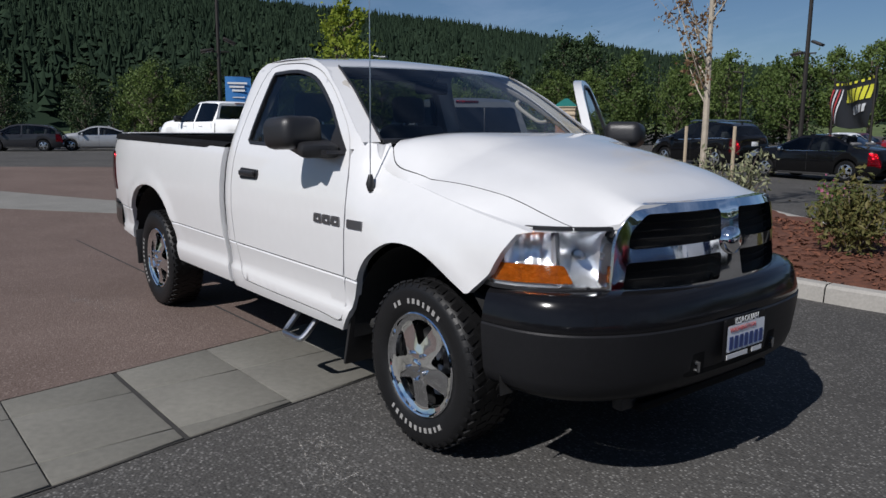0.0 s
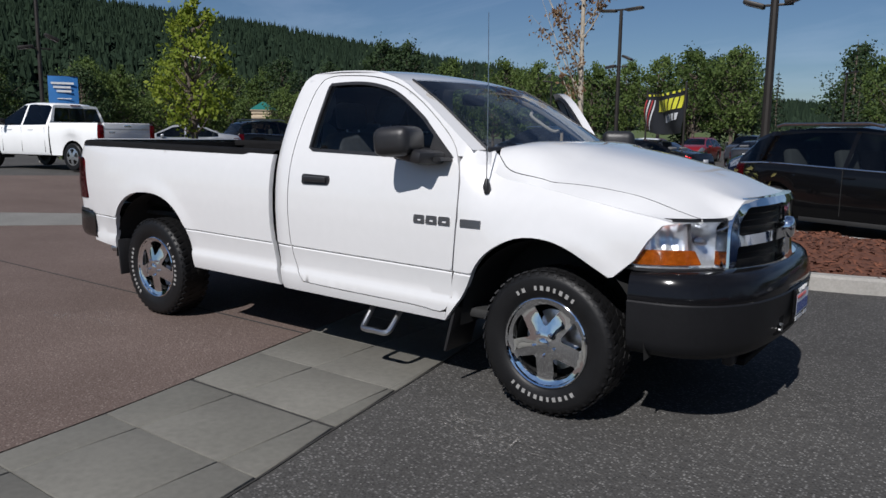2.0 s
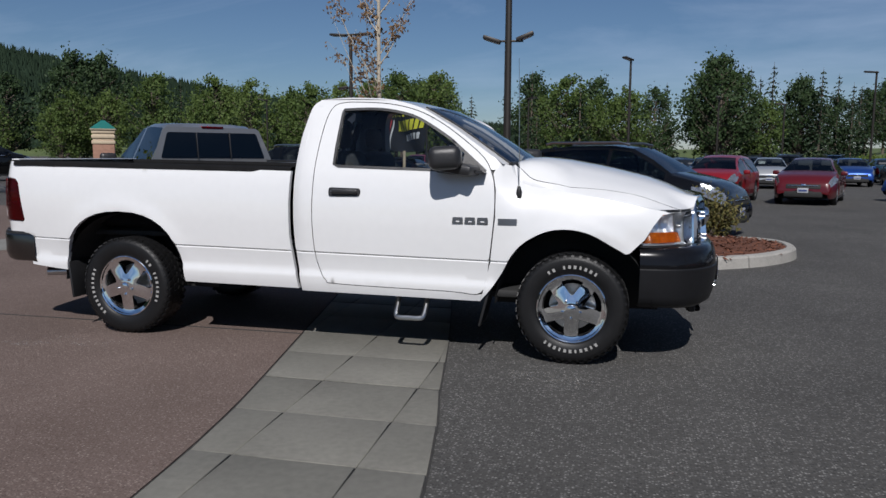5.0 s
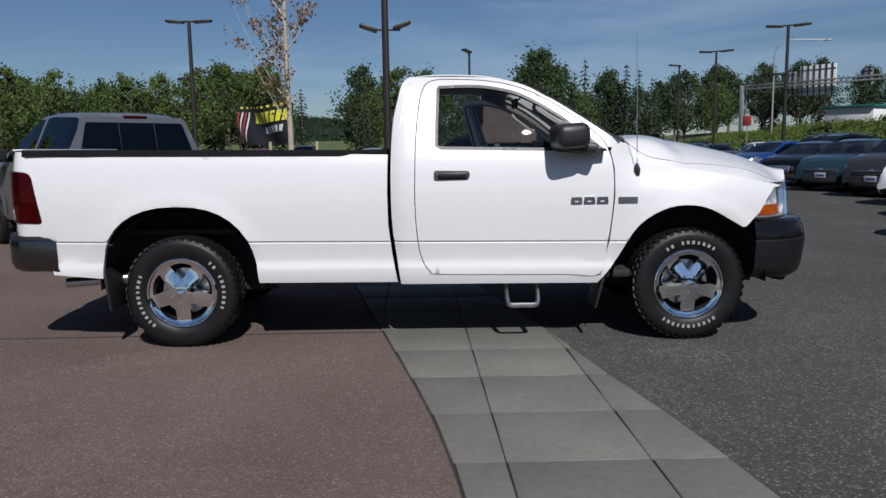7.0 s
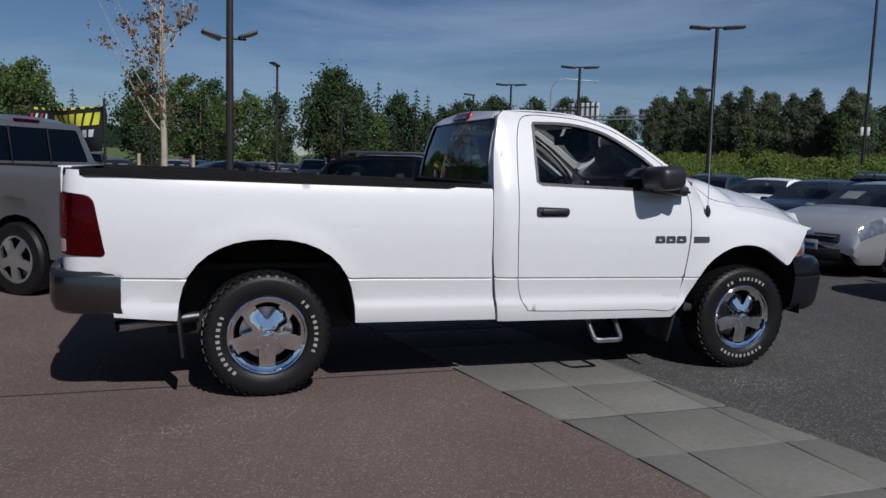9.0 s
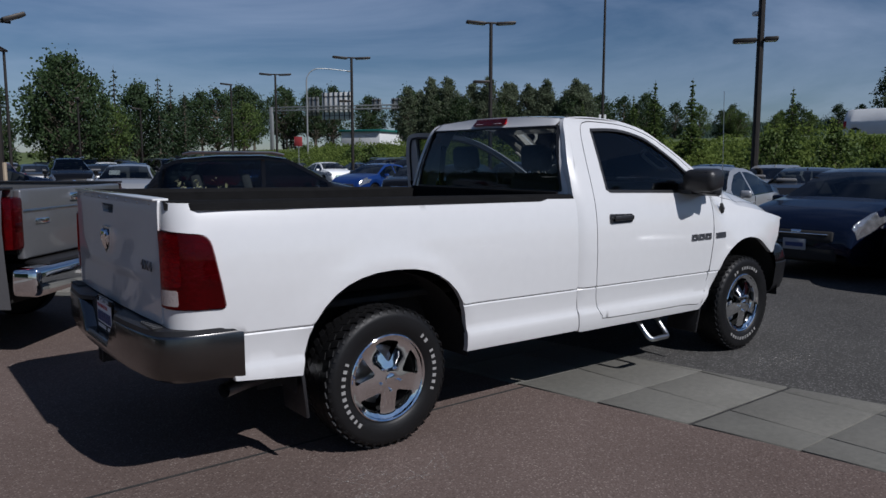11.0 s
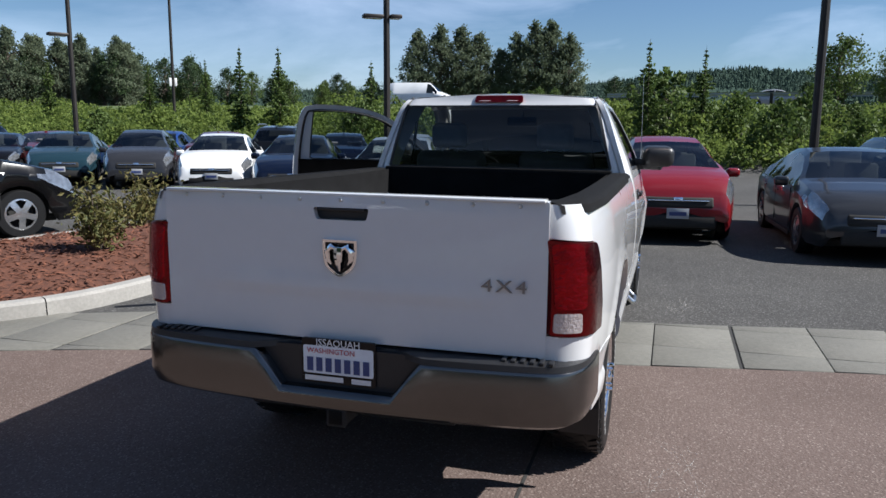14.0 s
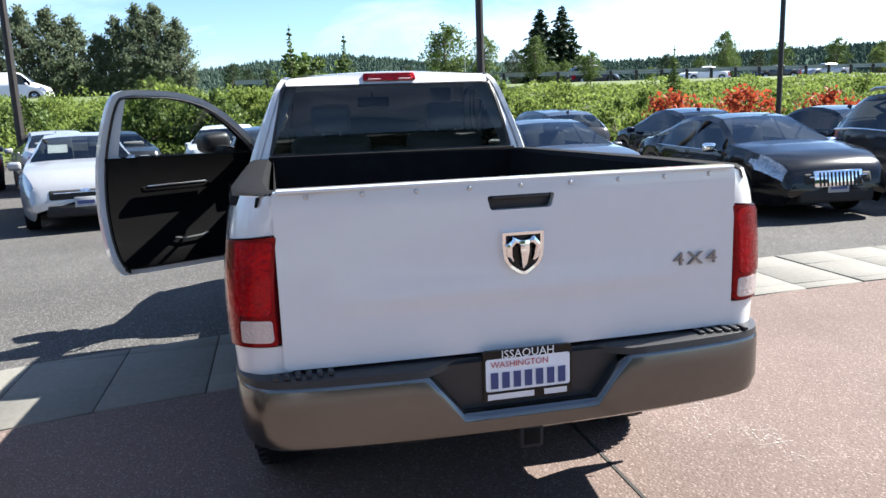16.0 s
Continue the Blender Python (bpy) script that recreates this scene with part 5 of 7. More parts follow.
def car_wheel(parent, x, y, s, R):
    if R not in WHEELMESH:
        a = finish(lathe([(R * 0.62, -0.19), (R * 0.93, -0.20), (R, -0.17), (R, -0.03), (R * 0.93, 0.0), (R * 0.66, 0.0), (R * 0.62, -0.02)], 28), "tyre", RUBBER, None, "", 40)
        c = finish(spoked(R * 0.66), "rim", RIM)
        d = finish(lathe([(R * 0.64, -0.05), (R * 0.64, -0.14), (0.0001, -0.14)], 20), "barrel", UNDER)
        WHEELMESH[R] = [o.data for o in (a, c, d)]
        for o in (a, c, d):
            bpy.data.objects.remove(o)
    w = new("wheel")
    w.parent = parent
    w.matrix_local = pose(x, y, R, 0, 0, 0 if s < 0 else 180)
    t = new("tyre", WHEELMESH[R][0])
    t.parent = w
    r = new("rim", WHEELMESH[R][1])
    r.parent = w
    d = new("barrel", WHEELMESH[R][2])
    d.parent = w
    return w


def car(kind, paint, label, detail=True):
    S = SHAPES[kind]
    L, W = S["L"], S["W"]
    gb, gt, ft, fb = S["glass"]
    R = 0.33 if kind in ("sedan", "hatch") else 0.36
    ax = (-L / 2 + 0.98, L / 2 - 0.92)
    xs = sorted({*[p[0] for p in S["top"]], gb, gt, ft, fb, *[a + R * 1.12 * math.cos(t) for a in ax for t in np.linspace(0, math.pi, 11)], ft - 0.12, fb - 0.1, gt + 0.14, -0.12, -0.05, gb + 0.05, L / 2 - 0.66, L / 2 - 0.52, L / 2 - 0.09, 0.34 - L / 2, 0.05 - L / 2})
    xs = [x for i, x in enumerate(xs) if i == 0 or x - xs[i - 1] > 0.012]
    root = new("car")
    bodyb, wind, rearw, sidew = bmesh.new(), bmesh.new(), bmesh.new(), {1: bmesh.new(), -1: bmesh.new()}
    headl, taill = {1: bmesh.new(), -1: bmesh.new()}, {1: bmesh.new(), -1: bmesh.new()}
    rows = []
    for x in xs:
        zt, zb = ramp(x, *zip(*S["top"])), ramp(x, *zip(*S["belt"]))
        zb = min(zb, zt - 0.02)
        e = min(1, max(0, (L / 2 - abs(x)) / 0.75))
        wb = W / 2 * (0.80 + 0.20 * math.sin(e * math.pi / 2))
        lo = 0.21 + 0.14 * (1 - min(1, (L / 2 - abs(x)) / 0.12))
        for a in ax:
            d = abs(x - a)
            if d < R * 1.12:
                lo = max(lo, R + math.sqrt(max(0, (R * 1.12) ** 2 - d * d)))
        lo = min(lo, zb - 0.03)
        cabin = min(1, max(0, (zt - zb - 0.08) / 0.25))
        wt = wb - 0.07 - 0.42 * (zt - zb) * cabin
        mid = lo + (zb - lo) * 0.45
        rows.append([(wb - 0.05, lo), (wb - 0.005, lo + (zb - lo) * 0.12), (wb + 0.012, mid), (wb + 0.006, lo + (zb - lo) * (0.86 - 0.08 * max(0, min(1, (x - L / 2 + 0.9) / 0.3)))), (wb - 0.025, zb), (wt + 0.004, zt - 0.06 * cabin - 0.02), (wt - 0.07, zt - 0.006), (wt * 0.5, zt + 0.012), (0, zt + 0.018)])
    for s in (-1, 1):
        V = {}
        def v(bm, i, j):
            k = (id(bm), i, j)
            if k not in V:
                y, z = rows[i][j]
                V[k] = bm.verts.new((xs[i], s * y, z))
            return V[k]
        for i in range(len(xs) - 1):
            xm = (xs[i] + xs[i + 1]) / 2
            for j in range(8):
                tgt = bodyb
                if j == 4 and gb + 0.12 < xm < fb - 0.1 and not (-0.125 < xm < -0.045) and not (kind == "van" and xm < 0.4):
                    tgt = sidew[s]
                elif j >= 6 and ft < xm < fb:
                    tgt = wind
                elif j >= 6 and gb < xm < gt:
                    tgt = rearw
                elif (j == 3 and L / 2 - 0.66 < xm < L / 2 - 0.09) or (j == 4 and L / 2 - 0.52 < xm < L / 2 - 0.09):
                    tgt = headl[s]
                elif j in (2, 3) and xm < 0.34 - L / 2:
                    tgt = taill[s]
                q = [v(tgt, i, j), v(tgt, i + 1, j), v(tgt, i + 1, j + 1), v(tgt, i, j + 1)]
                tgt.faces.new(q if s < 0 else q[::-1])
        for i in (0, len(xs) - 1):
            q = [v(bodyb, i, j) for j in range(9)]
            bodyb.faces.new(q)
    bmesh.ops.remove_doubles(bodyb, verts=bodyb.verts, dist=0.0005)
    bmesh.ops.recalc_face_normals(bodyb, faces=bodyb.faces)
    for bm in (wind, rearw):
        bmesh.ops.remove_doubles(bm, verts=bm.verts, dist=0.0005)
    part("body", bodyb, PAINT[paint], root, "", 32)
    for bm, nm in ((wind, "windscreen"), (rearw, "rear_window"), (sidew[1], "side_window"), (sidew[-1], "side_window")):
        part(nm, bm, CARGLASS, root).visible_shadow = False
    zc = ramp(0, *zip(*S["belt"]))
    c = box(fb - gb - 0.3, W - 0.3, 0.5, ((fb + gb) / 2 - 0.05, 0, zc - 0.32), 0.05)
    part("cabin", c, CABIN, root)
    for x in (-0.35, -1.25) if kind != "van" else (0.3,):
        for y in (-0.36, 0.36):
            part("seat", box(0.16, 0.46, 0.62, (x, y, zc - 0.02), 0.05, (0, -12, 0)), SEAT, root)
    part("floor_pan", box(L * 0.86, W * 0.72, 0.10, (0, 0, 0.25), 0.02), UNDER, root)
    for a in ax:
        for s in (-1, 1):
            car_wheel(root, a, s * (W / 2 - 0.012), s, R)
        b = grid([[(a + R * 1.13 * math.cos(t), y, R + R * 1.13 * math.sin(t)) for y in (W / 2 - 0.04, 0.04 - W / 2)] for t in np.linspace(-0.2, math.pi + 0.2, 12)])
        part("wheel_liner", b, UNDER, root)
    zh = ramp(L / 2 - 0.3, *zip(*S["belt"]))
    zr = ramp(-L / 2 + 0.12, *zip(*S["belt"]))
    wf = W / 2 * 0.86
    for s in (-1, 1):
        part("head_lamp", headl[s], LAMPGLASS, root, "clear swept head lamp")
        part("tail_lamp", taill[s], RED, root, "red tail lamp")
        m_ = box(0.13, 0.20, 0.14, (fb - 0.32, s * (W / 2 + 0.10), ramp(fb - 0.3, *zip(*S["belt"])) + 0.06), 0.045, (0, 0, s * 8), 3)
        part("door_mirror", m_, CHROME if "chrome grille" in label else PAINT[paint], root)
        for x in (0.02, -0.98):
            if kind == "van":
                continue
            part("door_handle", box(0.20, 0.03, 0.03, (x, s * (W / 2 + 0.004), ramp(x, *zip(*S["belt"])) - 0.13), 0.01), PAINT[paint], root)
        for x in (fb - 0.12, -0.09):
            if kind == "van":
                continue
            z1 = ramp(x, *zip(*S["belt"]))
            part("door_seam", box(0.008, 0.012, z1 - 0.34, (x, s * (W / 2 + 0.006), 0.32 + (z1 - 0.34) / 2), 0.0), UNDER, root)
        part("sill", box(L - 2.9, 0.03, 0.07, (0.03, s * (W / 2 - 0.02), 0.22), 0.012), UNDER, root)
    part("grille", box(0.10, 1.0, 0.17, (L / 2 - 0.055, 0, zh - 0.19), 0.04, (0, -14, 0), 3), UNDER, root, "black grille")
    part("grille_bar", box(0.11, 0.86, 0.018, (L / 2 - 0.045, 0, zh - 0.165), 0.006, (0, -14, 0)), CHROME, root)
    part("maker_badge", box(0.03, 0.14, 0.05, (L / 2 - 0.002 - 0.03, 0, zh - 0.13), 0.012, (0, -14, 0)), CHROME, root)
    part("lower_intake", box(0.08, 1.10, 0.20, (L / 2 - 0.035, 0, 0.36), 0.04), UNDER, root)
    if "chrome grille" in label:
        gr_ = part("chrome_frame", box(0.09, 0.72, 0.24, (L / 2 - 0.030, 0, zh - 0.19), 0.03, (0, -10, 0)), CHROME, root, "chrome waterfall grille")
        for k in range(11):
            part("grille_slot", box(0.02, 0.022, 0.19, (L / 2 + 0.012, -0.28 + 0.056 * k, zh - 0.19), 0.0, (0, -10, 0)), UNDER, gr_)
    if "price sheet" in label:
        xw = ft + (fb - ft) * 0.42
        zf, zg = ramp(ft, *zip(*S["top"])), ramp(fb, *zip(*S["top"]))
        part("price_sheet", box(0.30, 0.30, 0.006, (xw, -0.34, ramp(xw, *zip(*S["top"])) - 0.035), 0.0, (0, math.degrees(math.atan2(zf - zg, fb - ft)), 0)), PLATEWHITE, root, "white price sheet behind the glass")
    part("front_plate", box(0.012, 0.31, 0.15, (L / 2 + 0.012, 0, 0.47), 0.004), PLATEDULL, root)
    part("plate_bars", box(0.014, 0.24, 0.055, (L / 2 + 0.013, 0, 0.465), 0.0), PLATEBLUE, root)
    part("rear_plate", box(0.012, 0.31, 0.15, (-L / 2 - 0.004, 0, zr - 0.12), 0.004), PLATEWHITE, root)
    if kind == "suv":
        for s in (-1, 1):
            part("roof_rail", tube([(-1.5, s * 0.60, 1.70), (-1.35, s * 0.62, 1.735), (0.1, s * 0.62, 1.735), (0.3, s * 0.60, 1.69)], 0.026, 6), SATIN, root)
    if kind in ("sedan", "suv"):
        for s in (-1, 1):
            part("window_trim", tube([(x, s * (W / 2 - 0.018), ramp(x, *zip(*S["belt"])) + 0.004) for x in np.linspace(gb + 0.15, fb - 0.15, 8)], 0.008 if kind == "sedan" else 0.014, 5), CHROME, root)
    part("roof_aerial", box(0.12, 0.03, 0.05, (gt + 0.2, 0, ramp(gt + 0.2, *zip(*S["top"])) + 0.035), 0.012), PAINT[paint], root)
    return tagged(root, label, "car" if kind != "van" else "van", "parked cars")


def pickup(paint, label):
    """Crew-cab pickup: bed, cab and bonnet."""
    root = new("parked_pickup")
    P = PAINT[paint]
    L, W, R = 5.85, 2.0, 0.39
    ax = (-1.75, 1.95)
    lo = lambda x: max([0.42] + [R + math.sqrt(max(0, 0.47**2 - (x - a) ** 2)) for a in ax if abs(x - a) < 0.47])
    xs = sorted({*np.linspace(-2.85, -0.83, 12), *[a + 0.47 * math.cos(t) for a in ax for t in np.linspace(0, math.pi, 11)]})
    bx = [x for x in xs if x < -0.80]
    for s in (-1, 1):
        b = grid([[(x, s * 0.95, lo(x)), (x, s * 0.985, (lo(x) + 1.2) / 2), (x, s * 1.0, 1.05), (x, s * 0.985, 1.28), (x, s * 0.96, 1.36), (x, s * 0.86, 1.365), (x, s * 0.84, 0.9)] for x in bx])
        bmesh.ops.recalc_face_normals(b, faces=b.faces)
        part("bed_side", b, P, root)
        part("rail_cap", box(2.05, 0.12, 0.02, (-1.84, s * 0.905, 1.375), 0.006), PLASTIC, root)
        part("tail_lamp", box(0.16, 0.16, 0.42, (-2.845, s * 0.90, 1.10), 0.03), RED, root, "red tail lamp")
        part("tail_lamp_lens", box(0.164, 0.10, 0.08, (-2.847, s * 0.90, 1.07), 0.01), REDDEEP, root)
    part("bed_floor", box(2.05, 1.7, 0.06, (-1.84, 0, 0.88)), LINER, root)
    tg_ = part("tailgate", box(0.07, 1.64, 0.56, (-2.87, 0, 1.085), 0.02, seg=3), P, root)
    part("gate_band", box(0.075, 1.60, 0.03, (-2.872, 0, 1.19), 0.008), SATIN, tg_)
    part("gate_handle", box(0.03, 0.24, 0.07, (-2.91, 0, 1.28), 0.012), CHROME, tg_)
    part("gate_badge", box(0.01, 0.20, 0.045, (-2.909, 0.55, 1.10), 0.008), CHROME, tg_)
    part("rear_bumper", box(0.24, 1.94, 0.24, (-2.98, 0, 0.64), 0.05, seg=3), CHROME if "silver" in paint else P, root, "bright rear bumper")
    part("bumper_step", box(0.22, 1.5, 0.03, (-2.96, 0, 0.775), 0.008), PLASTIC, root)
    part("rear_plate", box(0.012, 0.31, 0.16, (-3.108, 0, 0.66), 0.004), PLATEWHITE, root)
    part("plate_bars", box(0.014, 0.24, 0.06, (-3.109, 0, 0.66)), PLATERED, root)
    S = dict(top=[(-0.80, 1.42), (-0.72, 1.85), (-0.5, 1.92), (0.2, 1.95), (0.62, 1.92), (1.0, 1.72), (1.42, 1.42), (1.8, 1.36), (2.5, 1.28), (2.78, 1.18), (2.86, 1.0), (2.9, 0.8)],
             belt=[(-0.80, 1.30), (1.4, 1.27), (2.5, 1.1), (2.8, 0.95), (2.9, 0.78)])
    cx = sorted({*[p[0] for p in S["top"]], *[x for x in xs if x > -0.8], *np.linspace(-0.8, 1.42, 9), -0.66, 0.38, 0.46, 1.30})
    rows = []
    for x in cx:
        zt, zb = ramp(x, *zip(*S["top"])), min(ramp(x, *zip(*S["belt"])), ramp(x, *zip(*S["top"])) - 0.03)
        k = min(1, max(0, (zt - zb - 0.1) / 0.3))
        wb = 1.0 - 0.12 * max(0, (x - 2.2) / 0.7) ** 2
        wt = wb - 0.08 - 0.36 * (zt - zb) * k
        rows.append([(wb - 0.05, lo(x)), (wb - 0.01, lo(x) + 0.08), (wb + 0.01, (lo(x) + zb) / 2 + 0.1), (wb, zb - 0.08), (wb - 0.03, zb), (wt, zt - 0.05), (wt - 0.07, zt), (wt * 0.5, zt + 0.02), (0, zt + 0.026)])
    bb, wi, sw_ = bmesh.new(), bmesh.new(), {1: bmesh.new(), -1: bmesh.new()}
    for s in (-1, 1):
        for i in range(len(cx) - 1):
            xm = (cx[i] + cx[i + 1]) / 2
            for j in range(8):
                t_ = bb
                if j == 4 and -0.64 < xm < 1.28 and not 0.38 < xm < 0.46:
                    t_ = sw_[s]
                elif j >= 6 and 0.62 < xm < 1.42:
                    t_ = wi
                q = [t_.verts.new((cx[a], s * rows[a][c][0], rows[a][c][1])) for a, c in ((i, j), (i + 1, j), (i + 1, j + 1), (i, j + 1))]
                t_.faces.new(q if s < 0 else q[::-1])
    for t_ in (bb, wi, *sw_.values()):
        bmesh.ops.remove_doubles(t_, verts=t_.verts, dist=0.0005)
    for i in (len(cx) - 1,):
        vs = [bb.verts.new((cx[i], s * y, z)) for s, rr_ in ((1, rows[i]), (-1, rows[i][::-1])) for y, z in rr_]
        bb.faces.new(vs)
    part("cab", bb, P, root, "", 32)
    part("windscreen", wi, CARGLASS, root)
    for s in (-1, 1):
        part("side_window", sw_[s], CARGLASS, root)
    rb_ = [(-0.93, 0.95), (0.93, 0.95), (0.95, 1.33), (0.76, 1.84), (0.70, 1.88), (-0.70, 1.88), (-0.76, 1.84), (-0.95, 1.33)]
    rw_ = rounded([(-0.82, 1.40), (0.82, 1.40), (0.70, 1.80), (-0.70, 1.80)], 0.04)
    back = lambda y, z: Vector((-0.81 + 0.16 * max(0, z - 1.4), y, z))
    part("cab_back", sheet(rb_, [rw_], back, 0.15, (0.03, 0, 0), (-1, 0, 0)), P, root)
    part("rear_window", sheet(rw_, [], back, 0.2, None, (-1, 0, 0)), CARGLASS, root, "dark rear window")
    for y in (-0.26, 0.26):
        part("window_divider", box(0.012, 0.018, 0.42, (-0.79, y, 1.60), 0.003, (0, 9, 0)), PLASTIC, root)
    part("stop_lamp", box(0.03, 0.34, 0.035, (-0.735, 0, 1.88), 0.008), RED, root)
    part("cabin", box(1.9, 1.6, 0.5, (0.25, 0, 1.0), 0.05), CABIN, root)
    part("chassis", box(5.2, 1.1, 0.2, (0, 0, 0.48), 0.04), UNDER, root)
    part("front_bumper", box(0.25, 1.95, 0.26, (2.88, 0, 0.58), 0.06, seg=3), P, root)
    part("grille", box(0.08, 1.15, 0.36, (2.89, 0, 0.93), 0.03), UNDER, root)
    for a in ax:
        for s in (-1, 1):
            car_wheel(root, a, s * 0.985, s, R)
            b = grid([[(a + 0.475 * math.cos(t), s * y, R + 0.475 * math.sin(t)) for y in (0.94, 0.55)] for t in np.linspace(-0.2, math.pi + 0.2, 12)])
            part("wheel_liner", b, UNDER, root)
    for s in (-1, 1):
        part("door_mirror", box(0.14, 0.26, 0.2, (1.15, s * 1.14, 1.38), 0.05, seg=3), PLASTIC, root)
        part("head_lamp", box(0.25, 0.2, 0.26, (2.76, s * 0.80, 0.98), 0.05, seg=3), LAMPGLASS, root)
        for x in (0.0, 0.95):
            part("door_handle", box(0.22, 0.03, 0.035, (x, s * 1.008, 1.16), 0.01), P, root)
        for x in (-0.62, 0.42, 1.32):
            part("door_seam", box(0.008, 0.012, 0.72, (x, s * 1.0, 0.87)), UNDER, root)
    return tagged(root, label, "pickup truck", "parked cars")


def put(ob, x, y, deg, z=0.0, tall=1.0):
    ob.matrix_world = pose(x, y, z - 0.012, 0, 0, deg) @ Matrix.Diagonal((1, 1, tall, 1))
    return ob


suv = put(car("suv", "black", "black compact SUV with bright roof rails parked behind the mulch island"), 2.2, 9.3, -23)
nav = put(car("sedan", "navy", "dark navy sedan parked nose out"), 8.3, 0.82, 182)
ver = put(car("hatch", "red", "red hatchback parked nose out"), 7.75, -1.09, 187)
gre = put(car("sedan", "dark grey", "dark grey metallic sedan parked nose out"), 7.0, -3.72, 183, 0, 0.965)
lin = put(car("sedan", "black", "black sedan with a bright chrome grille parked nose out"), 5.5, -6.58, 177, 0, 0.965)
cha = put(car("suv", "charcoal", "charcoal crossover parked nose out beside a sedan"), 3.8, -9.3, 174)
cru = put(car("sedan", "silver", "pale silver sedan with a price sheet behind its windscreen"), 9.17, 4.18, 193)
son = put(car("sedan", "navy", "dark blue sedan with a thin chrome strip"), 11.0, 7.44, 201)
jet = put(car("sedan", "white", "white compact sedan parked nose out"), 12.1, 10.34, 205)
foc = put(car("hatch", "charcoal", "charcoal hatchback parked nose out"), 12.6, 13.3, 212)
blu = put(car("sedan", "blue", "bright blue sedan in the lot"), 13.3, 22.5, 200)
slv = put(pickup("grey silver", "silver crew-cab pickup with a bright bumper and dark rear window"), -2.5 - 0.76 * 2.9, 3.05 + 0.65 * 2.9, 139.5)
whp = put(pickup("white", "white crew-cab pickup parked under a blue banner"), -19.6, 7.3, 190, west(-19.6))
teal = put(car("sedan", "teal", "dark teal sedan parked nose out"), 12.8, 16.1, 215)
dred = put(car("sedan", "deep red", "dark red sedan seen from behind"), 15.5, 19.2, 10)
vanw = car("van", "white", "white panel van on the highway")
put(vanw, 55, 19.2, 270, 3.23)

# ---- more parked cars, in rows ----
rng = random.Random(4)
stock = [suv, nav, ver, gre, lin, cha, cru, son, jet, foc, blu, teal, dred]


def park(x, y, deg, ob=None, z=0.0):
    ob = ob or rng.choice(stock)
    c = copy_thing(ob, pose(x, y, z - 0.012, 0, 0, deg + rng.uniform(-2, 2)))
    return c


# second row, tails towards the first
for k, (x, y) in enumerate(((13.9, 1.9), (13.4, -0.9), (12.6, -5.9), (11.2, -8.9), (9.8, -11.8), (14.6, 4.8), (16.0, 6.4), (17.2, 9.1), (18.0, 11.8), (18.4, 14.5), (18.8, 17.2))):
    park(x, y, 2 if y < 3 else 20, [jet, teal, foc, nav, lin, gre, cru, son, suv, dred, blu][k])
park(1.9, -11.5, 173, gre), park(0.6, -14.4, 170, suv)
park(13.0, 19.1, 217, lin)
# rows of the large lot
for r, (x0, y0, n, dx, dy, deg) in enumerate(((16.5, 24.5, 4, 1.2, 2.75, 200), (14.0, 38, 7, 3.0, 0.6, 265), (12.0, 44, 8, 2.9, 0.4, 85), (9.0, 55, 10, 2.9, 0.2, 268), (7.0, 61, 10, 2.9, 0.3, 88), (-12, 36, 7, 2.9, 0.1, 90), (-14, 42, 6, 2.9, 0.1, 270), (2.5, 20.0, 3, 2.9, 0.5, 250), (24, 34, 5, 1.0, 2.8, 190), (0.5, 33.0, 4, 2.9, 0.2, 262), (-3, 47.5, 5, 2.9, 0.2, 88))):
    for k in range(n):
        if rng.random() < 0.93:
            park(x0 + dx * k, y0 + dy * k, deg)
for x, y, d, ob in ((-23.8, 14.5, 236, cru), (-43.8, 9.5, 250, cru), (-45, 13.5, 250, lin), (-44, 5.5, 250, foc), (-46, 17.5, 70, suv), (-6.5, 21.5, 170, lin), (-11.5, 23.0, 165, suv), (-1.5, 22.5, 200, nav), (-24, 19.5, 80, suv)):
    park(x, y, d, ob, west(x))
# traffic on the highway bank
park(57, -8.6, 268, cru, 3.23), park(57.5, -27.0, 268, cha, 3.23), park(58.5, -38.5, 88, jet, 3.23), park(58.5, -46, 88, gre, 3.23), park(58.5, -51.5, 88, cru, 3.23), park(58.5, -61, 88, suv, 3.23)

# ---- trees ----
def leafmat(name, c, c2, trans=0.35, gloss=0.25):
    m = bpy.data.materials.new(name)
    m.use_nodes = True
    n, l = m.node_tree.nodes, m.node_tree.links
    p = n["Principled BSDF"]
    p.inputs["Roughness"].default_value, p.inputs["Specular IOR Level"].default_value = 0.6 if gloss else 0.95, gloss
    g = n.new("ShaderNodeNewGeometry")
    oi = n.new("ShaderNodeObjectInfo")
    add = n.new("ShaderNodeMath")
    add.operation, add.inputs[1].default_value = "MULTIPLY_ADD", 0.7
    l.new(g.outputs["Random Per Island"], add.inputs[0])
    mul = n.new("ShaderNodeMath")
    mul.operation, mul.inputs[1].default_value = "MULTIPLY", 0.3
    l.new(oi.outputs["Random"], mul.inputs[0]), l.new(mul.outputs[0], add.inputs[2])
    mix = n.new("ShaderNodeMix")
    mix.data_type = "RGBA"
    mix.inputs["A"].default_value, mix.inputs["B"].default_value = (*c, 1), (*c2, 1)
    l.new(add.outputs[0], mix.inputs["Factor"])
    l.new(mix.outputs["Result"], p.inputs["Base Color"])
    t = n.new("ShaderNodeBsdfTranslucent")
    l.new(mix.outputs["Result"], t.inputs["Color"])
    ms = n.new("ShaderNodeMixShader")
    ms.inputs[0].default_value = trans
    l.new(p.outputs[0], ms.inputs[1]), l.new(t.outputs[0], ms.inputs[2])
    l.new(ms.outputs[0], n["Material Output"].inputs["Surface"])
    return m


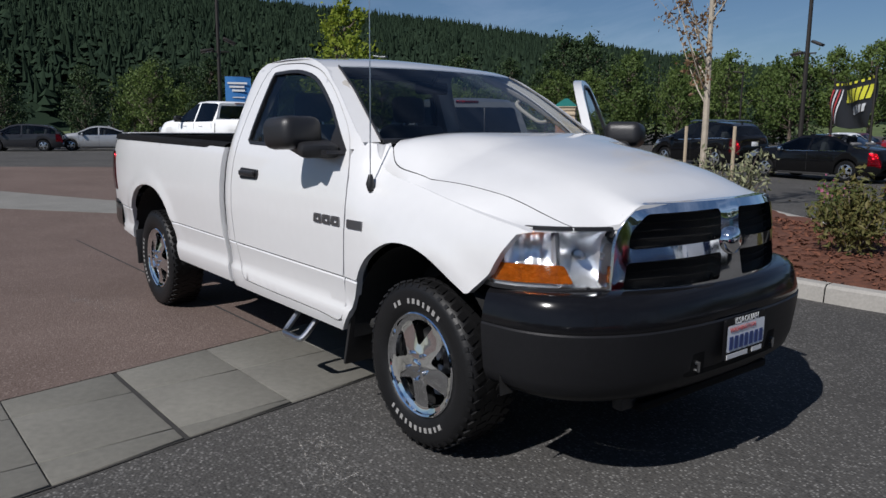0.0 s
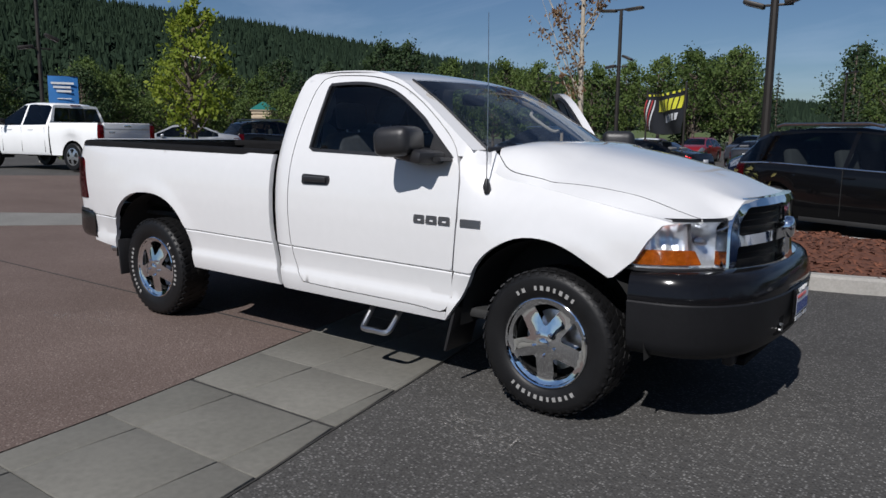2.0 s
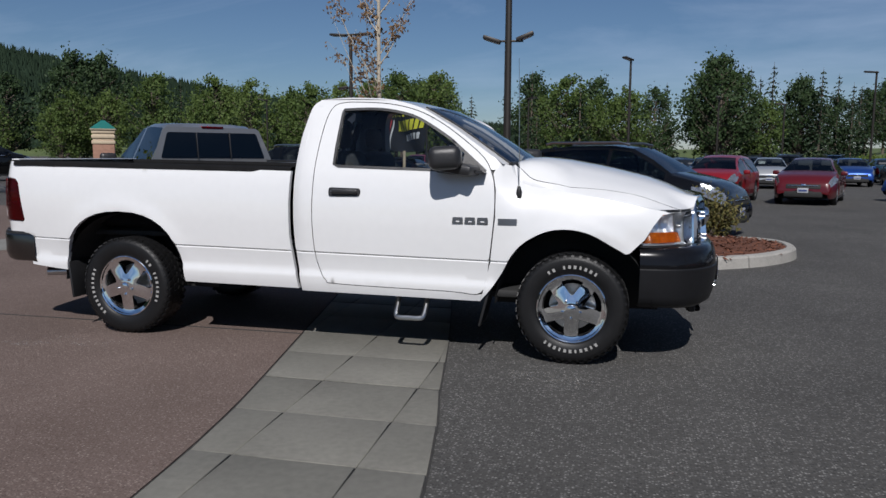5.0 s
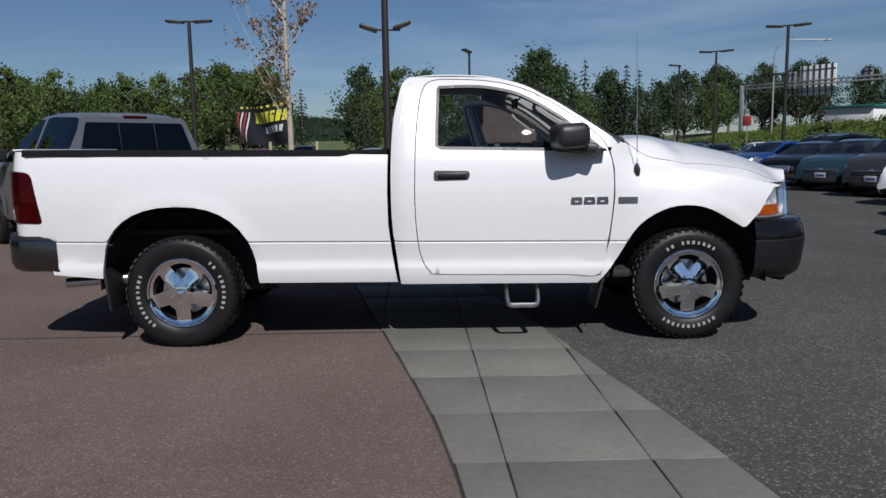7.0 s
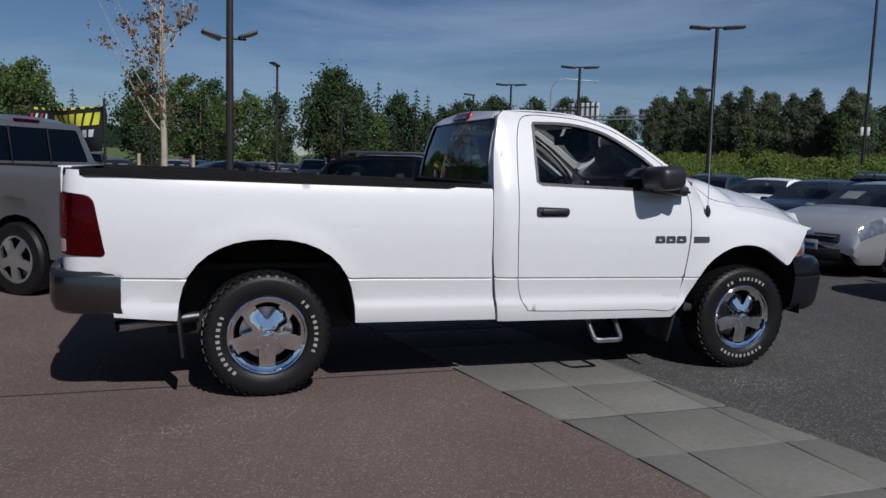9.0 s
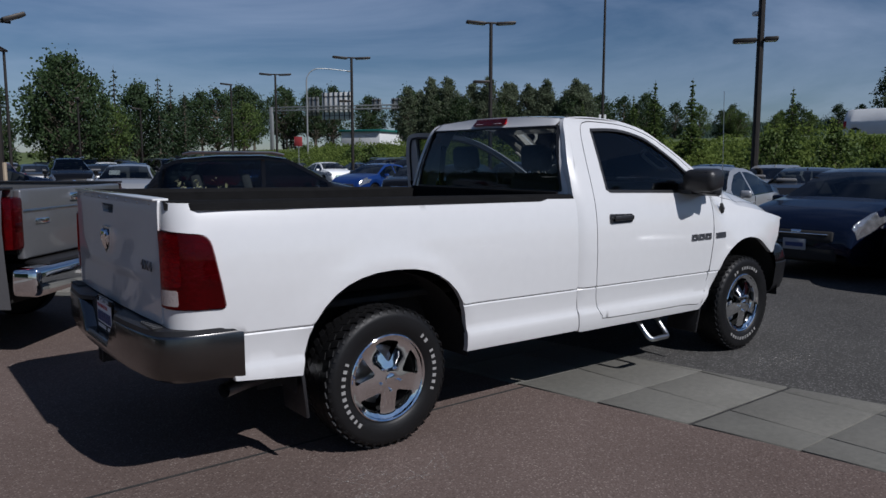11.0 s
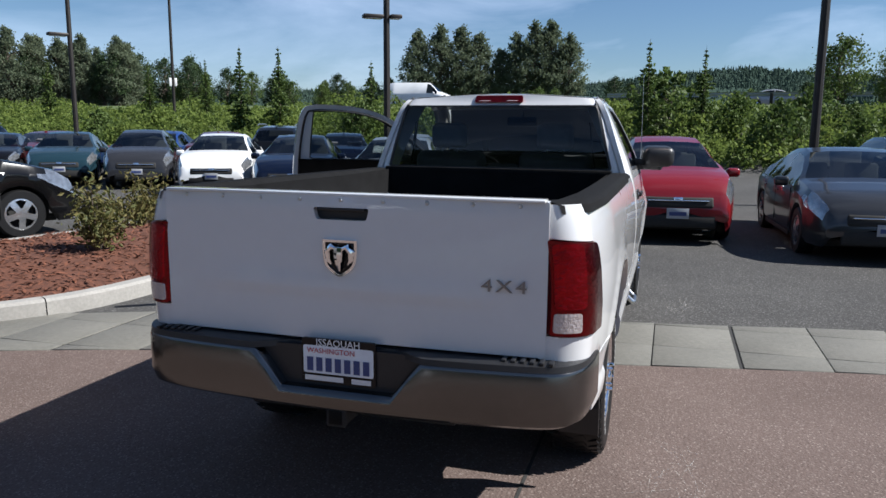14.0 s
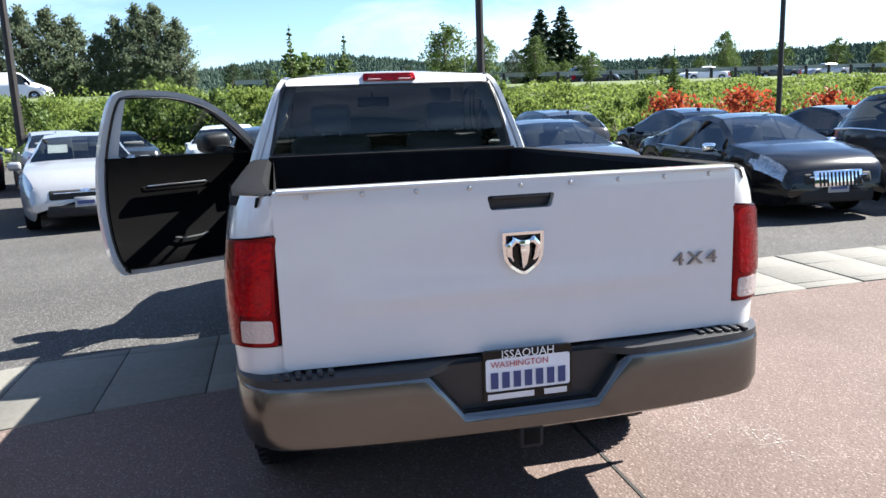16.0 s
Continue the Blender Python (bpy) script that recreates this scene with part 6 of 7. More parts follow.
LEAF = leafmat("leaf_green", (0.04, 0.072, 0.018), (0.125, 0.175, 0.045))
LEAFDARK = leafmat("leaf_dark", (0.016, 0.034, 0.014), (0.045, 0.075, 0.025), 0.2)
LEAFLIME = leafmat("leaf_lime", (0.14, 0.20, 0.02), (0.32, 0.36, 0.05), 0.45)
LEAFBANK = leafmat("leaf_bank", (0.075, 0.12, 0.028), (0.19, 0.24, 0.06), 0.5, 0.1)
LEAFBROWN = leafmat("leaf_bronze", (0.12, 0.06, 0.035), (0.32, 0.22, 0.12), 0.4)
LEAFRED = leafmat("leaf_red", (0.22, 0.02, 0.015), (0.40, 0.10, 0.04), 0.4)
NEEDLE = leafmat("needles", (0.010, 0.024, 0.012), (0.03, 0.052, 0.022), 0.1)
# some haze put into the far wood's colour: blue-grey, low in contrast
NEEDLEHAZE = leafmat("hazy_far_needles", (0.015, 0.025, 0.017), (0.024, 0.038, 0.023), 0.02, 0.0)
BARK = mat("bark", (0.10, 0.08, 0.062), 0.9, spread=0.35, scale=6, bump=0.6, bscale=30)
PALEBARK = mat("pale_bark", (0.33, 0.29, 0.23), 0.85, spread=0.2, scale=10, bump=0.4, bscale=40)


def leaves(pts, size, rnd, flatness=0.5, aspect=1.0):
    """Small leaf sprays at points, each a bent pair of triangles."""
    vs, fs = [], []
    for p in pts:
        s = size * rnd.uniform(0.6, 1.35)
        a = Vector((rnd.gauss(0, 1), rnd.gauss(0, 1), rnd.gauss(0, flatness))).normalized()
        b = a.orthogonal().normalized()
        b.rotate(Matrix.Rotation(rnd.uniform(0, 6.28), 3, a))
        c = a.cross(b) * s * 0.5 * aspect
        b = b * s * 0.5
        k = len(vs)
        p = Vector(p)
        vs += [p - b, p + c * 0.7 + a * s * 0.08, p + b, p - c * 0.7 + a * s * 0.1]
        fs += [(k, k + 1, k + 2), (k, k + 2, k + 3)]
    return vs, fs


def cloud(vs, fs, name, material, parent):
    me = bpy.data.meshes.new(name)
    me.from_pydata(vs, [], fs)
    me.materials.append(material)
    ob = new(name, me)
    ob.parent = parent
    return ob


def broadleaf(name, label, H, width, n, material, seed, size=0.34, base=0.22, bark=BARK, clumps=26):
    rnd = random.Random(seed)
    clumps = int(clumps * 1.9)
    root = thing(name, label, "tree")
    t = bmesh.new()
    lean = Vector((rnd.uniform(-0.3, 0.3), rnd.uniform(-0.3, 0.3), 0))
    stem = [(lean.x * k * k, lean.y * k * k, H * 0.85 * k - 0.1) for k in np.linspace(0, 1, 7)]
    tube(stem, [H * 0.016 * (1.25 - k) + 0.01 for k in np.linspace(0, 1, 7)], 7, t)
    cs = []
    for i in range(clumps):
        h = base + (1 - base) * (i + rnd.random()) / clumps
        prof = math.sin(math.pi * min(1, max(0.0, (h - base) / (1 - base) * 0.86 + 0.12))) ** 0.8
        a = rnd.uniform(0, 6.28)
        r = width / 2 * prof * math.sqrt(rnd.uniform(0.05, 1.0)) * rnd.uniform(0.75, 1.2)
        c = Vector((r * math.cos(a), r * math.sin(a), H * h * 0.96))
        c.z += rnd.uniform(-0.03, 0.06) * H
        cs.append((c, width * rnd.uniform(0.045, 0.115) * (0.55 + 0.6 * prof)))
        s0 = Vector((0, 0, max(H * base * 0.8, c.z - r * 0.9)))
        tube([s0, s0.lerp(c, 0.5) + Vector((0, 0, -0.1)), c], [H * 0.006, H * 0.004, 0.01], 5, t)
    part("trunk", t, bark, root)
    pts = []
    for _ in range(n):
        c, r = rnd.choice(cs)
        d = Vector((rnd.gauss(0, 1), rnd.gauss(0, 1), rnd.gauss(0, 0.95))) * r * 0.72
        pts.append(c + d)
    cloud(*leaves(pts, size, rnd), "crown", material, root)
    return root


def conifer(name, label, H, width, material, seed, tiers=18, bare=0.0, droop=0.35, size=0.3, density=1.0):
    rnd = random.Random(seed)
    root = thing(name, label, "tree")
    t = bmesh.new()
    tube([(0, 0, -0.1), (0, 0, H * 0.5), (0, 0, H)], [H * 0.018, H * 0.010, 0.01], 7, t)
    pts = []
    for i in range(tiers):
        h = 0.06 + 0.93 * i / tiers
        L = width / 2 * (1 - h) ** 0.85 * rnd.uniform(0.75, 1.1)
        if bare:
            L *= rnd.uniform(0.35, 1.0)
        m = max(4, int(9 * (1 - h * 0.6)))
        for k in range(m):
            a = 2 * math.pi * (k + rnd.random() * 0.7) / m
            l = L * rnd.uniform(0.7, 1.1)
            for q in np.linspace(0.12, 1, max(2, int(l / size * 2.6 * density))):
                pts.append((l * q * math.cos(a), l * q * math.sin(a), H * h - droop * l * q * q + rnd.uniform(-0.08, 0.08)))
            if i % 2 == 0:
                tube([(0, 0, H * h), (l * math.cos(a), l * math.sin(a), H * h - droop * l)], [0.02, 0.006], 4, t, cap=False)
    part("trunk", t, BARK, root)
    cloud(*leaves(pts, size, rnd, 1.2, 0.8), "crown", material, root)
    return root


trees = [broadleaf("deciduous_tree", "leafy green roadside tree in a row", 9.5, 5.6, 4200, LEAF, 1, 0.27, clumps=44), broadleaf("deciduous_tree", "leafy green roadside tree in a row", 8.2, 6.2, 4200, LEAF, 2, 0.27, clumps=44), broadleaf("deciduous_tree", "dense dark green tree", 10.5, 6.8, 4600, LEAFDARK, 3, 0.29, clumps=50),
         conifer("fir_tree", "dark fir tree with drooping boughs", 10.5, 5.2, NEEDLE, 4, 22, size=0.36), conifer("fir_tree", "blue-green spruce tree in the row", 8.0, 4.2, LEAFDARK, 5, 20, size=0.3)]
group_trees = "trees round the lot"
for t_ in trees:
    t_["group"] = group_trees


def plant(ob, x, y, s=1.0, z=None):
    c = copy_thing(ob, pose(x, y, level(x, y) if z is None else z, 0, 0, rng.uniform(0, 360)))
    c.scale = (s * rng.uniform(0.92, 1.08), s * rng.uniform(0.92, 1.08), s)
    return c


def stand(x0, y0, x1, y1, n, kinds, s0, s1, jitter=3.0, z=None):
    for k in range(n):
        t = (k + rng.uniform(0.1, 0.9)) / n
        plant(rng.choice(kinds), x0 + (x1 - x0) * t + rng.uniform(-jitter, jitter), y0 + (y1 - y0) * t + rng.uniform(-jitter, jitter), rng.uniform(s0, s1), z)


D1, D2, D3, F1, F2 = trees
for i, (t_, x, y) in enumerate(((D1, -40, 66), (D2, -32, 68), (D3, 22, 88), (F1, 31, 98), (F2, -18, 70))):
    t_.matrix_world = pose(x, y, -0.05)
stand(-95, 22, -60, 50, 13, [D1, D2, D3, F1], 0.65, 0.9, 4)
stand(-60, 48, -34, 66, 9, [D1, D2, D2], 0.7, 0.95)
stand(-34, 66, 6, 74, 16, [D1, D2, F2, D1, F1], 0.72, 1.0)
stand(6, 72, 34, 92, 15, [F2, D3, F1, D3, D2, F1], 0.75, 1.1)
stand(-100, 30, -58, 62, 12, [D3, F1, D3], 0.7, 1.0, 5)
stand(-58, 60, 10, 90, 22, [D1, D3, F1, F2], 0.85, 1.1, 4)
stand(-52, 4, -40, 22, 8, [D1, D3, D2], 0.45, 0.66)
stand(-46, 18, -38, 34, 6, [D2, D1], 0.55, 0.75)
# east: spires on the bank, dark poplars and firs beyond the road
spire = conifer("fir_sapling", "thin-topped young fir on the bank", 8.2, 4.4, LEAF, 8, 26, bare=1, droop=0.10, size=0.30, density=2.6)
spire.matrix_world = pose(29.85, 20.83, level(29.85, 20.83) - 0.1) @ Matrix.Diagonal((0.62, 0.62, 0.62, 1))
for x, y, s in ((29.8, 18.5, 0.61), (36.7, 27.6, 0.5), (30.7, 13.7, 0.50), (28.0, -0.14, 0.60), (27.7, -2.4, 0.56), (35.5, 31, 0.5), (34.5, 38, 0.55), (33.0, -21.0, 0.42)):
    plant(spire, x, y, s, level(x, y) - 0.1)
LEAFPOPLAR = leafmat("leaf_poplar", (0.085, 0.11, 0.07), (0.165, 0.195, 0.125), 0.45, 0.0)
poplar = broadleaf("poplar_tree", "tall grey-green poplar beyond the highway", 14.2, 5.8, 8000, LEAFPOPLAR, 11, 0.36, 0.04, clumps=120)
poplar.matrix_world = pose(75.0, 26.2, 3.1) @ Matrix.Diagonal((0.68, 0.68, 0.64, 1))
for x, y, s in ((75.8, 23.9, 0.68), (76.4, 21.6, 0.67), (77.0, 19.7, 0.62), (77.6, 17.5, 0.5), (77.6, 15.6, 0.62), (78.0, 13.6, 0.70), (78.6, 12.0, 0.71), (78.8, 9.9, 0.61)):
    plant(poplar, x, y, s)
stand(47, 69, 62, 52, 26, [poplar, D3, poplar], 0.46, 0.58, 1.2)
stand(66, 95, 84, 60, 24, [D3, D3, poplar, F1], 0.55, 0.75, 3)
stand(36, 112, 66, 98, 16, [D3, F1, D3], 0.75, 1.0, 4)
stand(62, 50, 76, 30, 16, [D3, D1, D2], 0.34, 0.44, 2)
stand(66, 14, 66, -8, 9, [D1, D2, D3], 0.2, 0.3, 2)
stand(64, -10, 60, -60, 16, [D1, D2, D3], 0.22, 0.34, 4)
plant(D2, 40.5, -9.8, 0.50), plant(D1, 41.5, -12.6, 0.36), plant(D1, 43, -16.5, 0.34), plant(D2, 42, -20, 0.28)
fullfir = conifer("fir_tree", "full dark fir tree beyond the highway", 10.5, 6.4, NEEDLE, 14, 34, droop=0.3, size=0.55, density=2.4)
fullfir["group"] = group_trees
fullfir.matrix_world = pose(80, -30.4, level(80, -30.4)) @ Matrix.Diagonal((0.92, 0.92, 0.92, 1))
fullfir.scale = (1.5, 1.5, 0.92)
plant(fullfir, 80.6, -33.4, 0.96).scale = (1.5, 1.5, 0.96)
for x, y, s in ((66, -45.5, 0.55), (63, -50, 0.42), (60.5, -54.5, 0.42), (58.2, -57.5, 0.36), (72, -50, 0.5)):
    plant(D1, x, y, s)
# the bank's shrubs
shrubs = [broadleaf("bank_shrub", "bright green wild shrub on the bank", 2.6, 3.8, 1300, LEAFBANK, 21, 0.24, 0.02, clumps=22), broadleaf("bank_shrub", "green wild shrub on the bank", 3.4, 4.2, 1500, LEAF, 22, 0.26, 0.02, clumps=24), broadleaf("bank_shrub", "low yellow-green shrub on the bank", 1.7, 3.0, 900, LEAFBANK, 23, 0.2, 0.02, clumps=18)]
for i, s_ in enumerate(shrubs):
    s_["category"], s_["group"] = "shrub", "shrubs on the bank"
    s_.matrix_world = pose(27 + i * 3, 5 - 6 * i, level(27 + i * 3, 5 - 6 * i) - 0.15)
for k in range(190):
    x, y = 25.5 + 12.5 * rng.random() ** 1.2, rng.uniform(-55, 70)
    plant(rng.choice(shrubs), x, y, rng.uniform(0.35, 0.75) * (1 if x < 33 else 0.5), level(x, y) - 0.2)
scrub = random.Random(31)
pts = []
for _ in range(150000):
    x, y = 24.5 + 17.5 * scrub.random(), scrub.uniform(-62, 85)
    h = (0.12 + 0.85 * max(0.12, min(1, (44 - x) / 14))) * 0.2 + (1.1 if x < 34 else 1.05 if y > -6 else 0.55) * max(0.0, 0.5 + 0.9 * noise.noise(Vector((x * 0.35, y * 0.35, 3.3))) + 0.5 * noise.noise(Vector((x * 1.1, y * 1.1, 7.0))))
    pts.append((x, y, level(x, y) + h * scrub.random() ** 0.5))
sc_ = cloud(*leaves(pts, 0.20, scrub, 0.8), "bank_scrub", LEAFBANK, None)
tagged(sc_, "dense bright green scrub covering the highway bank", "scrub", kind="stuff")
redsh = broadleaf("red_shrub", "shrub with red new leaves", 1.9, 3.4, 1100, LEAFRED, 24, 0.2, 0.02, clumps=18)
redsh["category"] = "shrub"
redsh.matrix_world = pose(22.5, -15, -0.1)
for x, y, s in ((23, -18.5, 1.0), (22, -22, 0.9)):
    plant(redsh, x, y, s)
for x, y, s in ((23.0, -10.5, 0.9), (23.5, -13, 1.0), (21.5, -26, 1.1)):
    plant(shrubs[2], x, y, s)


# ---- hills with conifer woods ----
# distance haze is mixed into the ridge colours: paler, bluer, little contrast
HAZYRIDGE = leafmat("hazy_ridge_wood", (0.040, 0.062, 0.050), (0.052, 0.078, 0.060), 0.05, 0.0)


def hill(name, label, az, crest, d0, d1, n, th, seed, wood=NEEDLEHAZE):
    rnd = random.Random(seed)
    A = np.linspace(az[0], az[-1], 60)
    rowsh = []
    height = lambda a, d: math.tan(radians(ramp(a, az, crest))) * d1 * max(0, min(1, (d - d0) / (d1 - d0))) ** 0.8
    for a in A:
        rowsh.append([(d * math.cos(radians(a)), d * math.sin(radians(a)), height(a, d) + (5 * noise.noise(Vector((a * 0.2, d * 0.01, seed))) if d > d0 else -2)) for d in np.linspace(d0, d1 * 1.15, 8)])
    b = grid(rowsh)
    bmesh.ops.recalc_face_normals(b, faces=b.faces)
    if sum(f.normal.z for f in b.faces) < 0:
        bmesh.ops.reverse_faces(b, faces=b.faces[:])
    hl_ = tagged(finish(b, name, wood), label, "hill", kind="structure")
    vs, fs = [], []
    for _ in range(n):
        a = rnd.uniform(az[0], az[-1])
        d = d0 + (d1 - d0) * rnd.random() ** 0.6 + (rnd.uniform(0, 0.05) * d1 if rnd.random() < 0.3 else 0)
        c = Vector((d * math.cos(radians(a)), d * math.sin(radians(a)), height(a, d) - 1))
        H = th * rnd.uniform(0.6, 1.25)
        fir = rnd.random() < 0.6
        w = H * (rnd.uniform(0.13, 0.22) if fir else rnd.uniform(0.26, 0.40))
        H = H if fir else H * 0.72
        lean = Vector((rnd.uniform(-0.06, 0.06) * H, rnd.uniform(-0.06, 0.06) * H, 0))
        for q in range(2):
            r = w * ((1, 0.62)[q] if fir else (1, 0.8)[q])
            zm, z1 = H * ((0.10, 0.42) if fir else (0.30, 0.62))[q], H * ((0.66, 1.0) if fir else (0.72, 0.95))[q]
            k, o, ns = len(vs), rnd.uniform(0, 6), 5
            vs += [c + Vector((r * rnd.uniform(0.7, 1.25) * math.cos(o + j * 1.257), r * rnd.uniform(0.7, 1.25) * math.sin(o + j * 1.257), zm + rnd.uniform(-0.08, 0.08) * H)) for j in range(ns)] + [c + lean * (q + 1) + Vector((0, 0, z1))]
            fs += [(k + j, k + (j + 1) % ns, k + ns) for j in range(ns)]
    w_ = cloud(vs, fs, "hill_wood", wood, None)
    tagged(w_, "dark conifer wood covering the hillside", "wood", kind="stuff")


hill("hill_west", "steep wooded hill behind the lot", [88, 95, 105, 116, 123, 130, 139, 150, 161, 172, 185, 205], [1.0, 1.5, 2.4, 3.7, 4.8, 5.9, 7.4, 8.4, 9.2, 9.8, 10.0, 9.5], 210, 470, 42000, 7.5, 5)
hill("hill_east", "low wooded ridge far beyond the highway", [-60, -45, -37, -26, -18, -11, -5, 1, 6, 12, 22, 40, 60], [3.1, 3.2, 3.2, 3.0, 3.2, 3.6, 4.3, 3.8, 3.2, 3.0, 2.7, 2.3, 1.9], 500, 900, 24000, 6.5, 6, HAZYRIDGE)

# ---- lamps, banners, signs ----
POLE = mat("bronze_pole", (0.028, 0.024, 0.021), 0.5, 0.4, spread=0.15, scale=5)
GREYPOLE = mat("galvanised_pole", (0.30, 0.31, 0.31), 0.5, 0.5, spread=0.1, scale=5)
SIGNWHITE = mat("sign_back", (0.62, 0.63, 0.63), 0.5, spread=0.08, scale=2)
BLUE = mat("banner_blue", (0.03, 0.16, 0.42), 0.6, spread=0.08, scale=3)
YELLOW = mat("banner_yellow", (0.62, 0.60, 0.04), 0.6)
BANNERBLACK = mat("banner_black", (0.015, 0.015, 0.016), 0.6, spread=0.2, scale=3)
BANNERRED = mat("banner_red", (0.40, 0.05, 0.05), 0.6)
BRICK = mat("pillar_brick", (0.24, 0.13, 0.09), 0.85, spread=0.2, scale=6)
STUCCO = mat("pillar_stucco", (0.42, 0.34, 0.24), 0.9, spread=0.08, scale=5)
TEALROOF = mat("teal_metal_roof", (0.02, 0.15, 0.13), 0.4, 0.3, spread=0.1, scale=4)
WOODSTAKE = mat("stake_wood", (0.34, 0.28, 0.20), 0.85, spread=0.15, scale=8)


def street_lamp(x, y, H, deg, style="single", r=0.09, z=0.0):
    root = thing("street_lamp", "tall dark bronze lot lamp with flat box heads" if style != "goose" else "tall grey curved highway lamp", "lamp", pose(x, y, z - 0.02, 0, 0, deg), "lot lamps")
    m = POLE if style != "goose" else GREYPOLE
    part("base", lathe([(0.0001, 0.0), (0.24, 0.0), (0.24, 0.55), (0.22, 0.6), (0.0001, 0.6)], 16), KERB, root).data.transform(pose(0, 0, 0, -90, 0, 0))
    part("pole", tube([(0, 0, 0), (0, 0, H * 0.5), (0, 0, H)], [r, r * 0.9, r * 0.75], 10), m, root)

    def head(px, pz, yaw=0, tilt=0, w=0.62):
        h = part("lamp_head", box(w, 0.34, 0.11, (px, 0, pz), 0.03, (0, tilt, yaw)), m, root)
        part("lamp_glass", box(w * 0.8, 0.27, 0.02, (px, 0, pz - 0.058), 0.005, (0, tilt, yaw)), PALELENS, h)
    if style in ("tee", "teemid", "teeflood"):
        part("arm", box(0.9, 0.08, 0.08, (0, 0, H), 0.01), m, root)
        head(-0.66, H, tilt=4, w=0.85), head(0.66, H, tilt=-4, w=0.85)
        if style == "teemid":
            part("low_arm", box(0.5, 0.06, 0.06, (-0.2, 0, 5.0), 0.01), m, root)
            head(-0.42, 5.0, w=0.7)
        if style == "teeflood":
            zf = 4.85 if H > 7 else 4.0
            part("low_arm", box(0.8, 0.06, 0.06, (0, 0, zf), 0.01), m, root)
            head(-0.42, zf + 0.02, tilt=-10, w=0.5), head(0.42, zf + 0.4, tilt=24, w=0.5)
    elif style == "flood":
        part("arm", box(0.9, 0.06, 0.06, (0, 0, 4.93), 0.01), m, root)
        head(-0.5, 4.98, tilt=18, w=0.55), head(0.5, 5.06, tilt=-22, w=0.55)
    elif style == "goose":
        part("arm", tube(curve([(0, 0, H - 0.3), (0.1, 0, H + 0.4), (0.6, 0, H + 1.0), (1.6, 0, H + 1.25), (H * 0.5, 0, H + 1.1)], 5), 0.05, 8), m, root)
        head(H * 0.5 + 0.3, H + 1.07)
    elif style == "mid":
        part("arm", box(0.9, 0.07, 0.07, (-0.1, 0, 4.97), 0.01), m, root)
        head(-0.42, 4.97, w=0.62), head(0.28, 4.99, w=0.36)
        part("camera", box(0.2, 0.14, 0.14, (-0.15, 0.1, 5.72), 0.05), SIGNWHITE, root)
    elif style == "plain":
        for k in (-1, 1):
            part("box_lamp", box(0.16, 0.1, 0.5, (k * 0.16, 0, 2.7), 0.02), SIGNWHITE, root)
    else:
        part("arm", box(0.5, 0.07, 0.07, (-0.2, 0, H), 0.01), m, root)
        head(-0.35, H, tilt=6, w=0.95)
    return root


street_lamp(-1.37, 16.81, 7.6, 5, "flood", 0.12)
street_lamp(-11.4, 30.2, 7.5, 0, "teeflood", 0.11)
street_lamp(2.45, 43.0, 7.55, 60, "single")
street_lamp(16.27, 7.25, 9.0, -55, "mid", 0.11)
street_lamp(17.9, 20.6, 7.5, -30, "teemid", 0.10)
street_lamp(18.6, 33.5, 7.45, -25, "teemid", 0.10)
street_lamp(18.94, 44.3, 7.5, -25, "tee", 0.09)
street_lamp(19.7, 54.1, 7.65, -25, "single", 0.09)
street_lamp(32.9, 66.5, 8.5, -20, "goose", 0.10, level(32.9, 66.5))
street_lamp(35.0, 28.8, 10.5, -40, "plain", 0.10, level(35.0, 28.8))
street_lamp(12.5, -4.2, 9.0, 0, "none", 0.10)
street_lamp(18.9, -17.2, 9.0, 0, "none", 0.10)
street_lamp(-23.95, 8.9, 6.5, 70, "teeflood", 0.08, west(-23.95))
street_lamp(-45, 28, 5.6, 20, "goose", 0.06)
for x, y, h in ((10, 62, 6.5), (-6, 60, 6.5), (16, 66, 6.2), (-30, 58, 6.5)):
    street_lamp(x, y, h, rng.uniform(0, 180), "single")

# blue banner on its pole
bn = thing("banner_sign", "blue banner with pale lines of writing hung on a lamp pole", "banner", pose(-23.82, 9.0, west(-23.8), 0, 0, 65.6))
for z in (2.0, 3.06):
    part("bracket", tube([(-0.06, 0, z), (1.05, 0, z)], 0.014, 6), POLE, bn)
part("cloth", sheet([(0.06, 2.0), (1.03, 2.0), (1.03, 3.05), (0.06, 3.05)], [], lambda u, v: Vector((u, -0.03 * math.sin(u * 4), v)), 0.15, (0, 0.01, 0), (0, -1, 0)), BLUE, bn)
part("hem", box(0.97, 0.02, 0.11, (0.545, -0.03, 1.94), 0.004), SIGNWHITE, bn)
for x, z, w in ((0.52, 2.80, 0.74), (0.50, 2.66, 0.56), (0.56, 2.52, 0.48), (0.56, 2.26, 0.46)):
    part("writing_bar", box(w, 0.008, 0.075 if z > 2.4 else 0.035, (x, -0.05, z), 0.0), SIGNWHITE, bn)
# striped black and yellow banner strung by the lot
vb = thing("lot_banner", "black vinyl banner with yellow and white writing and red stripes", "banner")
pa, pb = Vector((-8.1, 25.6, 0)), Vector((-5.2, 21.7, 0))
dirv = (pb - pa).normalized()


def on_banner(u, v, off=0.0):
    p = pa.lerp(pb, u)
    nrm = Vector((-dirv.y, dirv.x, 0)) * -1
    sag = 0.12 * (0.5 - abs(u - 0.5)) * 2
    return Vector((p.x, p.y, v - sag)) + nrm * (0.10 * math.sin(u * 9 + v * 3) + off)


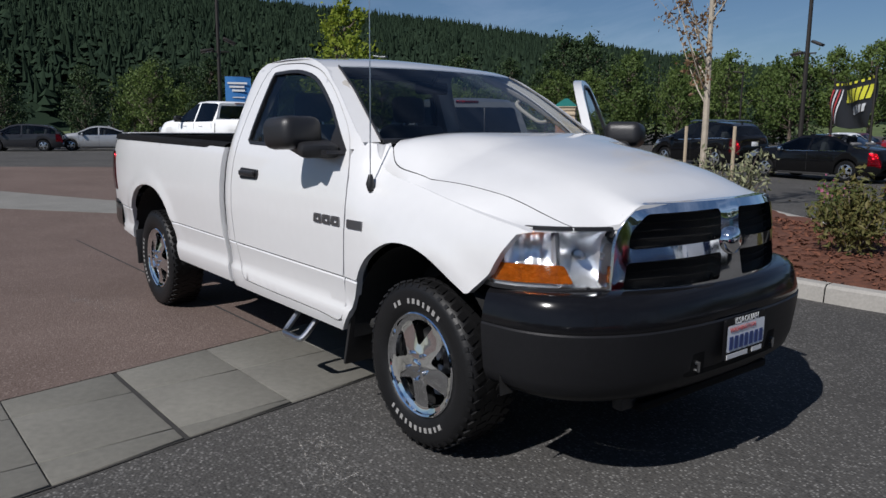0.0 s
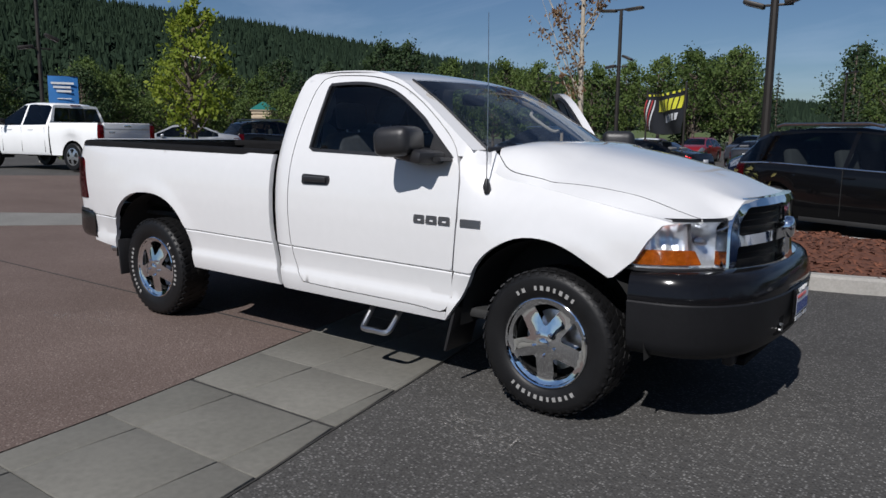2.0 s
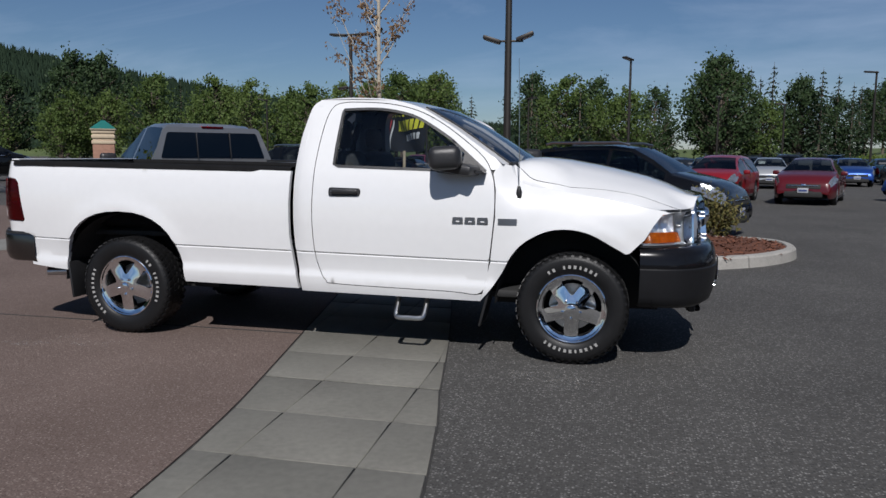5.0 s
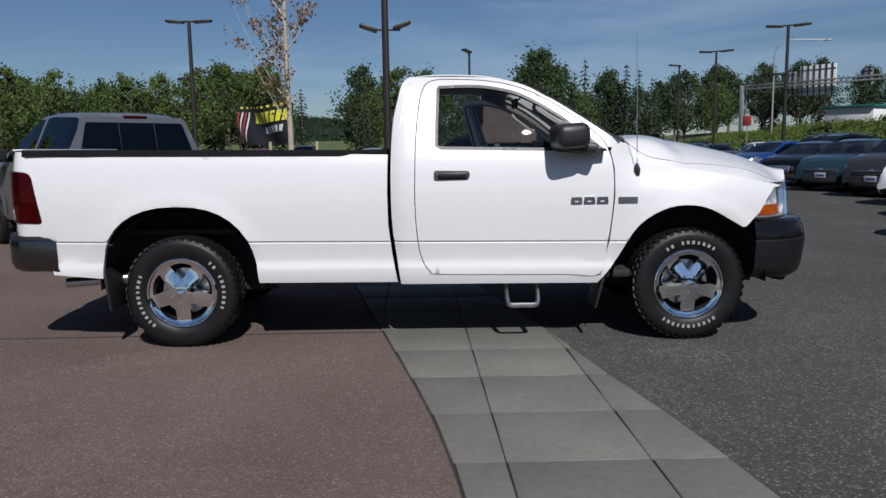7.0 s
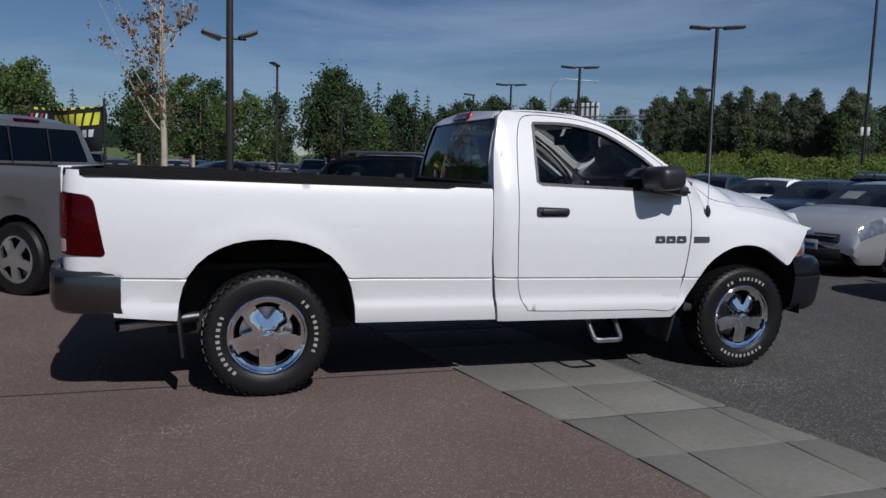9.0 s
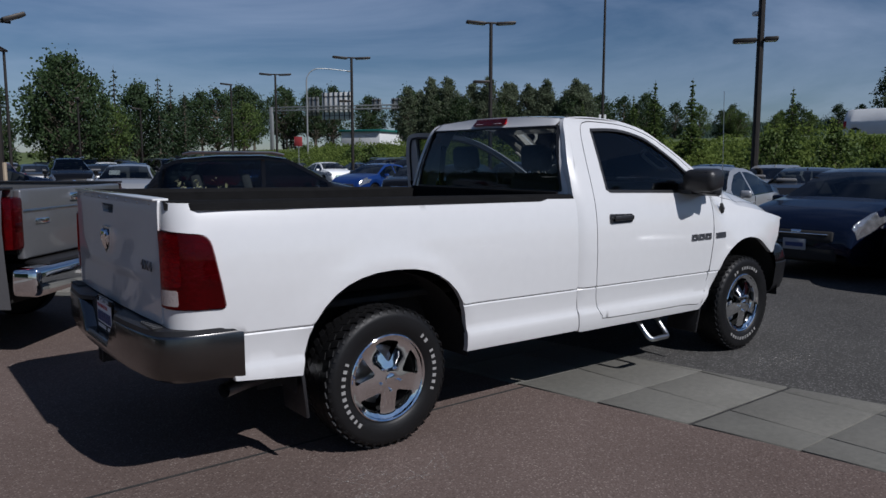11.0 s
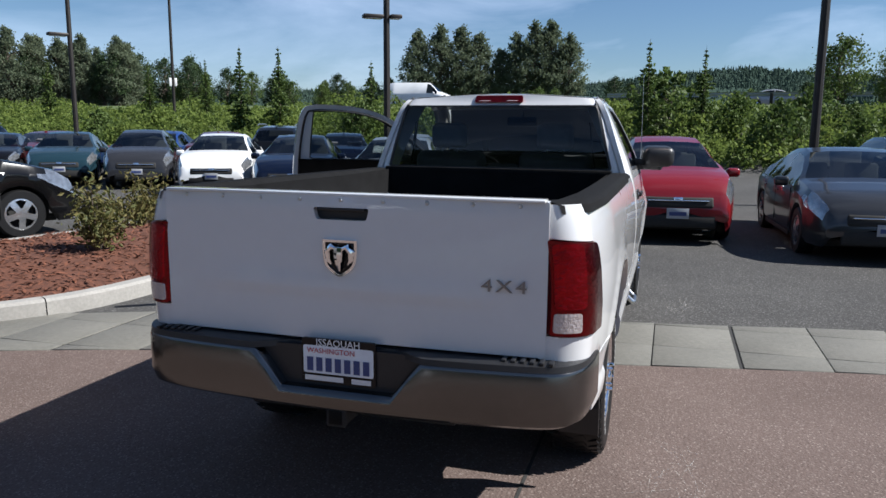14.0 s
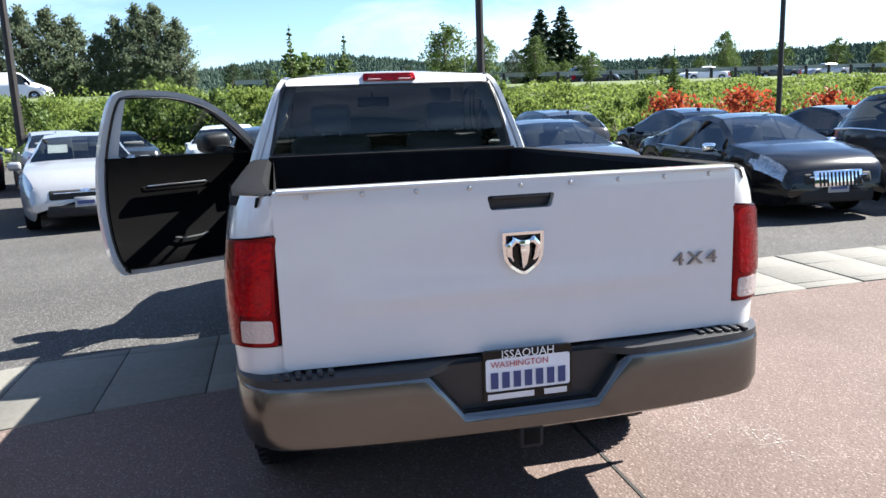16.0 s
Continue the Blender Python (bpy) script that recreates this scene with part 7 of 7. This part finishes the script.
part("cloth", sheet([(0, 1.75), (1, 1.65), (1, 3.15), (0, 3.3)], [], on_banner, 0.09), BANNERBLACK, vb)
for k in range(4):
    part("red_stripe", sheet([(0.02 + k * 0.055, 1.80), (0.045 + k * 0.055, 1.80), (0.045 + k * 0.055, 3.0), (0.02 + k * 0.055, 3.0)], [], lambda u, v: on_banner(u, v, 0.03), 0.2), BANNERRED if k % 2 == 0 else SIGNWHITE, vb)
for k in range(10):
    part("edge_mark", sheet([(0.04 + k * 0.095, 3.14), (0.085 + k * 0.095, 3.13), (0.075 + k * 0.095, 3.22), (0.03 + k * 0.095, 3.22)], [], lambda u, v: on_banner(u, v, 0.03), 0.2), YELLOW, vb)
for k in range(7):
    part("yellow_bar", sheet([(0.32 + k * 0.09, 2.55), (0.385 + k * 0.09, 2.55), (0.385 + k * 0.09, 2.98), (0.32 + k * 0.09, 2.98)], [], lambda u, v: on_banner(u, v, 0.03), 0.2), YELLOW, vb)
for k in range(5):
    part("white_bar", sheet([(0.52 + k * 0.08, 2.15), (0.575 + k * 0.08, 2.15), (0.575 + k * 0.08, 2.40), (0.52 + k * 0.08, 2.40)], [], lambda u, v: on_banner(u, v, 0.03), 0.2), SIGNWHITE, vb)
for p in (pa, pb):
    part("post", tube([(p.x, p.y, 0), (p.x, p.y, 3.4)], 0.04, 8), POLE, vb)
# masonry pillars with teal caps
for x, y in ((-39.6, 32.2), (-32.3, 38.3)):
    pi = thing("gate_pillar", "banded brick and stucco pillar with a teal hipped cap", "pillar", pose(x, y, 0, 0, 0, 35) @ Matrix.Diagonal((1.35, 1.35, 0.95, 1)), "gate pillars")
    part("shaft", box(1.0, 1.0, 2.5, (0, 0, 1.25), 0.02), BRICK, pi)
    for z in (2.35, 2.75, 3.1):
        part("band", box(1.08, 1.08, 0.24, (0, 0, z), 0.02), STUCCO, pi)
    part("neck", box(0.98, 0.98, 0.9, (0, 0, 2.75), 0.01), STUCCO, pi)
    part("cornice", box(1.2, 1.2, 0.08, (0, 0, 3.26), 0.015), STUCCO, pi)
    cp = bmesh.new()
    bmesh.ops.create_cone(cp, cap_ends=True, segments=4, radius1=0.86, radius2=0.12, depth=0.6, matrix=pose(0, 0, 3.6, 0, 0, 45))
    part("cap", cp, TEALROOF, pi)
# highway gantry
ga = thing("sign_gantry", "grey highway gantry carrying signs seen from the back", "gantry", pose(37.6, 85.2, 2.4, 0, 0, -55.3))
for x in (0, 19.6):
    part("post", box(0.42, 0.42, 5.9, (x, 0, 2.95), 0.05), GREYPOLE, ga)
for z in (5.45, 5.85):
    part("beam", box(19.6, 0.16, 0.16, (9.8, 0, z), 0.02), GREYPOLE, ga)
for k in range(24):
    part("brace", tube([(0.4 + k * 0.8, 0, 5.45), (0.8 + k * 0.8, 0, 5.85)], 0.05, 5), GREYPOLE, ga)
for x, w, h in ((5.6, 1.8, 2.3), (9.0, 4.1, 3.3), (14.3, 1.2, 1.5), (16.9, 1.3, 1.5)):
    part("sign_panel", box(w, 0.12, h, (x, 0.45, 5.9), 0.02), SIGNWHITE if w > 3 else GREYPOLE, ga)
    for k in range(max(2, int(w / 0.6))):
        part("sign_rib", box(0.08, 0.1, h * 1.1, (x - w / 2 + (k + 0.5) * w / max(2, int(w / 0.6)), 0.33, 5.9)), POLE, ga)
    for q in range(3):
        part("sign_rail", box(w, 0.06, 0.05, (x, 0.36, 5.9 + (q - 1) * h * 0.36)), POLE, ga)
# guard rail and road of the highway
rd = tagged(finish(box(14, 260, 0.08, (53, 0, 3.185), 0.0), "road", ASPHALT), "grey highway on its bank", "road", kind="structure")
gr = thing("guard_rail", "weathered highway guard rail on posts", "guard rail")
part("beam", grid([[(45.4 + d, y, 3.2 + h) for d, h in ((0, 0.78), (0.06, 0.72), (0.0, 0.66), (0.0, 0.62), (0.06, 0.56), (0.0, 0.48))] for y in np.linspace(-75, 3, 30)]), GREYPOLE, gr)
for k in range(39):
    part("post", box(0.14, 0.18, 0.85, (45.25, -75 + k * 2, 3.50), 0.01), POLE, gr)
# small pale building and red sign far off
hs = thing("far_building", "small pale building with a low roof far off", "building", pose(55, 88, 3.0, 0, 0, 30))
part("wall", box(9, 6, 2.6, (0, 0, 1.3), 0.02), SIGNWHITE, hs)
part("roof", box(9.6, 6.6, 0.3, (0, 0, 2.7), 0.05), TEALROOF, hs)
st = thing("stop_sign", "red sign on a thin post", "sign", pose(24.0, 51.0, 0, 0, 0, -60))
part("post", tube([(0, 0, 0), (0, 0, 3.4)], 0.03, 6), GREYPOLE, st)
part("plate", box(0.75, 0.02, 0.75, (0, -0.05, 3.1), 0.005), BANNERRED, st)

# ---- planting ----
def bare_tree():
    rnd = random.Random(9)
    root = thing("young_tree", "slender young tree with sparse bronze leaves tied to stakes", "tree", pose(-2.8, 8.7, 0.2))
    t = bmesh.new()
    tube([(0, 0, -0.1), (0.01, 0, 1.5), (-0.02, 0.01, 3.0), (0, 0, 6.0), (0.05, 0, 7.6)], [0.06, 0.055, 0.042, 0.022, 0.006], 8, t)
    pts = []
    for k in range(22):
        z = 1.7 + 4.4 * k / 22
        a = rnd.uniform(0, 6.28)
        l = rnd.uniform(0.6, 1.05) * (1.15 - 0.028 * k)
        d = Vector((math.cos(a), math.sin(a), 0))
        ln = [Vector((0, 0, z)) + d * l * q + Vector((0, 0, 1.75 * l * q ** 1.25)) for q in (0, 0.25, 0.5, 0.75, 1)]
        tube(ln, [0.016, 0.012, 0.009, 0.006, 0.003], 5, t)
        for j in range(7):
            o = ln[rnd.randint(1, 4)]
            e = o + Vector((rnd.gauss(0, 0.16), rnd.gauss(0, 0.16), rnd.uniform(0.1, 0.4)))
            tube([o, e], [0.005, 0.002], 4, t)
            for _ in range(12):
                q = o.lerp(e, rnd.random())
                pts.append(q + Vector((rnd.gauss(0, 0.07), rnd.gauss(0, 0.07), rnd.uniform(-0.12, 0.03))))
    part("trunk", t, PALEBARK, root)
    cloud(*leaves(pts, 0.085, rnd, 0.4, 0.75), "leaves", LEAFBROWN, root)
    for y, z in ((-0.42, 1.35), (0.5, 1.35)):
        part("stake", tube([(y, 0.1, -0.1), (y, 0.1, z)], 0.03, 7), WOODSTAKE, root)
    part("tie", tube([(-0.42, 0.1, 1.15), (0, 0, 1.1), (0.5, 0.1, 1.15)], 0.008, 4), PLASTIC, root)


bare_tree()
lime = broadleaf("young_lime_tree", "young tree with bright yellow-green leaves", 5.6, 2.6, 2600, LEAFLIME, 31, 0.15, 0.26, clumps=34)
lime.matrix_world = pose(-16.6, 10.0, west(-16.6)) @ Matrix.Diagonal((1, 1, 0.93, 1))


def island_shrub(name, label, x, y, h, w, n, material, seed, size, petals=None):
    rnd = random.Random(seed)
    root = thing(name, label, "shrub", pose(x, y, 0.2))
    t = bmesh.new()
    pts, tips = [], []
    for k in range(16):
        a, r = rnd.uniform(0, 6.28), w / 2 * math.sqrt(rnd.random())
        e = Vector((r * math.cos(a), r * math.sin(a), h * rnd.uniform(0.55, 1.0) * (1 - 0.35 * (r / (w / 2)) ** 2)))
        tube([(0, 0, -0.05), e * 0.5 + Vector((0, 0, 0.05)), e], [0.014, 0.009, 0.004], 5, t)
        tips.append(e)
        for _ in range(n // 16):
            q = e * rnd.uniform(0.35, 1.05)
            pts.append(q + Vector((rnd.gauss(0, 0.08), rnd.gauss(0, 0.08), rnd.gauss(0, 0.07))))
    tagged(part("stems", t, BARK, root), kind="stuff")
    cloud(*leaves(pts, size, rnd, 0.8, 0.6), "leaves", material, root)
    if petals:
        pp = [e + Vector((rnd.gauss(0, 0.05), rnd.gauss(0, 0.05), rnd.gauss(0.02, 0.04))) for e in tips[:9] for _ in range(6)]
        cloud(*leaves(pp, size * 0.8, rnd), "blossoms", petals, root)
    return root


LEAFGREY = leafmat("leaf_variegated", (0.12, 0.14, 0.07), (0.38, 0.38, 0.24), 0.3)
LEAFRHODO = leafmat("leaf_rhododendron", (0.03, 0.06, 0.015), (0.16, 0.18, 0.05), 0.3)
LEAFORANGE = leafmat("leaf_orange_tips", (0.035, 0.06, 0.015), (0.17, 0.14, 0.05), 0.3)
PETAL = leafmat("pink_petals", (0.28, 0.05, 0.12), (0.42, 0.16, 0.26), 0.4)
island_shrub("rhododendron", "compact rhododendron with orange-tipped leaves in the mulch", 1.25, 4.95, 0.82, 0.72, 1500, LEAFORANGE, 41, 0.075)
island_shrub("variegated_shrub", "pale variegated shrub in the mulch", -0.45, 5.5, 1.15, 1.15, 1100, LEAFGREY, 42, 0.07)
island_shrub("blossoming_shrub", "green shrub with a few pink blossoms in the mulch", 0.5, 6.5, 0.8, 0.85, 1100, LEAFRHODO, 44, 0.075, PETAL)
island_shrub("rhododendron", "rounded rhododendron with reddish new leaves in the mulch", 3.45, 6.1, 0.72, 0.95, 1700, LEAFORANGE, 45, 0.075)
for x, y in ((-17.5, 10.9), (-22.0, 9.0), (-20.4, 9.6), (-26, 7.0)):
    plant(shrubs[2], x, y, 0.42, west(x))
box_hedge = tagged(finish(box(6, 0.25, 0.2, (-16.7, 10.6, west(-16.7) + 0.02), 0.03, (0, 0, 85)), "kerb_far", KERB), "pale kerb of a far island", "kerb", kind="structure")

# bark chips lying on the mulch
rnd = random.Random(77)
vs, fs = [], []
lo_ = [p for p in ISLAND]
cnt = 0
while cnt < 5200:
    x, y = rnd.uniform(-3, 6.4), rnd.uniform(3.8, 7.6)
    if not inside((x, y), lo_):
        continue
    p = mound(x, y)
    if min((Vector((x, y)) - Vector(q)).length for q in ISLAND[::2]) < 0.2:
        continue
    a, l, w = rnd.uniform(0, 6.28), rnd.uniform(0.02, 0.06), rnd.uniform(0.008, 0.02)
    d, e = Vector((math.cos(a), math.sin(a), rnd.uniform(-0.5, 0.5))) * l, Vector((-math.sin(a), math.cos(a), rnd.uniform(-0.6, 0.6))) * w
    k = len(vs)
    q = p + Vector((0, 0, 0.012))
    vs += [q - d, q + e, q + d, q - e]
    fs += [(k, k + 1, k + 2, k + 3)]
    cnt += 1
CHIP = mat("bark_chips", (0.17, 0.06, 0.03), 0.9, spread=0.6, scale=30, second=(0.05, 0.018, 0.01), island=0.6)
tagged(cloud(vs, fs, "bark_chips", CHIP, None), "loose red-brown bark chips", "mulch", kind="stuff")

# ---- pale tyre scuffs on the paving ----
SCUFF = bpy.data.materials.new("scuffed_dust")
SCUFF.use_nodes = True
sn, sl = SCUFF.node_tree.nodes, SCUFF.node_tree.links
sp = sn["Principled BSDF"]
sp.inputs["Base Color"].default_value, sp.inputs["Roughness"].default_value = (0.42, 0.40, 0.37, 1), 0.95
sc_co, sc_n, sc_r = sn.new("ShaderNodeTexCoord"), sn.new("ShaderNodeTexNoise"), sn.new("ShaderNodeMapRange")
sc_n.inputs["Scale"].default_value, sc_n.inputs["Detail"].default_value = 55, 5
sc_r.inputs["From Min"].default_value, sc_r.inputs["From Max"].default_value, sc_r.inputs["To Max"].default_value = 0.42, 0.75, 0.75
sl.new(sc_co.outputs["Object"], sc_n.inputs["Vector"]), sl.new(sc_n.outputs["Fac"], sc_r.inputs["Value"]), sl.new(sc_r.outputs["Result"], sp.inputs["Alpha"])
rs = random.Random(12)
for cx, cy, spread_ in ((1.80, -1.42, 0.42), (-1.95, -1.30, 0.5), (1.55, -1.30, 0.25), (-2.35, -1.45, 0.3)):
    b = bmesh.new()
    for k in range(26):
        a = rs.uniform(0, 6.283)
        l, w = spread_ * rs.uniform(0.15, 0.7), rs.uniform(0.003, 0.010)
        o = Vector((cx + rs.gauss(0, spread_ * 0.35), cy + rs.gauss(0, spread_ * 0.16), 0.0045))
        d = Vector((math.cos(a), math.sin(a) * 0.45, 0)).normalized()
        n_ = Vector((-d.y, d.x, 0))
        b.faces.new([b.verts.new(q) for q in (o - d * l / 2, o - n_ * w / 2, o + d * l / 2, o + n_ * w / 2)])
    for f in b.faces:
        f.normal_update()
        if f.normal.z < 0:
            f.normal_flip()
    tagged(finish(b, "tyre_scuff", SCUFF), "pale dusty tyre scuff on the paving", "scuff", kind="structure")

# ---- the slabs of the band, piece by piece ----
SLABMAT = mat("slab_piece", (0.120, 0.116, 0.101), 0.85, spread=0.14, scale=1.7, bump=0.22, bscale=330)
sn, sl = SLABMAT.node_tree.nodes, SLABMAT.node_tree.links
oi = sn.new("ShaderNodeObjectInfo")
mr = sn.new("ShaderNodeMapRange")
mr.inputs["To Min"].default_value, mr.inputs["To Max"].default_value = 0.86, 1.1
sl.new(oi.outputs["Random"], mr.inputs["Value"])
mulc = sn.new("ShaderNodeMix")
mulc.data_type, mulc.blend_type = "RGBA", "MULTIPLY"
mulc.inputs["Factor"].default_value = 1.0
pb_ = sn["Principled BSDF"]
src = pb_.inputs["Base Color"].links[0].from_socket
sl.new(src, mulc.inputs["A"]), sl.new(mr.outputs["Result"], mulc.inputs["B"]), sl.new(mulc.outputs["Result"], pb_.inputs["Base Color"])
ys = [-1.77 + 0.615 * k for k in range(-20, 14)]


def joint_x(c, y):
    """The long joints run straight, 0.64 m apart; the curved kerb lines cut them."""
    return 0.22 + 0.64 * c - 0.029 * (y + 0.56)


for k in range(len(ys) - 1):
    g0 = 0.016 if (k - 20) % 4 == 0 else 0.004
    g1 = 0.016 if (k - 19) % 4 == 0 else 0.004
    for c in range(-6, 3):
        pts = []
        for y in (ys[k] + g0, ys[k + 1] - g1):
            a, b_ = red_x(y) + 0.018, grey_x(y) - 0.012
            x0, x1 = max(a, joint_x(c, y) + 0.004), min(b_, joint_x(c + 1, y) - 0.004)
            if x1 < x0 + 0.012:
                x0 = x1 = min(max((x0 + x1) / 2, a), b_)
                x0, x1 = x0 - 0.006, x1 + 0.006
            pts.append((x0, x1, y))
        if max(q[1] - q[0] for q in pts) < 0.03:
            continue
        (xa, xb, y0), (xc, xd, y1) = pts
        top = 0.0035 + rnd.uniform(-0.0012, 0.0012)
        b = bmesh.new()
        e = min(0.005, (xb - xa) * 0.3, (xd - xc) * 0.3)
        lowr = [b.verts.new(p) for p in ((xa, y0, -0.01), (xb, y0, -0.01), (xd, y1, -0.01), (xc, y1, -0.01))]
        up = [b.verts.new(p) for p in ((xa, y0, top - 0.003), (xb, y0, top - 0.003), (xd, y1, top - 0.003), (xc, y1, top - 0.003))]
        tp = [b.verts.new(p) for p in ((xa + e, y0 + e, top), (xb - e, y0 + e, top), (xd - e, y1 - e, top), (xc + e, y1 - e, top))]
        for lo2, hi2 in ((lowr, up), (up, tp)):
            for q in range(4):
                b.faces.new((lo2[q], lo2[(q + 1) % 4], hi2[(q + 1) % 4], hi2[q]))
        b.faces.new(tp)
        finish(b, "slab", SLABMAT, slab_band, "", 60)
